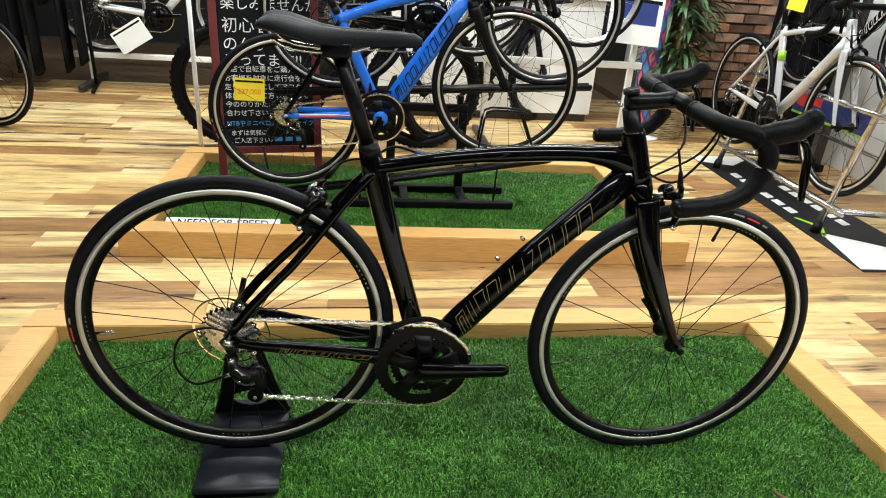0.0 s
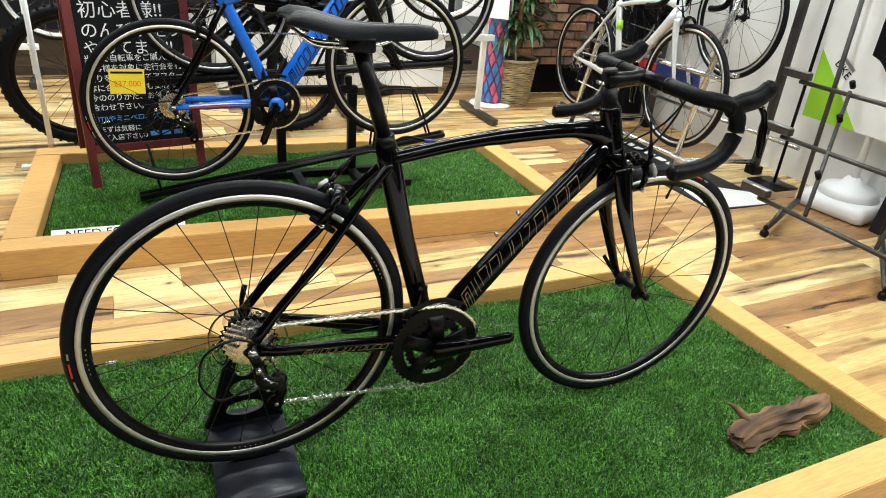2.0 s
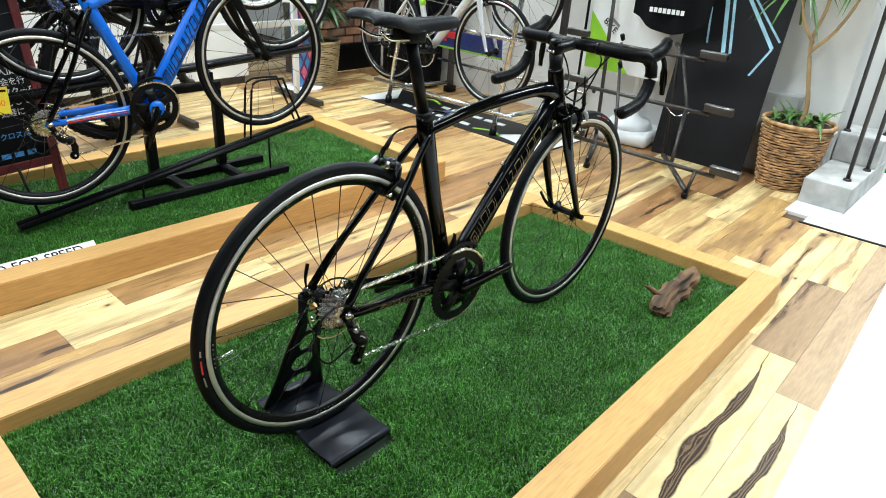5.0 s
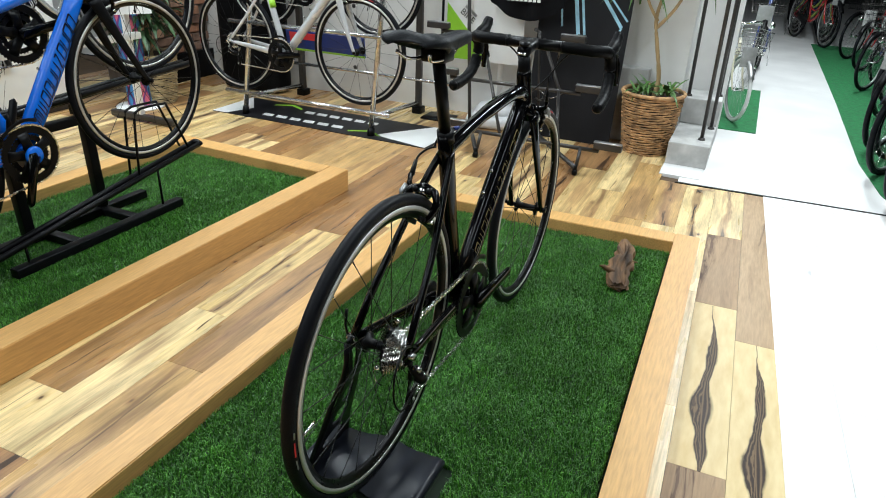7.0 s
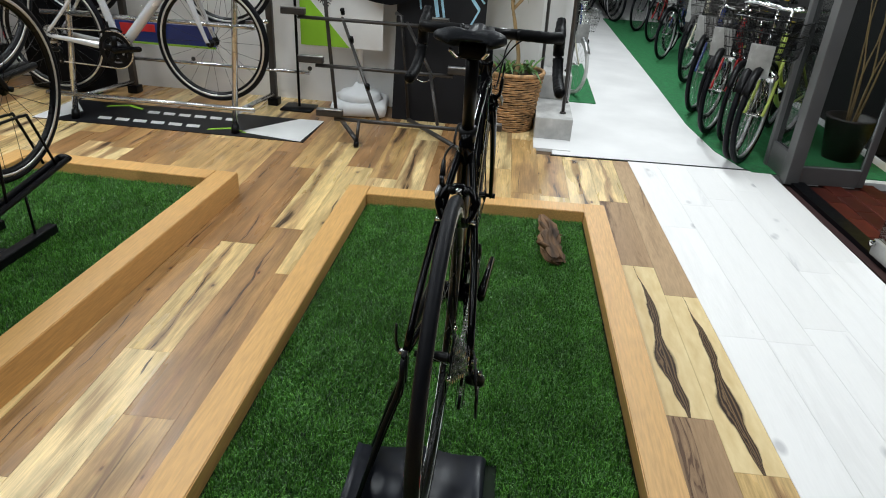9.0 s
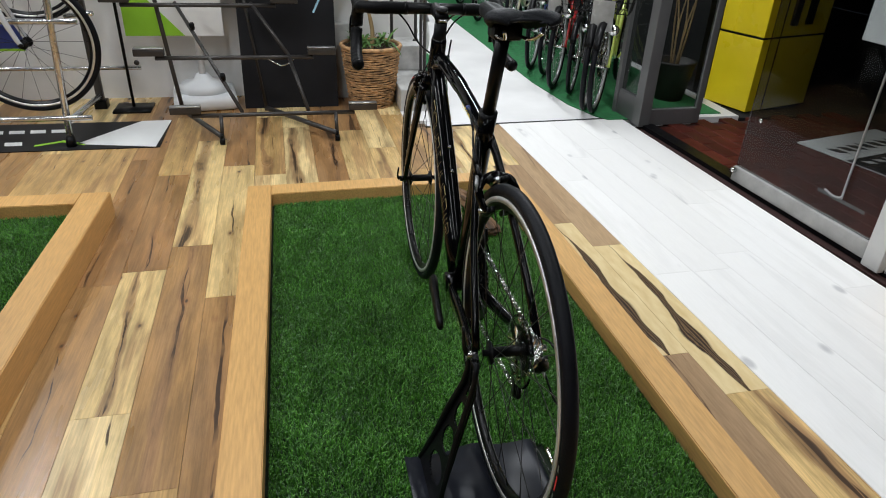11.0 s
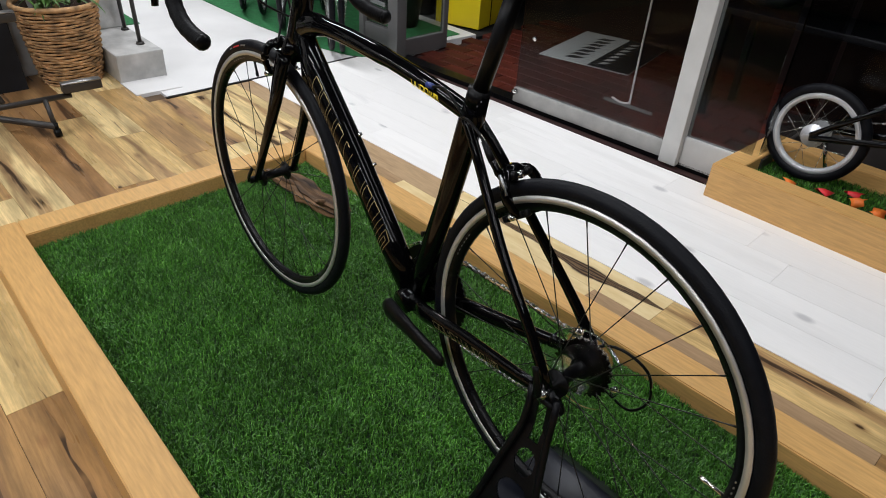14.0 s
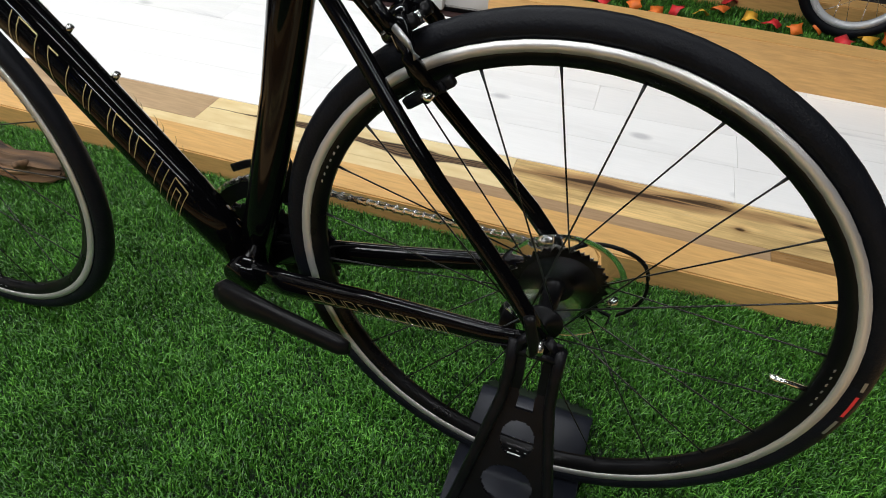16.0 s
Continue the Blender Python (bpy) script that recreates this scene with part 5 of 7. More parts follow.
for k, (lx, ly, w) in enumerate(LAMPS):
    f = thing("ceiling_light", "slim white fluorescent ceiling fixture", "ceiling light", "ceiling lights")
    part("housing", slab(lx - 1.0, lx + 1.0, ly - 0.1, ly + 0.1, CEIL - 0.07, CEIL, 0.01), M_WHITE, f)

# brick wall, facing the aisle
BY = 3.645
struct("wall_brick", slab(2.45, WX, BY + 0.012, BY + 0.2, 0, CEIL), M_MORTAR, "mortar of a rough brown brick wall")
struct("baseboard", slab(2.45, WX, BY - 0.03, BY, 0, 0.22), M_MATT, "black baseboard under the brick wall")

# entrance front
GY = -1.80
struct("door_sill", slab(-5.0, JOINT, GY - 0.06, GY + 0.02, -0.012, 0.012), M_BLKSTEEL, "dark metal sliding door track")

# white tie holes in the concrete
for hy in (0.55, 1.35, 2.2, 3.1):
    for hz in (0.22, 0.67, 1.12, 1.57):
        h = part("tie_hole", tube([(WX - 0.001, hy, hz), (WX + 0.01, hy, hz)], 0.016, 14), M_RACKGREY)
        tagged(h, "round tie hole in the concrete wall", "hole", "tie holes", "structure")

# unseen walls added above the glass to keep lamp light out of the room
struct("wall_fascia", slab(-5.0, 3.36, GY - 0.06, GY + 0.04, 1.95, CEIL), M_DARKWALL, "unseen dark light blocker above the glass front")
struct("wall_fascia_side", slab(2.55, 2.64, -7.0, GY - 0.061, 1.95, CEIL), M_UNLIT, "unseen dark light blocker above the glass side panel")

# ---- far planter: blue bicycle, rack, blackboard ----
blue = road_bike("bright blue road bicycle with red white stripes on black rack", M_BLUE, M_MATT, M_MATT, detail=True, fat=1.4, stripe=((M_WHITE, 0.004), (M_RED, -0.005)), crank=-122, rear_paint=M_GLOSS)
part("shell_cover", tube([(0.405, -0.068, 0.27), (0.405, -0.074, 0.27)], [0.034, 0.030], 24), M_BLUE, blue, "blue bottom bracket cover")
blue.matrix_basis = hub_pose((-0.125, 1.648, 0.487), (0.83, 1.648, 0.645)) @ Matrix.Translation((0, 0, 0.336 * 0.025)) @ Matrix.Scale(0.975, 4)


def price_tag(m, w, h, words, label, card=None):
    t = thing("price_tag", label, "price tag", "price tags")
    part("card", slab(-w / 2, w / 2, -h / 2, h / 2, -0.001, 0.001), card or M_TAG, t, smooth=False)
    if words:
        text_part("price", words, h * 0.32, M_ORANGE, t, pose(0, -h * 0.1, 0.0014))
    bm = slab(-w * 0.45, w * 0.45, h * 0.32, h * 0.4, 0.001, 0.002)
    part("printed_line", bm, M_MATT, t, smooth=False)
    t.matrix_basis = m
    return t


price_tag(pose(-0.278, 1.652, 0.576, 90, 2, 6), 0.125, 0.095, "237,000", "yellow price card with orange handwritten price on a wheel")


def tier_rack():
    r = thing("bike_rack", "black steel two-tier bicycle display rack standing on turf", "rack")
    A, B = Vector((-0.285, 1.638, 0.106)), Vector((1.062, 1.634, 0.315))
    for s in (-1, 1):
        part("channel_rail", tube([A + Vector((0, s * 0.02, 0)), B + Vector((0, s * 0.02, 0))], 0.011, 10), M_BLKSTEEL, r)
    part("channel_base", tube([A - Vector((0, 0, 0.012)), B - Vector((0, 0, 0.012))], [(0.022, 0.006)] * 2, 8), M_BLKSTEEL, r)
    part("channel_plug", tube([B - Vector((0.012, 0, 0.002)), B + Vector((0.006, 0, 0.001))], [(0.032, 0.016)] * 2, 10), M_BLKSTEEL, r)
    C, D = Vector((-0.20, 1.862, 0.528)), Vector((1.285, 1.862, 0.612))
    for s in (-1, 1):
        part("channel_rail", tube([C + Vector((0, s * 0.022, 0)), D + Vector((0, s * 0.022, 0))], 0.013, 10), M_BLKSTEEL, r)
    part("channel_base", tube([C - Vector((0, 0, 0.014)), D - Vector((0, 0, 0.014))], [(0.024, 0.007)] * 2, 8), M_BLKSTEEL, r)
    for y0, xa, xb in ((1.625, 0.125, 0.91), (1.835, 0.11, 0.90)):
        part("foot", slab(xa, xb, y0 - 0.02, y0 + 0.02, GRASS, GRASS + 0.036, 0.004), M_BLKSTEEL, r)
    for x, xp in ((0.40, 0.337), (0.675, 0.675)):
        part("cross_bar", slab(x - 0.02, x + 0.02, 1.646, 1.814, GRASS + 0.001, GRASS + 0.034, 0.004), M_BLKSTEEL, r)
        part("post", slab(xp - 0.02, xp + 0.02, 1.816, 1.854, GRASS + 0.037, 0.47, 0.004), M_BLKSTEEL, r)
    part("cross_beam", slab(0.30, 0.697, 1.815, 1.855, 0.471, 0.505, 0.004), M_BLKSTEEL, r)
    for x in (0.34, 0.66):
        part("bracket", slab(x - 0.015, x + 0.015, 1.838, 1.872, 0.506, 0.545, 0.003), M_BLKSTEEL, r)
    for x, z0, z1 in ((0.818, GRASS + 0.03, 0.262), (0.19, GRASS + 0.03, 0.168)):
        part("strut", tube([(x, 1.63, z0), (x + 0.004, 1.634, z1)], 0.005, 8), M_BLKSTEEL, r)
    part("prop", tube([(-0.20, 1.655, 0.105), (-0.235, 1.672, 0.32)], 0.0055, 8), M_BLKSTEEL, r)
    for side in (-1, 1):
        y = 1.648 + side * 0.026
        part("wheel_hoop", tube(smooth_path([(0.716, y, 0.262), (0.738, y, 0.495), (0.765, y, 0.53), (0.80, y, 0.535), (0.895, y, 0.53), (0.915, y, 0.51), (0.998, y, 0.312)], 3), 0.0052, 8), M_BLKSTEEL, r)
    return r


tier_rack()
bike2 = road_bike("black road bicycle with white marks on the rack's upper rail", M_GLOSS, M_MATT, M_WHITE, group="bicycles behind", detail=False, wheel_kw=dict(single=False))
bike2.matrix_basis = hub_pose((0.08, 1.872, 0.885), (1.055, 1.872, 0.938))


def blackboard():
    b = thing("blackboard", "maroon framed A-board blackboard with handwritten chalk text", "blackboard")
    W, Hh = 0.45, 1.22
    lean = pose(0, 0, 0, -8)
    for s in (-1, 1):
        part("leg", slab(s * W / 2 - 0.018, s * W / 2 + 0.018, -0.012, 0.012, 0, Hh, 0.003, lean), M_MAROON, b, smooth=False)
        part("rear_leg", slab(s * W / 2 - 0.016, s * W / 2 + 0.016, 0.33, 0.352, 0.04, Hh - 0.02, 0.003, pose(0, 0, 0, 8)), M_MAROON, b, smooth=False)
    for z in (0.155, Hh - 0.04):
        part("cross_rail", slab(-W / 2 + 0.018, W / 2 - 0.018, -0.012, 0.012, z, z + 0.035, 0.003, lean), M_MAROON, b, smooth=False)
    part("panel", slab(-W / 2 + 0.018, W / 2 - 0.018, -0.006, 0.006, 0.19, Hh - 0.04, 0, lean), M_BLACKBOARD, b, smooth=False)
    lines = [("楽しみませんか", 0.062, 0.93, M_CHALK), ("初心者様!!", 0.072, 0.835, M_CHALK), ("のんびり走り", 0.066, 0.755, M_CHALK), ("やってます!!", 0.064, 0.685, M_CHALK)]
    small = [("当店で自転車をご購入頂いた", 0.645), ("お客様を対象に走行会を行", 0.605), ("走りを大切にしてアフターを", 0.565), ("体に合わせて方も安心して", 0.525), ("今ののりかた、お気軽に", 0.485), ("合わせ下さい。", 0.445)]
    up = lean @ pose(0, -0.0066, 0, 90)
    for words, size, z, m in lines:
        text_part("chalk_line", words, size, m, b, lean @ pose(-0.19, -0.0066, z - 0.1, 90), align="LEFT")
    for words, z in small:
        text_part("chalk_line", words, 0.032, M_CHALK, b, lean @ pose(-0.195, -0.0066, z - 0.1, 90), align="LEFT")
    text_part("chalk_line", "MTBやミニベロ、クロスバイクも", 0.029, M_CHALKBLUE, b, lean @ pose(-0.195, -0.0066, 0.297, 90), align="LEFT")
    text_part("chalk_line", "まずは気軽に", 0.028, M_CHALK, b, lean @ pose(-0.18, -0.0066, 0.252, 90), align="LEFT")
    text_part("chalk_line", "ご入店下さい♪", 0.028, M_CHALK, b, lean @ pose(-0.17, -0.0066, 0.216, 90), align="LEFT")
    for k in range(6):
        part("chalk_bar", slab(-0.19 + 0.062 * k, -0.145 + 0.062 * k, -0.008, -0.0066, 0.90 + 0.006 * (k % 2), 0.945, 0, lean), M_CHALK, b, smooth=False)
    for k in range(3):
        part("chalk_bar", slab(0.02 + 0.05 * k, 0.055 + 0.05 * k, -0.008, -0.0066, 0.212, 0.232, 0, lean), M_CHALKBLUE, b, smooth=False)
    return b


blackboard().matrix_basis = pose(-0.232, 1.914, GRASS - 0.008, 0, 0, 10)


def strip_sign():
    s = thing("strip_sign", "long narrow white sign reading need for speed, leaning on timber", "sign")
    part("board", slab(-0.225, 0.225, -0.024, 0.024, -0.002, 0.002), M_WHITE, s, smooth=False)
    text_part("lettering", "NEED FOR SPEED", 0.047, M_MATT, s, pose(0, -0.002, 0.0026))
    s.matrix_basis = pose(-0.36, 1.315, 0.104, 28, 0, -1)
    return s


strip_sign()

# ---- mountain bikes and racks behind ----


def mountain_bike(label, paint, group):
    b = thing("mountain_bicycle", label, "bicycle", group)
    wheel(b, 0, 0.36, 0.36, 0.056, "rear_wheel", spokes=28, cross=0.9, track=False, tread=64, single=False, hub_r=0.024)
    wheel(b, 1.1, 0.36, 0.36, 0.056, "front_wheel", spokes=28, cross=0.9, track=False, tread=64, single=False, hub_r=0.024)
    fr = new("frame")
    fr.parent = b
    part("down_tube", tube([(0.43, 0, 0.31), (0.88, 0, 0.70)], [(0.026, 0.03)] * 2, 12), paint, fr)
    part("top_tube", tube([(0.36, 0, 0.66), (0.88, 0, 0.76)], [(0.02, 0.02)] * 2, 12), paint, fr)
    part("seat_tube", tube([(0.43, 0, 0.30), (0.34, 0, 0.70)], 0.019, 12), paint, fr)
    part("head_tube", tube([(0.865, 0, 0.80), (0.905, 0, 0.68)], 0.026, 12), paint, fr)
    for s in (-1, 1):
        part("chain_stay", tube([(0.43, s * 0.035, 0.31), (0, s * 0.07, 0.36)], 0.011, 8), paint, fr)
        part("seat_stay", tube([(0.355, s * 0.03, 0.66), (0, s * 0.07, 0.365)], 0.009, 8), paint, fr)
        part("fork_leg", tube([(0.92, s * 0.055, 0.70), (1.0, s * 0.06, 0.5), (1.1, s * 0.062, 0.36)], [0.019, 0.021, 0.018], 10), M_MATT, b)
    part("fork_crown", tube([(0.915, -0.06, 0.695), (0.915, 0.06, 0.695)], 0.022, 10), M_MATT, b)
    part("handlebar", tube(smooth_path([(0.84, -0.36, 0.90), (0.87, -0.15, 0.87), (0.87, 0.15, 0.87), (0.84, 0.36, 0.90)], 4), 0.014, 10), M_MATT, b)
    part("seatpost", tube([(0.345, 0, 0.69), (0.30, 0, 0.90)], 0.0145, 10), M_MATT, b)
    saddle_part(b, 0.17, 0.44, 0.935)
    chainring(b, 0.43, 0.305, -0.05, 0.075, M_MATT, 32)
    for s, a in ((-1, 20), (1, 200)):
        a = math.radians(a)
        part("crank_arm", tube([(0.43, s * 0.075, 0.305), (0.43 + 0.17 * math.cos(a), s * 0.085, 0.305 + 0.17 * math.sin(a))], [(0.01, 0.016), (0.008, 0.013)], 10), M_MATT, b)
    return b


mtb = mountain_bike("dark mountain bicycle with knobbly tyres standing behind the blackboard", M_MATT, "mountain bicycles")
mtb.matrix_basis = Matrix.Translation((-0.52, 2.74, 0)) @ Matrix.Rotation(math.radians(4), 4, "Z")
copy_thing(mtb, Matrix.Translation((0.70, 2.92, 0)) @ Matrix.Rotation(math.radians(42), 4, "Z"))


def white_rack(x0, x1, y, z, label):
    r = thing("bike_rack", label, "rack", "white racks")
    part("beam", slab(x0, x1, y - 0.02, y + 0.02, z - 0.02, z + 0.02, 0.004), M_WHITE, r)
    for x in (x0 + 0.1, x1 - 0.05):
        part("post", slab(x - 0.018, x + 0.018, y + 0.021, y + 0.057, 0.05, 1.5, 0.004), M_WHITE, r)
        part("foot", slab(x - 0.02, x + 0.02, y - 0.25, y + 0.3, 0.012, 0.05, 0.004), M_RACKGREY, r)
    part("top_beam", slab(x0, x1, y + 0.058, y + 0.09, 1.30, 1.34, 0.004), M_WHITE, r)
    return r


white_rack(-1.95, -0.85, 4.2, 0.24, "white steel bicycle rack on dark feet at the back")
b3 = road_bike("silver grey road bicycle with black tyres on a white rack", M_SILVERPAINT, M_SILVERPAINT, None, group="bicycles behind", detail=False, wheel_kw=dict(single=False, rim_mat=M_ALU, spoke_mat=M_STEEL))
b3.matrix_basis = hub_pose((-1.70, 4.2, 0.60), (-0.72, 4.2, 0.62))
copy_thing(b3, hub_pose((0.55, 2.87, 0.95), (1.5, 2.80, 1.0)))
copy_thing(bike2, hub_pose((-0.15, 2.75, 0.86), (0.83, 2.7, 0.93)))
copy_thing(bike2, hub_pose((-2.0, 3.0, 0.337), (-2.9, 3.35, 0.337)))
copy_thing(b3, hub_pose((-1.0, 4.75, 1.25), (-1.95, 4.75, 1.3)))
copy_thing(b3, hub_pose((-0.45, 4.3, 0.75), (0.5, 4.3, 0.78)))
copy_thing(bike2, hub_pose((0.75, 4.3, 0.72), (1.7, 4.25, 0.75)))
white_rack(-0.6, 1.8, 4.3, 0.38, "long white steel bicycle rack in front of the back wall")
price_tag(pose(-1.72, 4.14, 0.72, 84, 8, 0), 0.19, 0.15, "", "white price card with red print on a bicycle", M_WHITE)
price_tag(pose(-1.5, 4.13, 0.40, 84, -32, 0), 0.26, 0.17, "", "white information sheet hung on a bicycle wheel", M_WHITE)
white_rack(0.9, 2.0, 2.95, 0.55, "white steel display easel with bicycle and card")
card = price_tag(pose(1.88, 2.88, 0.84, 80, 4, 4), 0.36, 0.30, "", "white sheet with a dark blue picture on an easel", M_WHITE)
part("picture", slab(-0.10, 0.14, -0.03, 0.10, 0.0012, 0.0024), M_NAVY, card, smooth=False)
low = thing("low_shelf", "low white display shelf along the back of the shop", "shelf")
part("top", slab(-0.5, 2.0, 4.55, 5.0, 0.34, 0.38, 0.004), M_WHITE, low)
part("front_panel", slab(-0.48, 1.98, 4.6, 4.63, 0.0, 0.34), M_RACKGREY, low)
for x in (-0.48, 1.95):
    part("side_panel", slab(x, x + 0.03, 4.631, 4.98, 0.0, 0.34), M_WHITE, low)

# ---- patterned column, plants ----


def patterned_column(x, y):
    c = thing("display_column", "purple column with blue and pink diamonds on a round white base", "column")
    part("base", lathe_z([(0.0, 0), (0.16, 0.0), (0.16, 0.012), (0.05, 0.02), (0.0, 0.02)], 32), M_WHITE, c)
    part("tube", lathe_z([(0.0, 0.02), (0.075, 0.02), (0.075, 1.35), (0.0, 1.35)], 32), M_PURPLE, c)
    n = 8
    for row in range(18):
        for k in range(n):
            a0 = 2 * math.pi * (k + 0.5 * (row % 2)) / n
            bm = bmesh.new()
            zc, da, dz = 0.06 + 0.072 * row, 0.31, 0.056
            vs = []
            for da_, dz_ in ((-da, 0), (0, -dz), (da, 0), (0, dz)):
                vs.append(bm.verts.new((0.0775 * math.cos(a0 + da_), 0.0775 * math.sin(a0 + da_), zc + dz_)))
            mid_ = bm.verts.new((0.0785 * math.cos(a0), 0.0785 * math.sin(a0), zc))
            for i in range(4):
                bm.faces.new((vs[i], vs[(i + 1) % 4], mid_))
            bmesh.ops.recalc_face_normals(bm, faces=bm.faces)
            part("diamond", bm, M_DIAMOND if (k + row) % 3 else M_PINK, c, smooth=False)
    c.matrix_basis = pose(x, y, 0)
    return c


patterned_column(2.315, 3.38)


def basket(parent, r0, r1, h, weave=None):
    weave = weave or M_BASKET
    rows = 26
    for k in range(rows):
        t = (k + 0.5) / rows
        r = r0 + (r1 - r0) * t ** 0.85
        z = h * t
        pts = []
        n = 56
        for i in range(n):
            a = 2 * math.pi * i / n
            wob = 0.004 * math.cos(a * 14 + math.pi * k)
            pts.append(((r + wob) * math.cos(a), (r + wob) * math.sin(a), z + 0.0025 * math.sin(a * 5 + k * 1.7)))
        part("woven_band", tube(pts, 0.0062, 6, closed=True), weave, parent)
    part("rim", tube([((r1 + 0.002) * math.cos(2 * math.pi * i / 48), (r1 + 0.002) * math.sin(2 * math.pi * i / 48), h) for i in range(48)], 0.012, 8, closed=True), weave, parent)
    part("lining", lathe_z([(0, 0.004), (r0 - 0.012, 0.004), (r1 - 0.012, h - 0.01), (r1 - 0.02, h - 0.01), (r0, 0.02), (0, 0.02)], 32), M_SOIL, parent)
    part("soil", lathe_z([(0, h - 0.07), (r1 - 0.03, h - 0.07), (r1 - 0.03, h - 0.055), (0, h - 0.045)], 28), M_SOIL, parent)


def blade_leaf(bm, base, direction, length, width, droop, rnd):
    d = Vector(direction).normalized()
    side = d.cross(Vector((0, 0, 1)))
    side = side.normalized() if side.length > 0.01 else Vector((1, 0, 0))
    prev = None
    n = 7
    for i in range(n + 1):
        t = i / n
        p = Vector(base) + d * (length * t) + Vector((0, 0, -droop * length * t * t))
        w = width * (0.35 + 1.3 * t) * (1 - t) * 1.9 if t < 1 else 0.0
        w = max(w, 0.0006)
        a, c, b = bm.verts.new(p - side * w), bm.verts.new(p - Vector((0, 0, w * 0.35))), bm.verts.new(p + side * w)
        if prev:
            bm.faces.new((prev[0], prev[1], c, a))
            bm.faces.new((prev[1], prev[2], b, c))
        prev = (a, c, b)


def yucca():
    p = thing("potted_plant", "tall green leafy plant with bare trunk in a woven basket", "plant", "basket plants")
    b = new("basket")
    b.parent = p
    basket(b, 0.132, 0.182, 0.37)
    part("trunk", tube(smooth_path([(0, 0, 0.33), (0.01, -0.012, 0.45), (-0.005, 0.03, 0.65), (0.0, 0.06, 0.80), (0.03, 0.04, 1.0), (0.02, 0.09, 1.25)], 5), [0.0145 - 0.00028 * i for i in range(26)], 10), M_TRUNK, p)
    part("branch", tube(smooth_path([(0.0, 0.05, 0.74), (0.0, -0.04, 0.86), (0.01, -0.10, 1.02), (0.0, -0.12, 1.2)], 4), [0.0105 - 0.0004 * i for i in range(13)], 8), M_TRUNK, p)
    part("branch", tube(smooth_path([(0.0, 0.05, 0.78), (-0.04, 0.12, 0.9), (-0.06, 0.16, 1.06)], 4), [0.0095 - 0.0005 * i for i in range(9)], 8), M_TRUNK, p)
    rnd = random.Random(4)
    for cx, cy, cz, cnt, L in ((0.02, 0.09, 1.22, 34, 0.4), (0.0, -0.12, 1.18, 34, 0.4), (-0.06, 0.16, 1.05, 28, 0.36), (0, 0, 0.37, 44, 0.19)):
        for k in range(cnt):
            a = rnd.uniform(0, 2 * math.pi)
            e = rnd.uniform(-0.1, 1.1) if cz > 0.5 else rnd.uniform(0.5, 1.8)
            bm = bmesh.new()
            blade_leaf(bm, (cx + (rnd.uniform(-0.1, 0.1) if cz < 0.5 else 0), cy + (rnd.uniform(-0.1, 0.1) if cz < 0.5 else 0), cz), (math.cos(a), math.sin(a), e), L * rnd.uniform(0.6, 1.1), 0.010, rnd.uniform(0.3, 0.9), rnd)
            part("leaf", bm, M_LEAF, p)
    return p


yucca().matrix_basis = pose(3.20, -0.10, 0)


def bushy_plant():
    p = thing("potted_plant", "dark dense leafy plant in a pale woven basket", "plant", "basket plants")
    b = new("basket")
    b.parent = p
    basket(b, 0.13, 0.17, 0.34, M_PALEBASKET)
    part("trunk", tube([(0, 0, 0.28), (0.01, 0.01, 0.7), (0, 0, 1.2)], [0.02, 0.016, 0.01], 8), M_TRUNK, p)
    rnd = random.Random(9)
    bm = bmesh.new()
    for k in range(900):
        z = rnd.uniform(0.5, 1.75)
        a = rnd.uniform(0, 2 * math.pi)
        r = rnd.uniform(0.02, 0.24) * (1 - 0.25 * abs(z - 1.1))
        blade_leaf(bm, (r * math.cos(a), r * math.sin(a), z), (math.cos(a + rnd.uniform(-1, 1)), math.sin(a), rnd.uniform(-0.4, 0.7)), rnd.uniform(0.08, 0.17), 0.015, 0.6, rnd)
    tagged(part("foliage", bm, M_DARKLEAF, p), kind="stuff")
    return p


bushy_plant().matrix_basis = pose(2.52, 3.42, 0)

# ---- driftwood ----


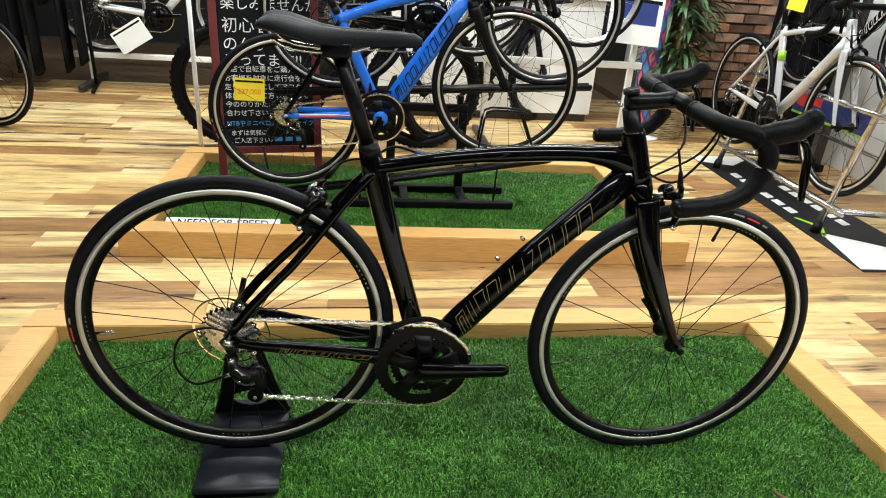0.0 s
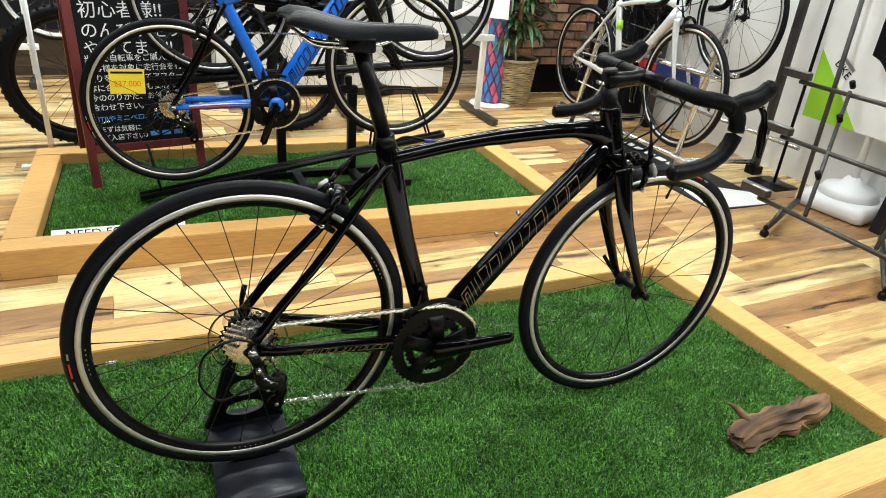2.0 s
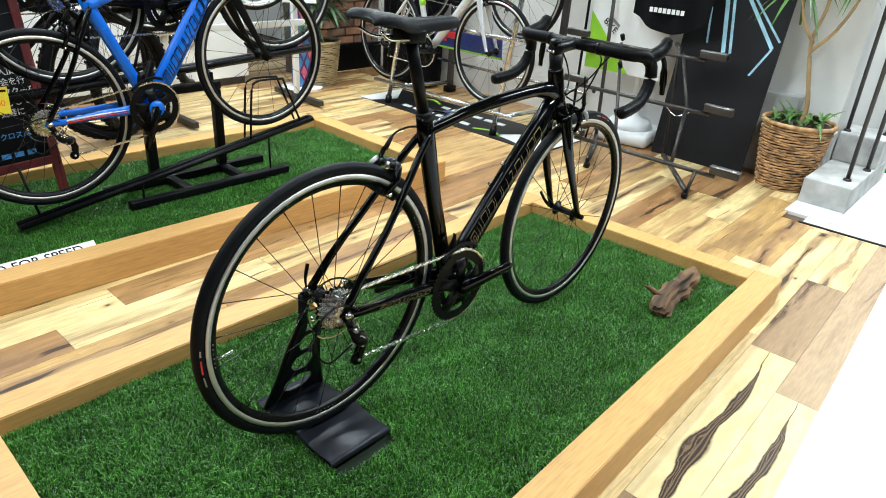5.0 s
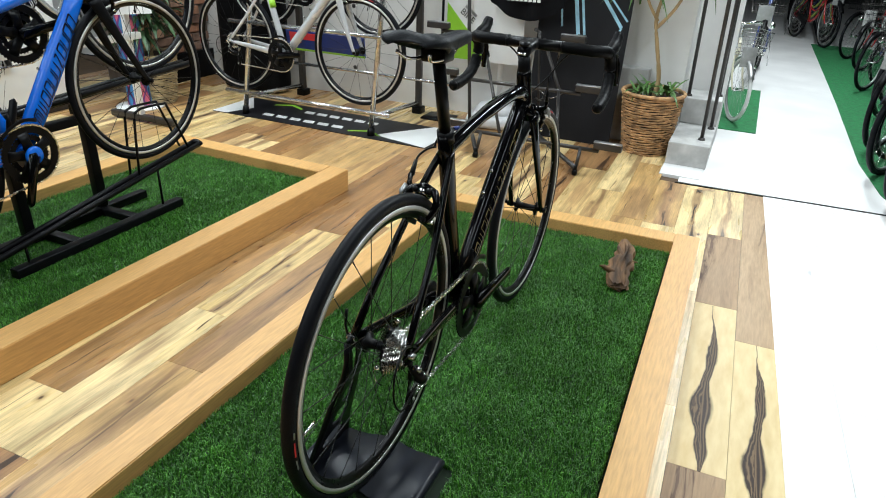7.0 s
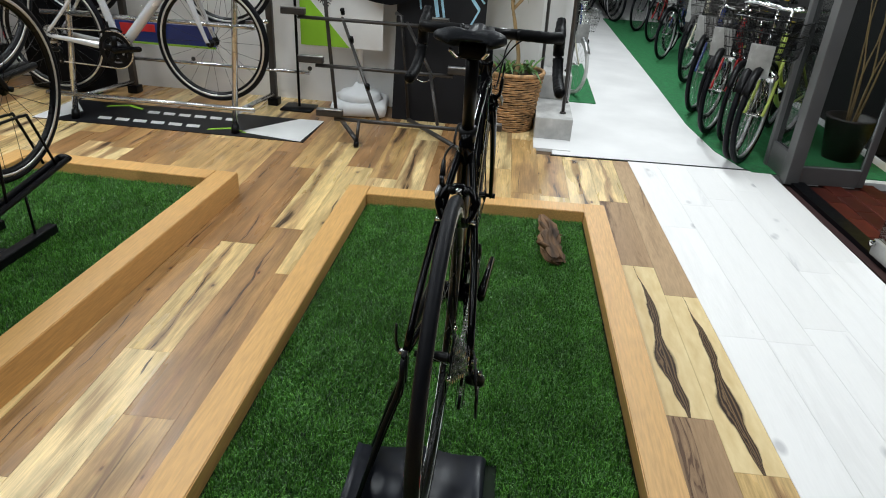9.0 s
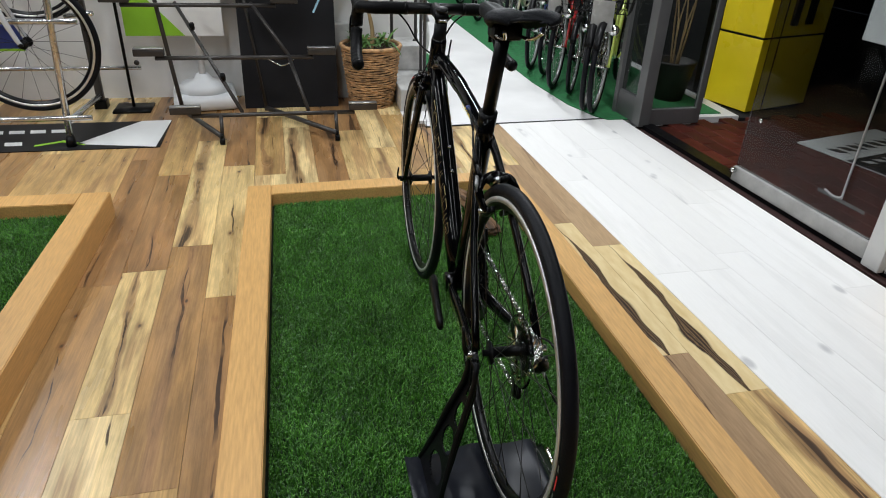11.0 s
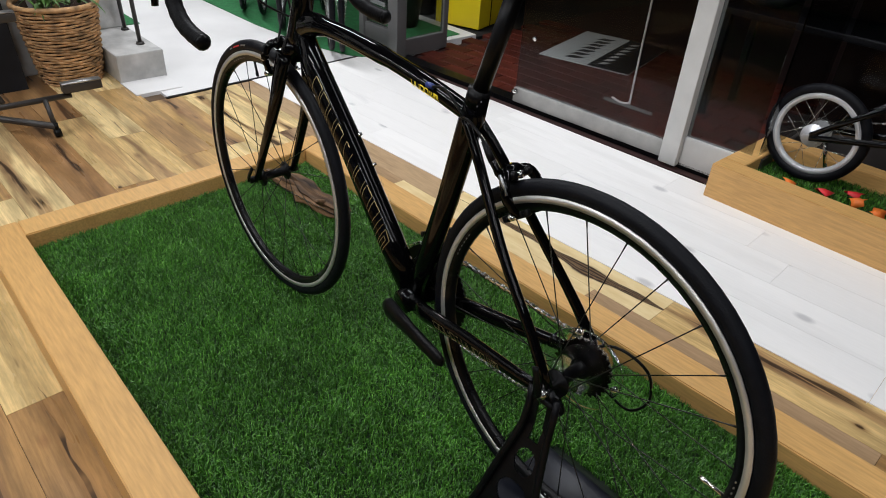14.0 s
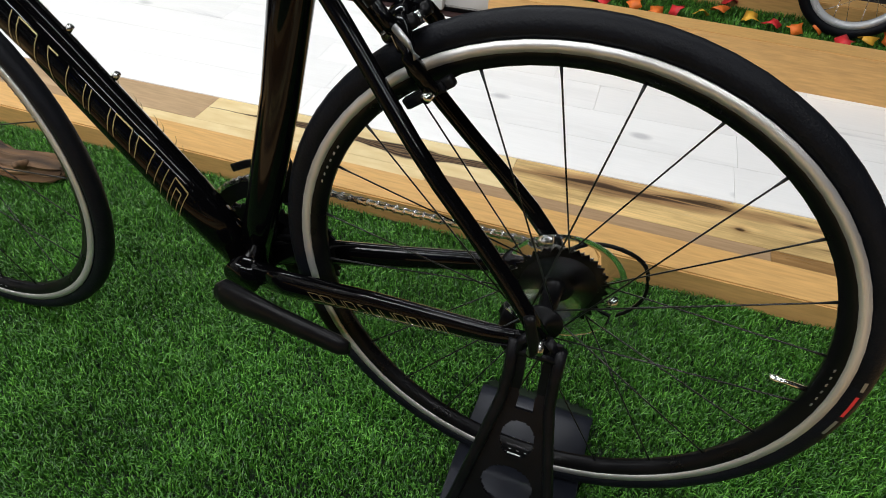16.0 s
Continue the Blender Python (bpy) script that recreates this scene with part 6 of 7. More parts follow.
def driftwood():
    dw = thing("driftwood", "weathered brown driftwood piece lying on the turf", "driftwood")
    bm = bmesh.new()
    ribs = 46
    seg = 30
    rows = []
    for i in range(ribs):
        t = i / (ribs - 1)
        x = -0.205 + 0.41 * t
        env = math.sin(math.pi * min(1, max(0.0, 0.06 + 0.92 * t))) ** 0.45
        waist = 1 - 0.22 * math.exp(-((t - 0.62) / 0.08) ** 2) + 0.25 * math.exp(-((t - 0.42) / 0.12) ** 2)
        hy = (0.050 - 0.014 * t) * env * waist * (1 + 0.16 * math.sin(9 * t + 1.2) + 0.08 * math.sin(31 * t))
        hz = 0.026 * env * waist * (1 + 0.3 * math.sin(12 * t + 0.4)) + 0.003
        cy = 0.016 * math.sin(5.5 * t + 0.5)
        ring = []
        for k in range(seg):
            a = 2 * math.pi * k / seg
            n = 1 + 0.34 * noise.noise(Vector((x * 9, math.cos(a) * 2.5, math.sin(a) * 2.5 + 5))) + 0.10 * math.sin(9 * a + 2 * noise.noise(Vector((x * 6, 0, a)))) - 0.10 * (k % 3 == 0)
            ring.append(bm.verts.new((x + (0.012 + 0.04 * abs(t - 0.5) ** 2) * noise.noise(Vector((a * 3, t * 4, 1))), cy + hy * n * math.cos(a), 0.024 + hz * n * math.sin(a))))
        rows.append(ring)
    for a, b in zip(rows, rows[1:]):
        for k in range(seg):
            bm.faces.new((a[k], a[(k + 1) % seg], b[(k + 1) % seg], b[k]))
    bm.faces.new(rows[0])
    bm.faces.new(rows[-1])
    for base, tip, r in (((-0.13, 0.03, 0.04), (-0.155, 0.085, 0.075), 0.013), ((0.03, 0.0, 0.035), (0.11, 0.02, 0.045), 0.012), ((-0.02, -0.02, 0.03), (0.02, -0.06, 0.024), 0.009)):
        b0, t0 = Vector(base), Vector(tip)
        twig = sweep(bmesh.new(), [b0 - (t0 - b0) * 0.5, b0, b0.lerp(t0, 0.6) + Vector((0.006, 0.004, 0.003)), t0], [r * 1.5, r, r * 0.7, r * 0.2], 7)
        bmesh.ops.recalc_face_normals(twig, faces=twig.faces)
        part("branch_stub", twig, M_DRIFT, dw)
    bmesh.ops.recalc_face_normals(bm, faces=bm.faces)
    part("trunk", bm, M_DRIFT, dw, smooth=False)
    return dw


drift = driftwood()
drift.matrix_basis = pose(1.355, -0.30, GRASS - 0.002, 0, 0, 10)

# ---- pale counter and dark clothes at the back ----
counter = thing("display_counter", "low white display counter behind the bicycles", "counter")
part("body", slab(0.25, 1.95, 3.62, 3.95, 0.06, 0.88, 0.006), M_WHITE, counter, smooth=False)
part("worktop", slab(0.22, 1.98, 3.59, 3.98, 0.885, 0.92, 0.005), M_WHITE, counter, smooth=False)
part("plinth", slab(0.27, 1.93, 3.65, 3.93, 0.0, 0.058), M_RACKGREY, counter, smooth=False)


def clothes_rail():
    c = thing("clothes_rail", "dark metal clothes rail with long black garments", "clothes rail")
    for x in (-0.36, 0.36):
        part("upright", tube([(x, 0, 0.03), (x, 0, 1.6)], 0.013, 10), M_MATT, c)
        part("foot", tube([(x, -0.22, 0.02), (x, 0.22, 0.02)], 0.014, 8), M_MATT, c)
    part("rail", tube([(-0.37, 0, 1.6), (0.37, 0, 1.6)], 0.013, 10), M_MATT, c)
    rnd = random.Random(4)
    for k in range(7):
        x = -0.30 + 0.1 * k
        lo = 0.10 + 0.5 * (k % 3 == 1) + rnd.uniform(0, 0.1)
        bm = bmesh.new()
        rows = []
        for j in range(9):
            z = lo + (1.52 - lo) * j / 8
            w = 0.15 - 0.05 * (j / 8) ** 3
            rows.append([bm.verts.new((x + 0.024 * math.cos(q) * (1 + 0.3 * math.sin(3 * q + k)), w * math.sin(q), z)) for q in [2 * math.pi * i / 14 for i in range(14)]])
        for a, b in zip(rows, rows[1:]):
            for i in range(14):
                bm.faces.new((a[i], a[(i + 1) % 14], b[(i + 1) % 14], b[i]))
        bm.faces.new(rows[0])
        bm.faces.new(rows[-1])
        bmesh.ops.recalc_face_normals(bm, faces=bm.faces)
        part("garment", bm, M_BLACKCLOTH, c)
    return c


clothes_rail().matrix_basis = pose(-2.15, 4.05, 0, 0, 0, 12)

prop = thing("floor_stand", "slim white steel bicycle floor stand", "stand", "white racks")
part("post", tube([(-0.66, 2.36, 0.02), (-0.665, 2.40, 0.95)], 0.012, 10), M_WHITE, prop)
part("foot", slab(-0.80, -0.52, 2.34, 2.38, 0.0, 0.022, 0.004), M_WHITE, prop)

# ---- aisle by the concrete wall: mat, chrome stand, silver bicycle ----


def flat_poly(pts, z, t=0.0015):
    bm = bmesh.new()
    f = bm.faces.new([bm.verts.new((x, y, z)) for x, y in pts])
    ex = bmesh.ops.extrude_face_region(bm, geom=[f])
    bmesh.ops.translate(bm, vec=(0, 0, t), verts=[v for v in ex["geom"] if isinstance(v, bmesh.types.BMVert)])
    bmesh.ops.recalc_face_normals(bm, faces=bm.faces)
    return bm


def floor_mat():
    m = thing("floor_mat", "long black floor mat with white and green print", "mat")
    X0, X1, Y0, Y1 = 2.485, 2.925, 1.145, 2.835
    part("sheet", slab(X0, X1, Y0, Y1, 0.0005, 0.005), M_POSTER, m, smooth=False)
    z = 0.0052
    part("white_corner", flat_poly([(X1, Y0), (X1, Y0 + 0.16), (X0 + 0.08, Y0 + 0.42), (X0, Y0 + 0.02)], z), M_WHITE, m, smooth=False)
    part("white_corner", flat_poly([(X1, Y1), (X0, Y1), (X0, Y1 - 0.12), (X0 + 0.2, Y1 - 0.2)], z), M_WHITE, m, smooth=False)
    for cx, cy in ((2.545, 1.64), (2.82, 2.44)):
        part("green_mark", flat_poly([(cx, cy - 0.12), (cx + 0.055, cy), (cx, cy + 0.12), (cx + 0.022, cy + 0.12), (cx + 0.085, cy), (cx + 0.022, cy - 0.12)], z), M_GREEN, m, smooth=False)
    for x, y0, y1 in ((2.57, 1.82, 2.50), (2.76, 1.66, 2.28)):
        n = 6
        s = (y1 - y0) / n
        for k in range(n):
            part("white_bar", flat_poly([(x, y0 + s * k), (x, y0 + s * (k + 0.72)), (x + 0.05, y0 + s * (k + 0.85)), (x + 0.05, y0 + s * (k + 0.13))], z), M_WHITE, m, smooth=False)
    return m


floor_mat()


def chrome_stand():
    s = thing("bike_stand", "tall chrome tube bicycle display stand with rubber feet", "stand")
    for y in (1.56, 2.57):
        part("leg", tube([(2.455, y, 0.045), (2.80, y, 1.75)], 0.017, 12), M_SATIN, s)
        part("rubber_foot", tube([(2.447, y, 0.0), (2.457, y, 0.055)], [0.026, 0.022], 12), M_MATT, s)
        part("base_tube", tube([(2.47, y, 0.12), (3.12, y, 0.075)], 0.016, 12), M_SATIN, s)
        part("rear_post", slab(3.11, 3.15, y - 0.02, y + 0.02, 0.05, 1.75, 0.004), M_RACKGREY, s)
        part("rubber_foot", slab(3.09, 3.17, y - 0.035, y + 0.035, 0.0, 0.05, 0.006), M_MATT, s)
    for z, x in ((0.145, 2.49), (0.60, 2.585), (1.10, 2.68)):
        part("cross_tube", tube([(x - 0.022, 1.44, z), (x - 0.022, 2.74, z)], 0.014, 12), M_SATIN, s)
    part("wall_tube", tube([(3.12, 1.3, 0.24), (3.12, 2.9, 0.24)], 0.012, 10), M_SATIN, s)
    for y in (1.5, 2.1):
        part("hook_arm", tube([(2.6, y, 0.62), (2.56, y - 0.14, 0.64)], 0.012, 10), M_SATIN, s)
    return s


chrome_stand()
silver = road_bike("silver white road bicycle with green seat tube on chrome stand", M_SILVERPAINT, M_SILVERPAINT, None, detail=True)
silver.matrix_basis = hub_pose((2.535, 2.66, 0.485), (2.515, 1.685, 0.508))
part("green_band", tube([(0.337, 0, 0.56), (0.327, 0, 0.61)], [(0.0185, 0.0248)] * 2, 16, up=(1, 0, 0)), M_GREEN, silver, "green painted band")
copy_thing(bike2, hub_pose((2.93, 2.72, 0.86), (2.87, 1.74, 0.88)))
copy_thing(b3, hub_pose((2.68, 2.62, 1.42), (2.64, 1.64, 1.45)))
price_tag(pose(2.5, 2.28, 1.05, 86, 4, -78), 0.12, 0.13, "", "yellow price card hung on a bicycle", M_TAG)

board = thing("banner_board", "narrow blue and red printed banner hung on the chrome stand", "banner")
part("panel", slab(-0.31, 0.31, -0.005, 0.005, 0, 0.13), M_NAVY, board, smooth=False)
part("red_patch", slab(-0.28, -0.19, -0.008, -0.0055, 0.05, 0.12), M_RED, board, smooth=False)
part("red_patch", slab(-0.18, -0.06, -0.008, -0.0055, 0.075, 0.12), M_RED, board, smooth=False)
part("lime_stripe", slab(-0.31, 0.31, -0.008, -0.0055, 0.0, 0.012), M_GREEN, board, smooth=False)
board.matrix_basis = pose(2.715, 2.06, 0.43, 6, 0, -90)
dark = thing("dark_case", "large black fabric bicycle case standing by the wall", "case")
part("body", slab(3.0, 3.2, 2.75, 3.3, 0.0, 1.15, 0.06), M_BLACKCLOTH, dark)
part("handle", tube(smooth_path([(3.1, 2.9, 1.14), (3.1, 2.95, 1.2), (3.1, 3.1, 1.2), (3.1, 3.15, 1.14)], 3), 0.012, 8), M_MATT, dark)


def grey_rack():
    """A low rack that leans back: three rails with padded ends, each further back than the one below."""
    r = thing("display_rack", "empty dark grey wheeled bicycle display rack with padded ends", "rack")
    rails = [(2.475, 0.137, 0.918, 0.142), (2.735, 0.38, 1.10, 0.342), (2.985, 0.615, 1.282, 0.53)]
    for x, z, ya, yb in rails:
        part("rail", tube([(x, ya + 0.05, z), (x, yb - 0.03, z)], 0.0115, 10), M_RACKGREY, r)
        for y, s in ((ya, 1), (yb, -1)):
            c = part("end_block", slab(x - 0.022, x + 0.022, min(y, y + s * 0.155), max(y, y + s * 0.155), z + 0.013, z + 0.05, 0.006), M_RACKGREY, r)
            part("pad", slab(x - 0.024, x + 0.012, min(y, y + s * 0.152), max(y, y + s * 0.152), z + 0.051, z + 0.057), M_ALU, c)
    for y, back in ((0.82, 1.0), (0.215, 0.52)):
        part("floor_leg", tube([(2.40, y, 0.045), (2.93, back + 0.08, 0.035)], 0.014, 10), M_RACKGREY, r)
        part("castor", tube([(2.40, y - 0.012, 0.018), (2.40, y + 0.012, 0.018)], 0.018, 14), M_MATT, r)
        part("castor_fork", tube([(2.40, y, 0.02), (2.40, y, 0.06)], 0.009, 8), M_MATT, r)
        part("short_post", tube([(2.42, y, 0.05), (2.47, y, 0.137)], 0.010, 8), M_RACKGREY, r)
        part("rear_post", tube([(2.93, back + 0.08, 0.02), (3.025, back + 0.16, 0.66), (3.055, back + 0.20, 1.35 if y > 0.5 else 0.67)], 0.012, 10), M_RACKGREY, r)
    for a, b_ in (((2.475, 0.71, 0.137), (2.985, 1.05, 0.615)), ((2.475, 0.36, 0.137), (2.735, 0.45, 0.38)), ((2.735, 0.45, 0.38), (2.985, 0.64, 0.615))):
        d = Vector((0.012, 0, 0.012))
        part("upright", tube([Vector(a) + d, Vector(b_) + d], 0.010, 10), M_RACKGREY, r)
    for x, y, z in ((2.62, 0.80, 0.29), (2.86, 0.955, 0.51), (3.0, 1.045, 0.65)):
        part("clamp_knob", tube([(x, y, z), (x - 0.02, y, z + 0.03)], 0.014, 10), M_MATT, r)
    part("tie_cable", tube(smooth_path([(2.725, 0.56, 0.375), (2.715, 0.50, 0.34), (2.715, 0.46, 0.345), (2.725, 0.42, 0.37)], 4), 0.003, 6), M_STEEL, r)
    return r


grey_rack()


def umbrella_base():
    u = thing("umbrella_base", "white plastic parasol base with white pole", "parasol base")
    bm = slab(-0.185, 0.185, -0.185, 0.185, 0, 0.09, 0.035)
    part("body", bm, M_PLASTIC_W, u)
    part("hump", lathe_z([(0.0, 0.085), (0.155, 0.085), (0.13, 0.135), (0.06, 0.155), (0.035, 0.19), (0.0, 0.19)], 28), M_PLASTIC_W, u)
    part("pole", tube([(0, 0, 0.18), (0, 0.0, 1.55)], 0.019, 14), M_PLASTIC_W, u)
    return u


umbrella_base().matrix_basis = pose(3.29, 0.965, 0, 0, 0, 8)

flag = thing("sign_board", "white and lime green sign reading bike on a thin stand", "sign")
part("panel", slab(3.168, 3.176, 0.80, 1.345, 0.42, 1.45), M_WHITE, flag, smooth=False)
bm = bmesh.new()
for pts in [[(1.345, 0.422), (1.02, 0.422), (1.17, 0.59), (1.345, 0.78)]]:
    f_ = bm.faces.new([bm.verts.new((3.1655, y, z)) for y, z in pts])
    ex = bmesh.ops.extrude_face_region(bm, geom=[f_])
    bmesh.ops.translate(bm, vec=(0.002, 0, 0), verts=[v for v in ex["geom"] if isinstance(v, bmesh.types.BMVert)])
bmesh.ops.recalc_face_normals(bm, faces=bm.faces)
part("green_field", bm, M_GREEN, flag, smooth=False)
SLOPE = Matrix.Rotation(math.radians(-36), 4, "Z")
text_part("word", "BIKE", 0.058, M_MATT, flag, pose(3.1655, 1.197, 0.702, 90, 0, -90) @ SLOPE)
part("grey_bar", slab(-0.05, 0.05, 0.032, 0.05, 0.0, 0.001, 0, pose(3.1655, 1.197, 0.702, 90, 0, -90) @ SLOPE), M_ALU, flag, smooth=False)
part("stand_pole", tube([(3.15, 1.37, 0.01), (3.15, 1.37, 1.5)], 0.009, 10), M_MATT, flag)
part("foot_plate", slab(3.04, 3.22, 1.26, 1.47, 0.0, 0.012), M_MATT, flag)

cloth = thing("hanging_cloth", "black hanging fabric with small white print", "fabric")
bm = bmesh.new()
g = []
for i in range(15):
    y = 1.0 - 0.48 * i / 14
    row = []
    for j in range(9):
        z = 0.72 + 0.75 * j / 8 + (0.10 * (abs(i - 7) / 7) ** 2 if j == 0 else 0)
        row.append(bm.verts.new((3.06 + 0.02 * math.sin(i * 1.3) * (1 - j / 12), y, z)))
    g.append(row)
for i in range(14):
    for j in range(8):
        bm.faces.new((g[i][j], g[i + 1][j], g[i + 1][j + 1], g[i][j + 1]))
part("sheet", bm, M_BLACKCLOTH, cloth)
for k in range(8):
    part("white_bar", slab(3.034, 3.037, 0.885 - 0.028 * k - 0.02, 0.885 - 0.028 * k, 0.835, 0.862), M_WHITE, cloth, smooth=False)


def bike_poster():
    p = thing("poster_panel", "tall black poster panel with a pale bicycle print, leaning on wall", "poster")
    part("panel", slab(-0.285, 0.285, -0.006, 0.006, 0, 1.75), M_POSTER, p, smooth=False)
    for a, b_, w in (((-0.10, 1.05), (-0.02, 0.66), 0.012), ((-0.06, 1.05), (0.02, 0.66), 0.008), ((0.0, 1.02), (0.24, 0.72), 0.010), ((0.03, 1.02), (0.27, 0.76), 0.006), ((-0.16, 0.9), (-0.13, 0.7), 0.006), ((0.24, 0.72), (0.16, 0.56), 0.006)):
        d = Vector((b_[0] - a[0], 0, b_[1] - a[1]))
        n = Vector((-d.z, 0, d.x)).normalized() * w
        bm = bmesh.new()
        bm.faces.new([bm.verts.new((q[0] + s * n.x, -0.0075, q[1] + s * n.z)) for q, s in ((a, 1), (b_, 1), (b_, -1), (a, -1))])
        part("print_stroke", bm, M_CYAN, p, smooth=False)
    p.matrix_basis = pose(3.145, 0.417, 0.0, -9, 0, -90)
    return p


bike_poster()

# ---- stairs ----
stairs = thing("stairs", "pale concrete stair flight with thin metal balusters", "stairs", kind="structure")
part("landing", slab(2.812, 3.59, -0.46, -0.227, 0.0, 0.14, 0.008), M_STEPCONCRETE, stairs, smooth=False)
part("step", slab(3.30, 3.59, -0.458, -0.227, 0.1405, 0.305, 0.008), M_STEPCONCRETE, stairs, smooth=False)
part("side_panel", slab(3.592, 3.68, -0.46, -0.20, 0.0, 2.3, 0.006), M_WALL, stairs, smooth=False)
for k in range(3):
    part("step", slab(3.16, 3.29, -0.225 + 0.22 * k, -0.007 + 0.22 * k, 0.0, 0.305 + 0.165 * k, 0.006), M_STEPCONCRETE, stairs, smooth=False)
for x, y, z in ((2.95, -0.40, 0.14), (3.24, -0.43, 0.14), (3.46, -0.43, 0.305), (3.36, -0.25, 0.305)):
    part("baluster", tube([(x, y, z - 0.005), (x, y + 0.03, z + 1.9)], 0.011, 10), M_RACKGREY, stairs)
    part("baluster_foot", tube([(x, y, z), (x, y, z + 0.012)], [0.022, 0.018], 12), M_RACKGREY, stairs)
struct("trim_plate", slab(2.60, 2.81, -0.45, -0.225, -0.012, 0.006), M_PASSAGE, "pale concrete slab at the foot of the stairs")

# ---- passage: carpets and city bicycles ----
carpet_r = thing("carpet_strip", "bright green carpet strip under parked city bicycles", "carpet", "carpets")
part("sheet", flat_poly([(2.655, -1.56), (2.74, -1.51), (3.0, -1.43), (3.58, -1.374), (5.33, -1.361), (6.63, -1.34), (9.0, -1.3), (9.0, -2.4), (2.72, -2.4), (2.72, -1.7), (2.655, -1.7)], 0.001, 0.005), M_CARPET, carpet_r, smooth=False)
carpet_l = thing("carpet_strip", "green carpet strip under a bicycle by the stairs", "carpet", "carpets")
part("sheet", slab(3.96, 5.5, -0.77, -0.40, 0.0005, 0.006), M_CARPET, carpet_l, smooth=False)


def wire_basket(parent, x, z, m):
    b = new("basket")
    b.parent = parent
    for h, k in ((0.0, 0.78), (0.075, 0.86), (0.15, 0.93), (0.23, 1.0)):
        w, d = 0.19 * k, 0.14 * k
        part("hoop", tube([(x - d, -w, z + h), (x + d, -w, z + h), (x + d, w, z + h), (x - d, w, z + h)], 0.0035, 6, closed=True), m, b)
    bm = bmesh.new()
    for i in range(10):
        u = -1 + 2 * i / 9
        for s in (-1, 1):
            sweep(bm, [(x + s * 0.109, u * 0.148, z), (x + s * 0.14, u * 0.19, z + 0.23)], 0.0018, 4)
            sweep(bm, [(x + u * 0.109, s * 0.148, z), (x + u * 0.14, s * 0.19, z + 0.23)], 0.0018, 4)
        sweep(bm, [(x - 0.109, u * 0.148, z), (x + 0.109, u * 0.148, z)], 0.0018, 4)
    tagged(part("wire_mesh", bm, m, b), kind="stuff")
    return b


M_CARD = mat("grey_plastic_sleeve", (0.30, 0.30, 0.29), 0.25, noise_scale=9, spread=0.3)


def city_bike(label, paint, basket_mat=None, tyre=None, grp="city bicycles", card=True, guard=None):
    c = thing("city_bicycle", label, "bicycle", grp)
    R = 0.335
    for nm, x in (("rear_wheel", 0.0), ("front_wheel", 1.08)):
        wheel(c, x, R, R, 0.038, nm, spokes=32, cross=1.1, track=False, rim_mat=M_ALU, hub_mat=M_CHROME, spoke_mat=M_STEEL, single=False, seg=40, rim_depth=0.014, tyre_mat=tyre)
        bm = bmesh.new()
        a0, a1 = (20, 200) if x == 0 else (30, 165)
        prev = None
        for k in range(19):
            a = math.radians(a0 + (a1 - a0) * k / 18)
            ring = [bm.verts.new((x + (R + 0.022 - 0.012 * abs(q)) * math.cos(a), q * 0.027, R + (R + 0.022 - 0.012 * abs(q)) * math.sin(a))) for q in (-1, -0.5, 0, 0.5, 1)]
            if prev:
                for i in range(4):
                    bm.faces.new((prev[i], prev[i + 1], ring[i + 1], ring[i]))
            prev = ring
        so = part("mudguard", bm, guard or M_ALU, c)
        md = so.modifiers.new("thickness", "SOLIDIFY")
        md.thickness = 0.0016
    fr = new("frame")
    fr.parent = c
    part("down_tube", tube(smooth_path([(0.43, 0, 0.28), (0.62, 0, 0.36), (0.80, 0, 0.56), (0.86, 0, 0.70)], 4), 0.018, 10), paint, fr)
    part("top_tube", tube(smooth_path([(0.37, 0, 0.48), (0.58, 0, 0.46), (0.77, 0, 0.63), (0.85, 0, 0.76)], 4), 0.015, 10), paint, fr)
    part("seat_tube", tube([(0.43, 0, 0.28), (0.30, 0, 0.72)], 0.016, 10), paint, fr)
    part("head_tube", tube([(0.835, 0, 0.83), (0.885, 0, 0.68)], 0.019, 10), paint, fr)
    for s in (-1, 1):
        part("chain_stay", tube([(0.43, s * 0.03, 0.28), (0, s * 0.065, R)], 0.009, 8), paint, fr)
        part("seat_stay", tube([(0.325, s * 0.02, 0.63), (0, s * 0.065, R)], 0.008, 8), paint, fr)
        part("fork_blade", tube(smooth_path([(0.89, s * 0.045, 0.68), (0.98, s * 0.055, 0.47), (1.08, s * 0.058, R)], 3), 0.011, 8), paint, fr)
    part("handlebar", tube(smooth_path([(0.60, -0.27, 0.97), (0.70, -0.25, 0.985), (0.80, -0.15, 1.0), (0.83, 0, 0.98), (0.80, 0.15, 1.0), (0.70, 0.25, 0.985), (0.60, 0.27, 0.97)], 4), 0.011, 10), M_CHROME, c)
    part("stem", tube([(0.84, 0, 0.81), (0.83, 0, 0.98)], 0.012, 10), M_CHROME, c)
    for s in (-1, 1):
        part("grip", tube([(0.60, s * 0.27, 0.97), (0.69, s * 0.252, 0.984)], 0.016, 10), M_MATT, c)
        part("brake_lever", tube([(0.71, s * 0.245, 0.975), (0.74, s * 0.235, 0.94), (0.66, s * 0.25, 0.925)], 0.005, 6), M_CHROME, c)
    part("seatpost", tube([(0.31, 0, 0.70), (0.285, 0, 0.80)], 0.012, 10), M_CHROME, c)
    saddle_part(c, 0.14, 0.40, 0.83, M_MATT)
    chain = part("chain_case", tube([(0.0, -0.05, 0.35), (0.2, -0.05, 0.325), (0.45, -0.05, 0.28)], [(0.012, 0.045), (0.012, 0.05), (0.012, 0.085)], 10), M_MATT, c)
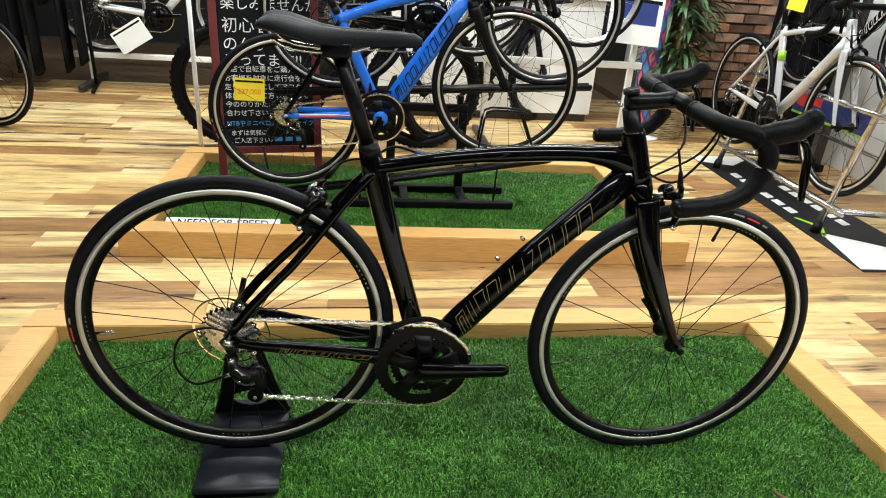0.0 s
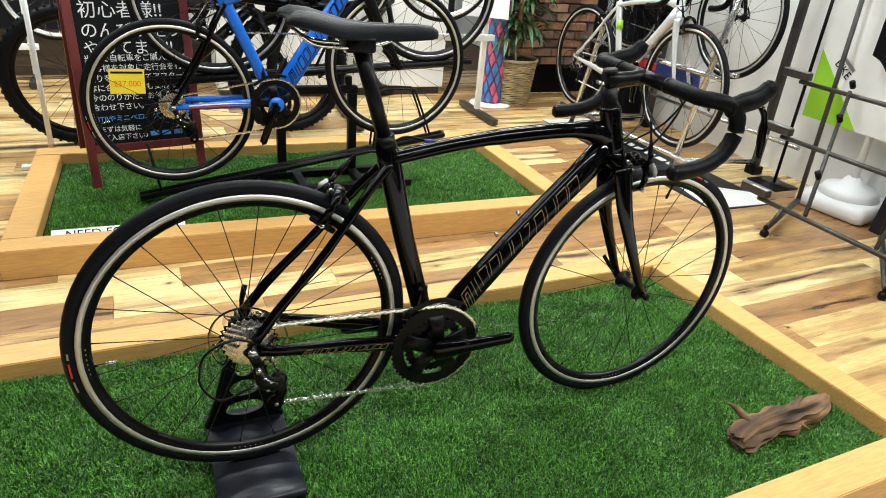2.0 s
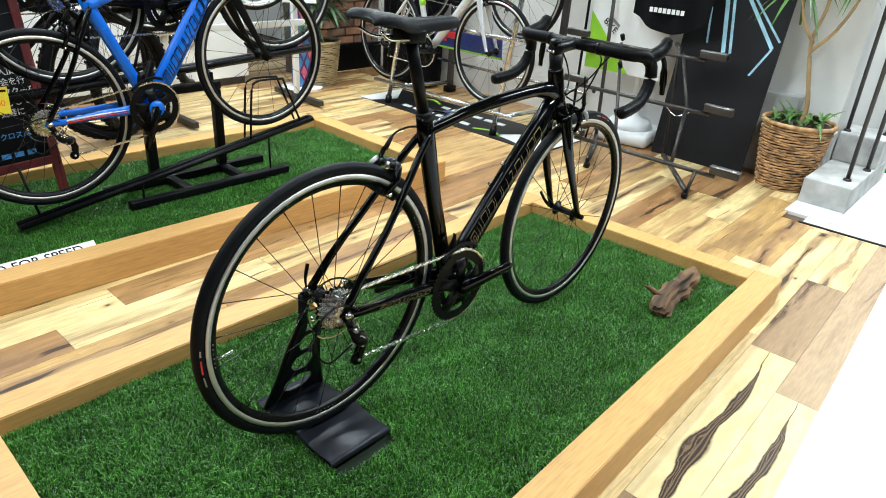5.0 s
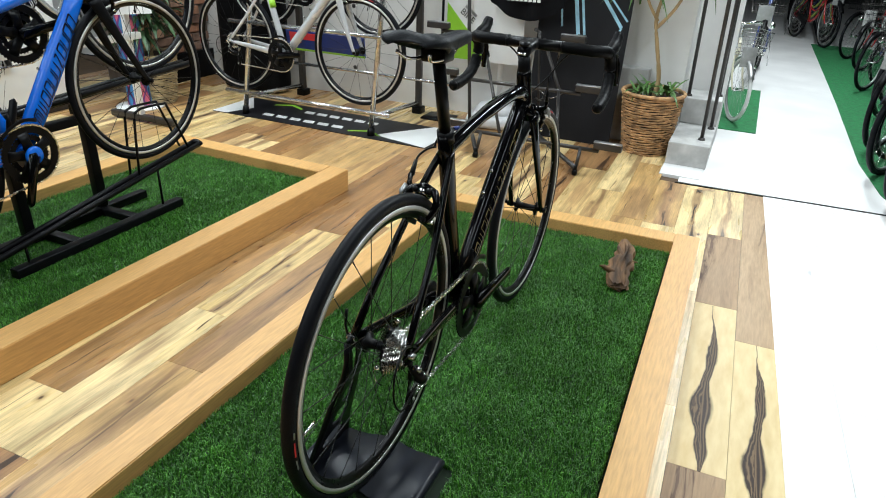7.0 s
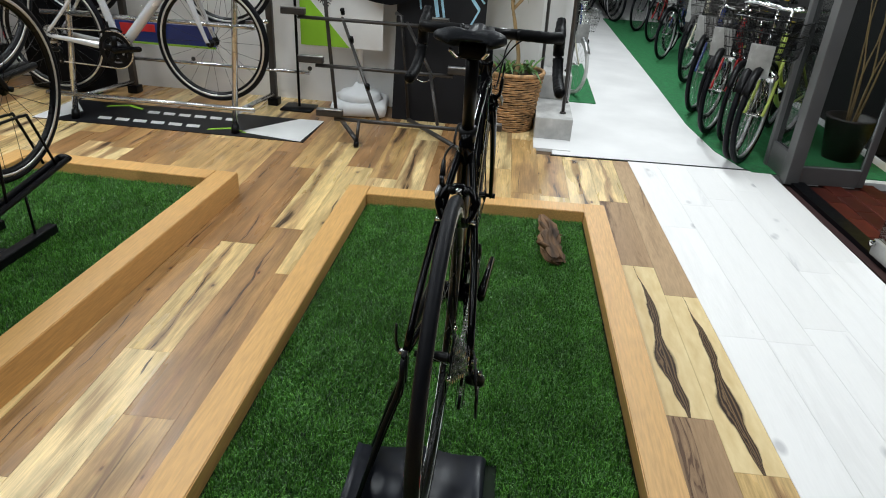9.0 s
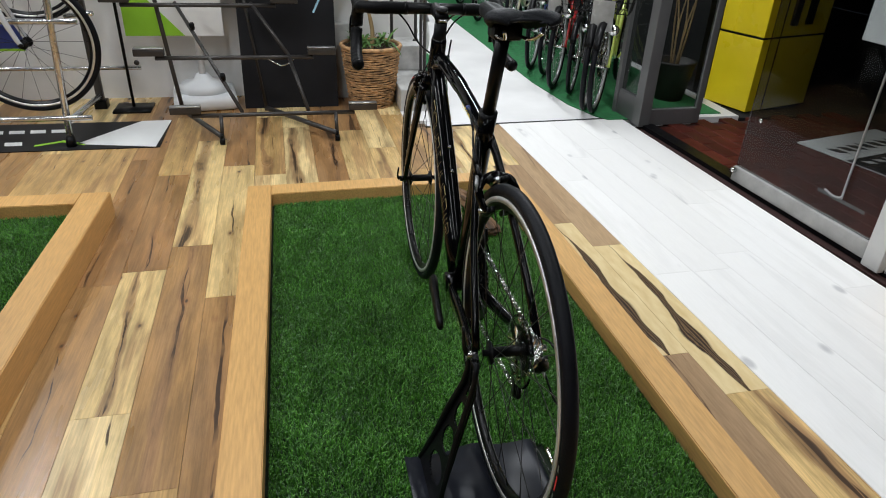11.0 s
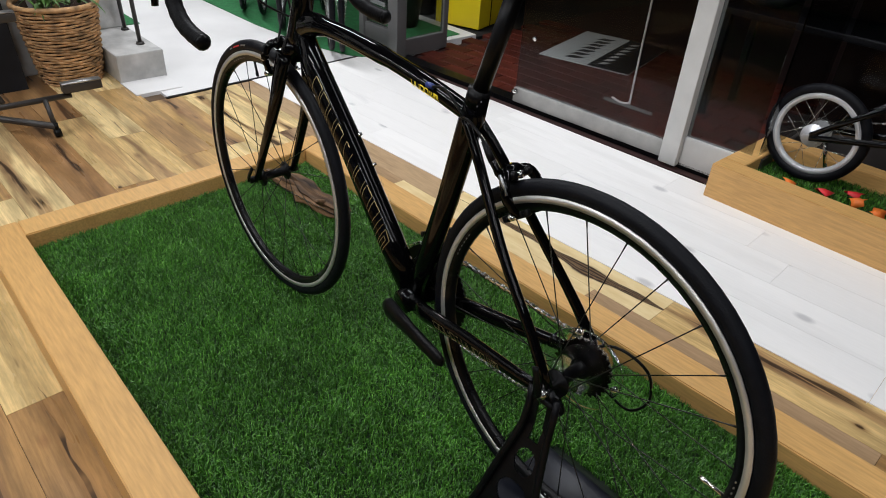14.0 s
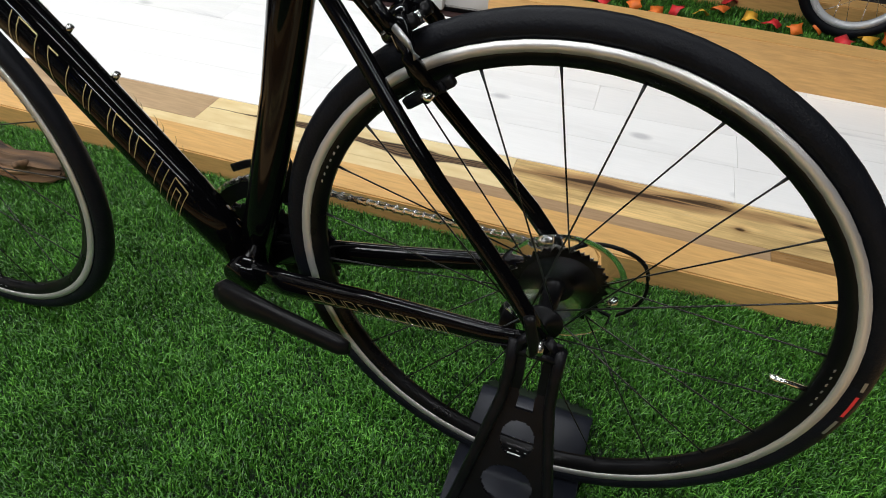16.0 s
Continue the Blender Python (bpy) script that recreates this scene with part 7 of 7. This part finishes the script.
    part("headlight", tube([(1.10, 0.07, 0.60), (1.16, 0.07, 0.605)], [0.03, 0.036], 12), M_CHROME, c)
    wire_basket(c, 1.06, 0.715, basket_mat or M_STEEL)
    if card:
        part("price_sheet", slab(1.207, 1.211, -0.09, 0.06, 0.60, 0.80), M_CARD, c, smooth=False)
    for s in (-1, 1):
        part("stand_leg", tube([(0.0, s * 0.07, R - 0.02), (-0.10, s * 0.10, 0.012)], 0.007, 6), M_CHROME, c)
    return c


M_PAINTS = [mat("city_red", (0.35, 0.02, 0.02), 0.25, coat=0.6), mat("city_black", (0.015, 0.015, 0.017), 0.25, coat=0.6),
            mat("city_lime", (0.45, 0.55, 0.10), 0.3, coat=0.6), mat("city_cream", (0.65, 0.6, 0.45), 0.3, coat=0.5), mat("city_navy", (0.03, 0.05, 0.18), 0.25, coat=0.6)]
PAINT_WORDS = ["dark red", "black", "lime yellow", "cream", "navy blue"]
city = [city_bike(PAINT_WORDS[k] + " city bicycle with wire basket parked on green carpet", M_PAINTS[k], M_MATT if k in (1, 2) else M_RACKGREY, card=k != 1, guard=M_MATT) for k in range(5)]
rnd_c = random.Random(21)
row = []
for x, y in ((2.786, -1.509), (2.85, -1.47), (3.106, -1.454), (3.35, -1.438), (3.62, -1.44), (3.895, -1.45), (4.9, -1.58), (5.82, -1.47), (6.9, -1.52), (7.66, -1.44), (4.42, -1.68), (5.35, -1.62), (6.3, -1.62)):
    row.append((x, y, 148 + rnd_c.uniform(-4, 4)))
order = [2, 1, 1, 0, 1, 4, 3, 1, 0, 1, 2, 1, 4, 1, 0, 3, 1]
used = set()
for (x, y, yaw), k in zip(row, order):
    m = pose(x, y, 0.006, 0, 0, yaw) @ Matrix.Scale(0.87, 4) @ Matrix.Translation((-1.08, 0, 0))
    if k in used:
        copy_thing(city[k], m)
    else:
        city[k].matrix_basis = m
        used.add(k)
pale = city_bike("pale city bicycle with white tyres and grey wire basket", M_PAINTS[3], M_STEEL, M_POSTWHITE)
pale.matrix_basis = pose(4.145, -0.535, 0.006, 0, 0, 202) @ Matrix.Scale(0.68, 4) @ Matrix.Translation((-1.08, 0, 0))
copy_thing(city[4], pose(6.6, -0.62, 0.006, 0, 0, 178))
for k, x in enumerate((7.4, 7.9, 8.4, 8.9)):
    copy_thing(city[(k * 2) % 5], pose(x + 2.0, -0.95, 0.0, 0, 0, 200))

# ---- glass entrance front ----
M_SILL = mat("worn_sill_metal", (0.36, 0.355, 0.34), 0.5, 0.3, noise_scale=7, spread=0.35)
front = thing("window_front", "grey metal framed glass shop front with open entrance", "shop front", kind="structure")


def frame_bar(name, x0, x1, y0, y1, z0, z1, m=None):
    return part(name, slab(x0, x1, y0, y1, z0, z1, 0.004), m or M_FRAMEMETAL, front, smooth=False)


def pane(x0, x1, y0, y1, z0, z1):
    ob = part("pane", slab(x0, x1, y0, y1, z0, z1), M_GLASS, front, smooth=False)
    ob.visible_shadow = False
    return ob


frame_bar("corner_post", 2.555, 2.635, -1.82, -1.745, 0.0, 2.5)
# panel going back from the corner post, beside the entry
frame_bar("bottom_rail", 2.575, 2.615, -2.15, -1.822, 0.0, 0.10)
frame_bar("end_post", 2.58, 2.61, -2.19, -2.152, 0.0, 2.5)
pane(2.592, 2.598, -2.15, -1.822, 0.10, 2.5)
# panel along the passage
frame_bar("bottom_rail", 2.637, 2.86, -1.80, -1.76, 0.0, 0.16)
pane(2.637, 2.86, -1.783, -1.777, 0.16, 2.5)
frame_bar("end_post", 2.862, 2.90, -1.81, -1.75, 0.0, 2.5)
# fixed glass, white post, window behind the third planter
frame_bar("bottom_rail", 0.862, 1.70, -1.81, -1.77, 0.012, 0.085, M_SILL)
pane(0.862, 1.70, -1.793, -1.787, 0.085, 2.5)
part("floor_lock", tube([(1.68, -1.765, 0.07), (1.68, -1.745, 0.07)], 0.014, 12), M_CHROME, front)
part("stud", tube([(1.62, -1.787, 0.34), (1.62, -1.78, 0.34)], 0.012, 12), M_CHROME, front)
frame_bar("door_post", 0.777, 0.857, -1.84, -1.75, 0.0, 2.5, M_POSTWHITE)
frame_bar("bottom_rail", 0.50, 0.776, -1.82, -1.78, 0.0, 0.13, M_POSTWHITE)
pane(0.50, 0.776, -1.803, -1.797, 0.13, 2.5)
frame_bar("corner_post", 0.46, 0.50, -2.40, -1.822, 0.0, 0.13, M_RACKGREY)
pane(0.477, 0.483, -2.40, -1.822, 0.13, 2.5)
frame_bar("bottom_rail", -3.0, 0.459, -2.44, -2.40, 0.0, 0.16, M_RACKGREY)
pane(-3.0, 0.459, -2.423, -2.417, 0.16, 2.5)
frame_bar("head_rail", -3.0, 2.7, -2.44, -1.74, 2.5, 2.6)

# things behind the glass
locker = thing("yellow_cabinet", "bright yellow lacquered cabinet with black handles", "cabinet")
LM = pose(2.73, -2.655, 0, 0, 0, -77)
for z0, z1 in ((0.0, 0.47), (0.482, 1.6)):
    part("door", slab(0.0, 0.62, -0.0, 0.35, z0, z1, 0.006), M_YELLOWBOX, locker, smooth=False)
for x, z0 in ((0.22, 0.55), (0.37, 0.55)):
    part("handle", slab(x, x + 0.06, -0.02, 0.0, z0, z0 + 0.6, 0.004), M_MATT, locker)
part("handle_bar", slab(0.285, 0.365, -0.018, 0.0, 0.78, 0.84, 0.004), M_MATT, locker)
part("join_strip", slab(0.0, 0.62, 0.004, 0.34, 0.4705, 0.4815), M_MATT, locker, smooth=False)
part("centre_gap", slab(0.155, 0.163, -0.003, 0.0, 0.0, 1.6), M_MATT, locker, smooth=False)
locker.matrix_basis = LM

rug = thing("door_mat", "white and black printed door mat on red brick floor", "mat")
part("sheet", flat_poly([(0, 0), (0.58, 0), (0.58, 0.72), (0, 0.72)], 0.001, 0.006), M_WHITE, rug, smooth=False)
part("black_field", flat_poly([(-0.002, -0.002), (0.26, -0.002), (0.26, 0.722), (-0.002, 0.722)], 0.0072, 0.001), M_POSTER, rug, smooth=False)
for k in range(7):
    y = 0.08 + 0.085 * k
    part("script_bar", flat_poly([(0.33, y), (0.36, y + 0.055), (0.44, y + 0.07), (0.41, y + 0.01)], 0.0072, 0.0008), M_POSTER, rug, smooth=False)
    part("script_bar", flat_poly([(0.16, y), (0.18, y + 0.05), (0.22, y + 0.06), (0.20, y + 0.01)], 0.0085, 0.0008), M_WHITE, rug, smooth=False)
rug.matrix_basis = Matrix.Translation((1.56, -2.66, 0.002)) @ Matrix.Rotation(math.radians(10), 4, "Z") @ Matrix.Translation((0, -0.72, 0))

sheet_ = thing("paper_notice", "white paper notice taped inside the glass", "notice")
part("paper", slab(0.92, 1.23, -1.80, -1.7945, 0.79, 1.20), M_POSTWHITE, sheet_, smooth=False)
part("blind_rod", tube(smooth_path([(1.06, -1.776, 0.95), (1.06, -1.776, 0.26), (1.06, -1.776, 0.20), (1.10, -1.776, 0.185), (1.15, -1.776, 0.195)], 4), 0.0045, 8), M_ALU, sheet_)
part("clip", slab(1.03, 1.09, -1.786, -1.771, 0.94, 0.965, 0.003), M_ALU, sheet_)
part("label_strip", slab(0.95, 1.20, -1.7945, -1.7935, 0.165, 0.18), M_ALU, sheet_, smooth=False)

pot = thing("potted_tree", "bare branched potted tree behind the glass front", "plant")
part("pot", lathe_z([(0, 0), (0.13, 0), (0.19, 0.34), (0.2, 0.36), (0.17, 0.36), (0.16, 0.3), (0, 0.3)], 28), M_RACKGREY, pot)
for k in range(6):
    a = k * 1.05
    part("stem", tube(smooth_path([(0.03 * math.cos(a), 0.03 * math.sin(a), 0.3), (0.07 * math.cos(a), 0.07 * math.sin(a), 0.7), (0.12 * math.cos(a + 0.5), 0.12 * math.sin(a + 0.5), 1.1), (0.2 * math.cos(a), 0.2 * math.sin(a), 1.6)], 3), [0.009 - 0.0006 * i for i in range(10)], 7), M_TRUNK, pot)
pot.matrix_basis = pose(3.109, -2.30, 0) @ Matrix.Scale(0.75, 4)

# ---- third planter with a folding bicycle and scattered leaves ----
side_planter = planter("honey timber planter edge with turf under a folding bicycle", (-2.6, 0.385, -2.085, -1.745), 0.142, 0.09, 0.085, "planters")
side_turf = turf(-1.2, 0.385, -2.085, -1.745, 0.085, 15000, 6, width=0.0018)


def folding_bike(label):
    b = thing("folding_bicycle", label, "bicycle", "folding bicycles")
    R = 0.19
    for nm, x in (("rear_wheel", 0.0), ("front_wheel", 0.92)):
        wheel(b, x, R, R, 0.036, nm, spokes=20, cross=0.9, track=False, rim_mat=M_SILVERPAINT, hub_mat=M_SILVERPAINT, spoke_mat=M_STEEL, hub_r=0.036, rim_depth=0.022)
    fr = new("frame")
    fr.parent = b
    part("main_tube", tube([(0.40, 0, 0.33), (0.62, 0, 0.42), (0.76, 0, 0.52)], [(0.022, 0.03)] * 3, 12), M_GLOSS, fr)
    part("seat_tube", tube([(0.39, 0, 0.26), (0.33, 0, 0.50)], 0.02, 12), M_GLOSS, fr)
    part("swing_arm", tube([(0.36, 0, 0.30), (0.24, 0, 0.40), (0.20, 0, 0.40)], 0.014, 10), M_GLOSS, fr)
    for s in (-1, 1):
        part("chain_stay", tube([(0.36, s * 0.04, 0.27), (0, s * 0.065, R)], [(0.008, 0.012)] * 2, 10), M_GLOSS, fr)
        part("seat_stay", tube([(0.24, s * 0.04, 0.40), (0, s * 0.065, R + 0.01)], [(0.007, 0.011)] * 2, 10), M_GLOSS, fr)
        part("fork_blade", tube([(0.82, s * 0.04, 0.46), (0.92, s * 0.055, R)], 0.013, 10), M_GLOSS, fr)
    part("head_tube", tube([(0.76, 0, 0.60), (0.82, 0, 0.44)], 0.022, 12), M_GLOSS, fr)
    part("steerer_post", tube([(0.76, 0, 0.6), (0.68, 0, 1.0)], 0.016, 12), M_CHROME, b)
    part("handlebar", tube([(0.68, -0.27, 1.0), (0.68, 0.27, 1.0)], 0.012, 12), M_CHROME, b)
    part("shock", tube([(0.22, 0, 0.405), (0.23, 0, 0.41), (0.30, 0, 0.45)], [0.02, 0.024, 0.02], 12), M_CHROME, b)
    for k in range(5):
        q = 0.225 + 0.013 * k
        part("spring_coil", tube([(q, 0, 0.406 + 0.0075 * k), (q + 0.006, 0, 0.41 + 0.0075 * k)], 0.028, 12), M_CHROME, b)
    part("seatpost", tube([(0.345, 0, 0.44), (0.27, 0, 0.78)], 0.016, 12), M_CHROME, b)
    part("post_clamp", tube([(0.337, 0, 0.475), (0.328, 0, 0.51)], 0.026, 12), M_CHROME, b)
    saddle_part(b, 0.14, 0.40, 0.82, M_MATT)
    for s in (-1, 1):
        bm = bmesh.new()
        lathe_y(bm, [(0.062, s * 0.062), (0.092, s * 0.062), (0.092, s * 0.054), (0.062, s * 0.054)], 40, 0.39, 0.27)
        bmesh.ops.recalc_face_normals(bm, faces=bm.faces)
        part("chain_guard", bm, M_PLASTIC_W, b, "white plastic ring") if s > 0 else bm.free()
    chainring(b, 0.39, 0.27, 0.05, 0.078, M_CHROME, 40)
    a = math.radians(12)
    part("crank_arm", tube([(0.39, 0.075, 0.27), (0.39 - 0.165 * math.cos(a), 0.085, 0.27 + 0.165 * math.sin(a))], [(0.009, 0.014), (0.008, 0.011)], 10), M_CHROME, b)
    part("pedal", slab(0.19, 0.26, 0.09, 0.17, 0.295, 0.322, 0.005), M_MATT, b)
    part("chain_run", tube([(0.39, 0.052, 0.35), (0.0, 0.052, R + 0.03)], [(0.003, 0.004)] * 2, 6), M_STEEL, b)
    part("kick_stand", tube([(0.02, 0.07, 0.15), (0.05, 0.12, 0.012)], 0.008, 8), M_CHROME, b)
    part("hub_cover", tube([(0, 0.05, R), (0, 0.068, R)], 0.035, 20), M_PLASTIC_W, b)
    return b


fold = folding_bike("black folding bicycle with small chrome wheels and white chain ring")
fold.matrix_basis = pose(0.245, -1.945, 0.085, 0, 0, 180)
shelf2 = thing("display_shelf", "dark steel shelf holding folding bicycles behind the glass", "shelf")
part("board", slab(-0.6, 1.0, -2.85, -2.47, 0.50, 0.53, 0.004), M_BLKSTEEL, shelf2)
for x in (-0.58, 0.94):
    for y in (-2.83, -2.51):
        part("leg", slab(x, x + 0.035, y, y + 0.035, -0.014, 0.50, 0.004), M_BLKSTEEL, shelf2)
copy_thing(fold, pose(0.86, -2.62, 0.53, 0, 0, 180) @ Matrix.Scale(1.4, 4))

M_LEAVES = [mat("leaf_red", (0.62, 0.02, 0.025), 0.6, noise_scale=20, spread=0.3), mat("leaf_orange", (0.75, 0.16, 0.015), 0.6, noise_scale=20, spread=0.3), mat("leaf_gold", (0.75, 0.38, 0.03), 0.6, noise_scale=20, spread=0.3)]
rnd_l = random.Random(31)
LEAF_TONE = (1, 0, 2, 0, 1, 1, 0, 2)
LEAF_AT = [(0.308, -1.783), (0.194, -1.826), (0.236, -2.0), (0.108, -1.885), (0.079, -1.839), (0.001, -1.81), (-0.064, -1.856), (-0.148, -1.878), (-0.204, -1.931), (-0.238, -2.03), (-0.306, -1.904), (-0.377, -1.87)]
LEAF_AT += [(-0.45 - 0.075 * k, -1.87 - 0.05 * math.sin(2.1 * k)) for k in range(12)]
for k, (x, y) in enumerate(LEAF_AT):
    x, y = x - 0.075, y - 0.031
    bm = bmesh.new()
    c = bm.verts.new((0, 0, 0.012))
    ring = []
    for i in range(10):
        a = 2 * math.pi * i / 10
        r = (0.036 if i % 2 == 0 else 0.023) * rnd_l.uniform(0.8, 1.15)
        ring.append(bm.verts.new((r * math.cos(a), r * math.sin(a), 0.010 * math.sin(2 * a + k))))
    for i in range(10):
        bm.faces.new((c, ring[i], ring[(i + 1) % 10]))
    lf = part("fallen_leaf", bm, M_LEAVES[LEAF_TONE[k % 8]])
    sl = lf.modifiers.new("thickness", "SOLIDIFY")
    sl.thickness = 0.0012
    tagged(lf, ("red", "orange", "golden")[LEAF_TONE[k % 8]] + " artificial maple leaf lying on the turf", "leaf", "artificial leaves")
    lf.matrix_basis = pose(x, y, 0.106 + 0.008 * rnd_l.random(), rnd_l.uniform(-25, 25), rnd_l.uniform(-25, 25), rnd_l.uniform(0, 360))

# ---- floor boards, last ----


def board_mesh(name, w, t, material):
    bm = slab(-0.5, 0.5, -w / 2, w / 2, -t, 0)
    me = bpy.data.meshes.new(name)
    bm.to_mesh(me)
    bm.free()
    me.materials.append(material)
    return me


def boards(parent, x0, x1, y0, y1, width, gap, lengths, material, seed, z=0.0, name="plank", skip=()):
    rnd = random.Random(seed)
    me = board_mesh(name, width - gap, 0.012, material)
    n = max(1, round((y1 - y0) / width))
    for r in range(n):
        if r in skip:
            continue
        y = y1 - width * (r + 0.5)
        x = x0 - rnd.random() * lengths[0] if r else x0
        while x < x1:
            L = rnd.choice(lengths)
            a, b = max(x, x0), min(x + L, x1)
            if b - a > 0.02:
                ob = new(name, me)
                ob.parent = parent
                ob.location = ((a + b) / 2, y, z)
                ob.scale = (b - a - gap, 1, 1)
            x += L


boards(floor, -3.0, JOINT - 0.004, EDGE - 0.148 * 2, EDGE + 0.148 * 4, 0.148, 0.0012, [0.75, 0.9, 1.2], M_FLOOR, 10, skip=(2, 3))
# two rows by the white boards
strip = {m: board_mesh("plank", 0.1468, 0.012, m) for m in (M_FLOOR, M_FIGURED, M_BROWNBOARD)}
for y, cuts in ((EDGE + 0.074, (-3.0, M_FLOOR, -1.75, M_BROWNBOARD, -0.75, M_FLOOR, 0.155, M_FIGURED, 1.052, M_BROWNBOARD, JOINT - 0.004)),
                (EDGE + 0.222, (-3.0, M_FLOOR, -1.3, M_FLOOR, -0.48, M_BROWNBOARD, 0.352, M_FIGURED, 1.27, M_BROWNBOARD, 1.95, M_FLOOR, JOINT - 0.004))):
    for a, m, b in zip(cuts[0::2], cuts[1::2], cuts[2::2]):
        ob = new("plank", strip[m])
        ob.parent = floor
        ob.location, ob.scale = ((a + b) / 2, y, 0), (b - a - 0.0012, 1, 1)

boards(floor, -3.0, WX + 0.07, EDGE + 0.148 * 4, EDGE + 0.148 * 36, 0.148, 0.0012, [0.75, 0.9, 1.2], M_FLOOR, 11)
boards(white_floor, -2.8, JOINT, -1.735, EDGE, 0.164, 0.0009, [0.9, 1.2], M_WHITE_FLOOR, 12, 0.003)


def bricks(parent, name, me, cells):
    for x, y, z, turn in cells:
        ob = new(name, me)
        ob.parent = parent
        ob.location, ob.rotation_euler = (x, y, z), turn


def brick_mesh(name, lx, ly, lz, material, bev=0.004):
    bm = slab(-lx / 2, lx / 2, -ly / 2, ly / 2, -lz / 2, lz / 2)
    bmesh.ops.bevel(bm, geom=list(bm.edges), offset=bev, segments=1, affect="EDGES")
    me = bpy.data.meshes.new(name)
    bm.to_mesh(me)
    bm.free()
    me.materials.append(material)
    return me


rb = random.Random(17)
wb = bpy.data.objects["wall_brick"]
BM_ = brick_mesh("brick", 0.19, 0.05, 0.06, M_BRICK)
cells = []
for r in range(16):
    for c in range(6):
        x = 2.53 + 0.20 * c + (0.1 if r % 2 else 0)
        if x < WX - 0.1:
            cells.append((x, BY + 0.005 + rb.uniform(-0.012, 0.008), 0.26 + 0.07 * r, (0, 0, rb.uniform(-0.03, 0.03))))
bricks(wb, "brick", BM_, cells)
fe = bpy.data.objects["floor_entry"]
FB_ = brick_mesh("floor_brick", 0.205, 0.098, 0.03, M_REDBRICK, 0.003)
cells = []
for r in range(14):
    for c in range(9):
        x = 0.75 + 0.21 * c + (0.105 if r % 2 else 0)
        cells.append((x, -1.92 - 0.103 * r, -0.014, (0, 0, 0)))
bricks(fe, "floor_brick", FB_, cells)

# the shop's own grid lies a little off the bicycle's; each group is set by its own offset
OWN = {main_bike, stand, near_planter, near_turf, drift}
GRID = Vector((0.085, -0.012, 0))
FRONT = {"window_front", "door_sill", "floor_entry", "wall_fascia", "wall_fascia_side", "yellow_cabinet", "door_mat", "paper_notice", "potted_tree"}
SIDE = {"fallen_leaf", "folding_bicycle", "display_shelf"}


SHIFT = {"stairs": (0.078, -0.011), "trim_plate": (0.09, -0.011), "display_rack": (0.01, -0.025), "sign_board": (-0.034, -0.008), "hanging_cloth": (-0.034, -0.008),
         "bike_stand": (0.01, -0.015), "banner_board": (0.01, -0.015), "dark_case": (0.0, -0.06), "umbrella_base": (-0.115, -0.015), "poster_panel": (-0.09, 0.005),
         "floor_mat": (-0.086, -0.035), "display_column": (-0.095, -0.085), "carpet_strip": (-0.05, 0.05)}


def offset(ob):
    base, p = ob.name.split(".")[0], ob.matrix_basis.translation
    if base == "potted_plant":
        return Vector((-0.095, 0.02, 0)) if p.y < 1 else Vector((-0.115, -0.095, 0))
    if base in {"road_bicycle", "price_tag"} and p.x > 2.4 and p.y > 1.2:
        return Vector((0.01, -0.015, 0))
    if base == "city_bicycle":
        return Vector((0.035 * (p.x - 2.75) - 0.04, 0.04 - 0.02 * (p.x - 2.75), 0))
    if base in SIDE or ob in (side_planter, side_turf):
        return Vector((-0.01, 0.043, 0))
    return Vector((*SHIFT.get(base, (0, 0)), 0))


for ob in list(scene.objects):
    if ob.parent is None and ob.type in {"MESH", "EMPTY"} and ob not in OWN:
        ob.matrix_basis = Matrix.Translation(GRID + offset(ob)) @ ob.matrix_basis


def turn_about(ob, degrees):
    ob.matrix_basis = Matrix.Translation((0, -0.928, 0)) @ Matrix.Rotation(math.radians(degrees), 4, "Z") @ Matrix.Translation((0, 0.938, 0)) @ ob.matrix_basis


# the glass front follows the white boards
for ob in list(scene.objects):
    if ob.parent is None and ob.name.split(".")[0] in FRONT:
        ob.matrix_basis = Matrix.Translation((0.775, -1.80, 0)) @ Matrix.Rotation(math.radians(3.4), 4, "Z") @ Matrix.Translation((-0.87, 1.8, 0)) @ ob.matrix_basis
turn_about(floor, 1.2)
for ob in (white_floor, bpy.data.objects["pavement_joint"]):
    turn_about(ob, 2.4)
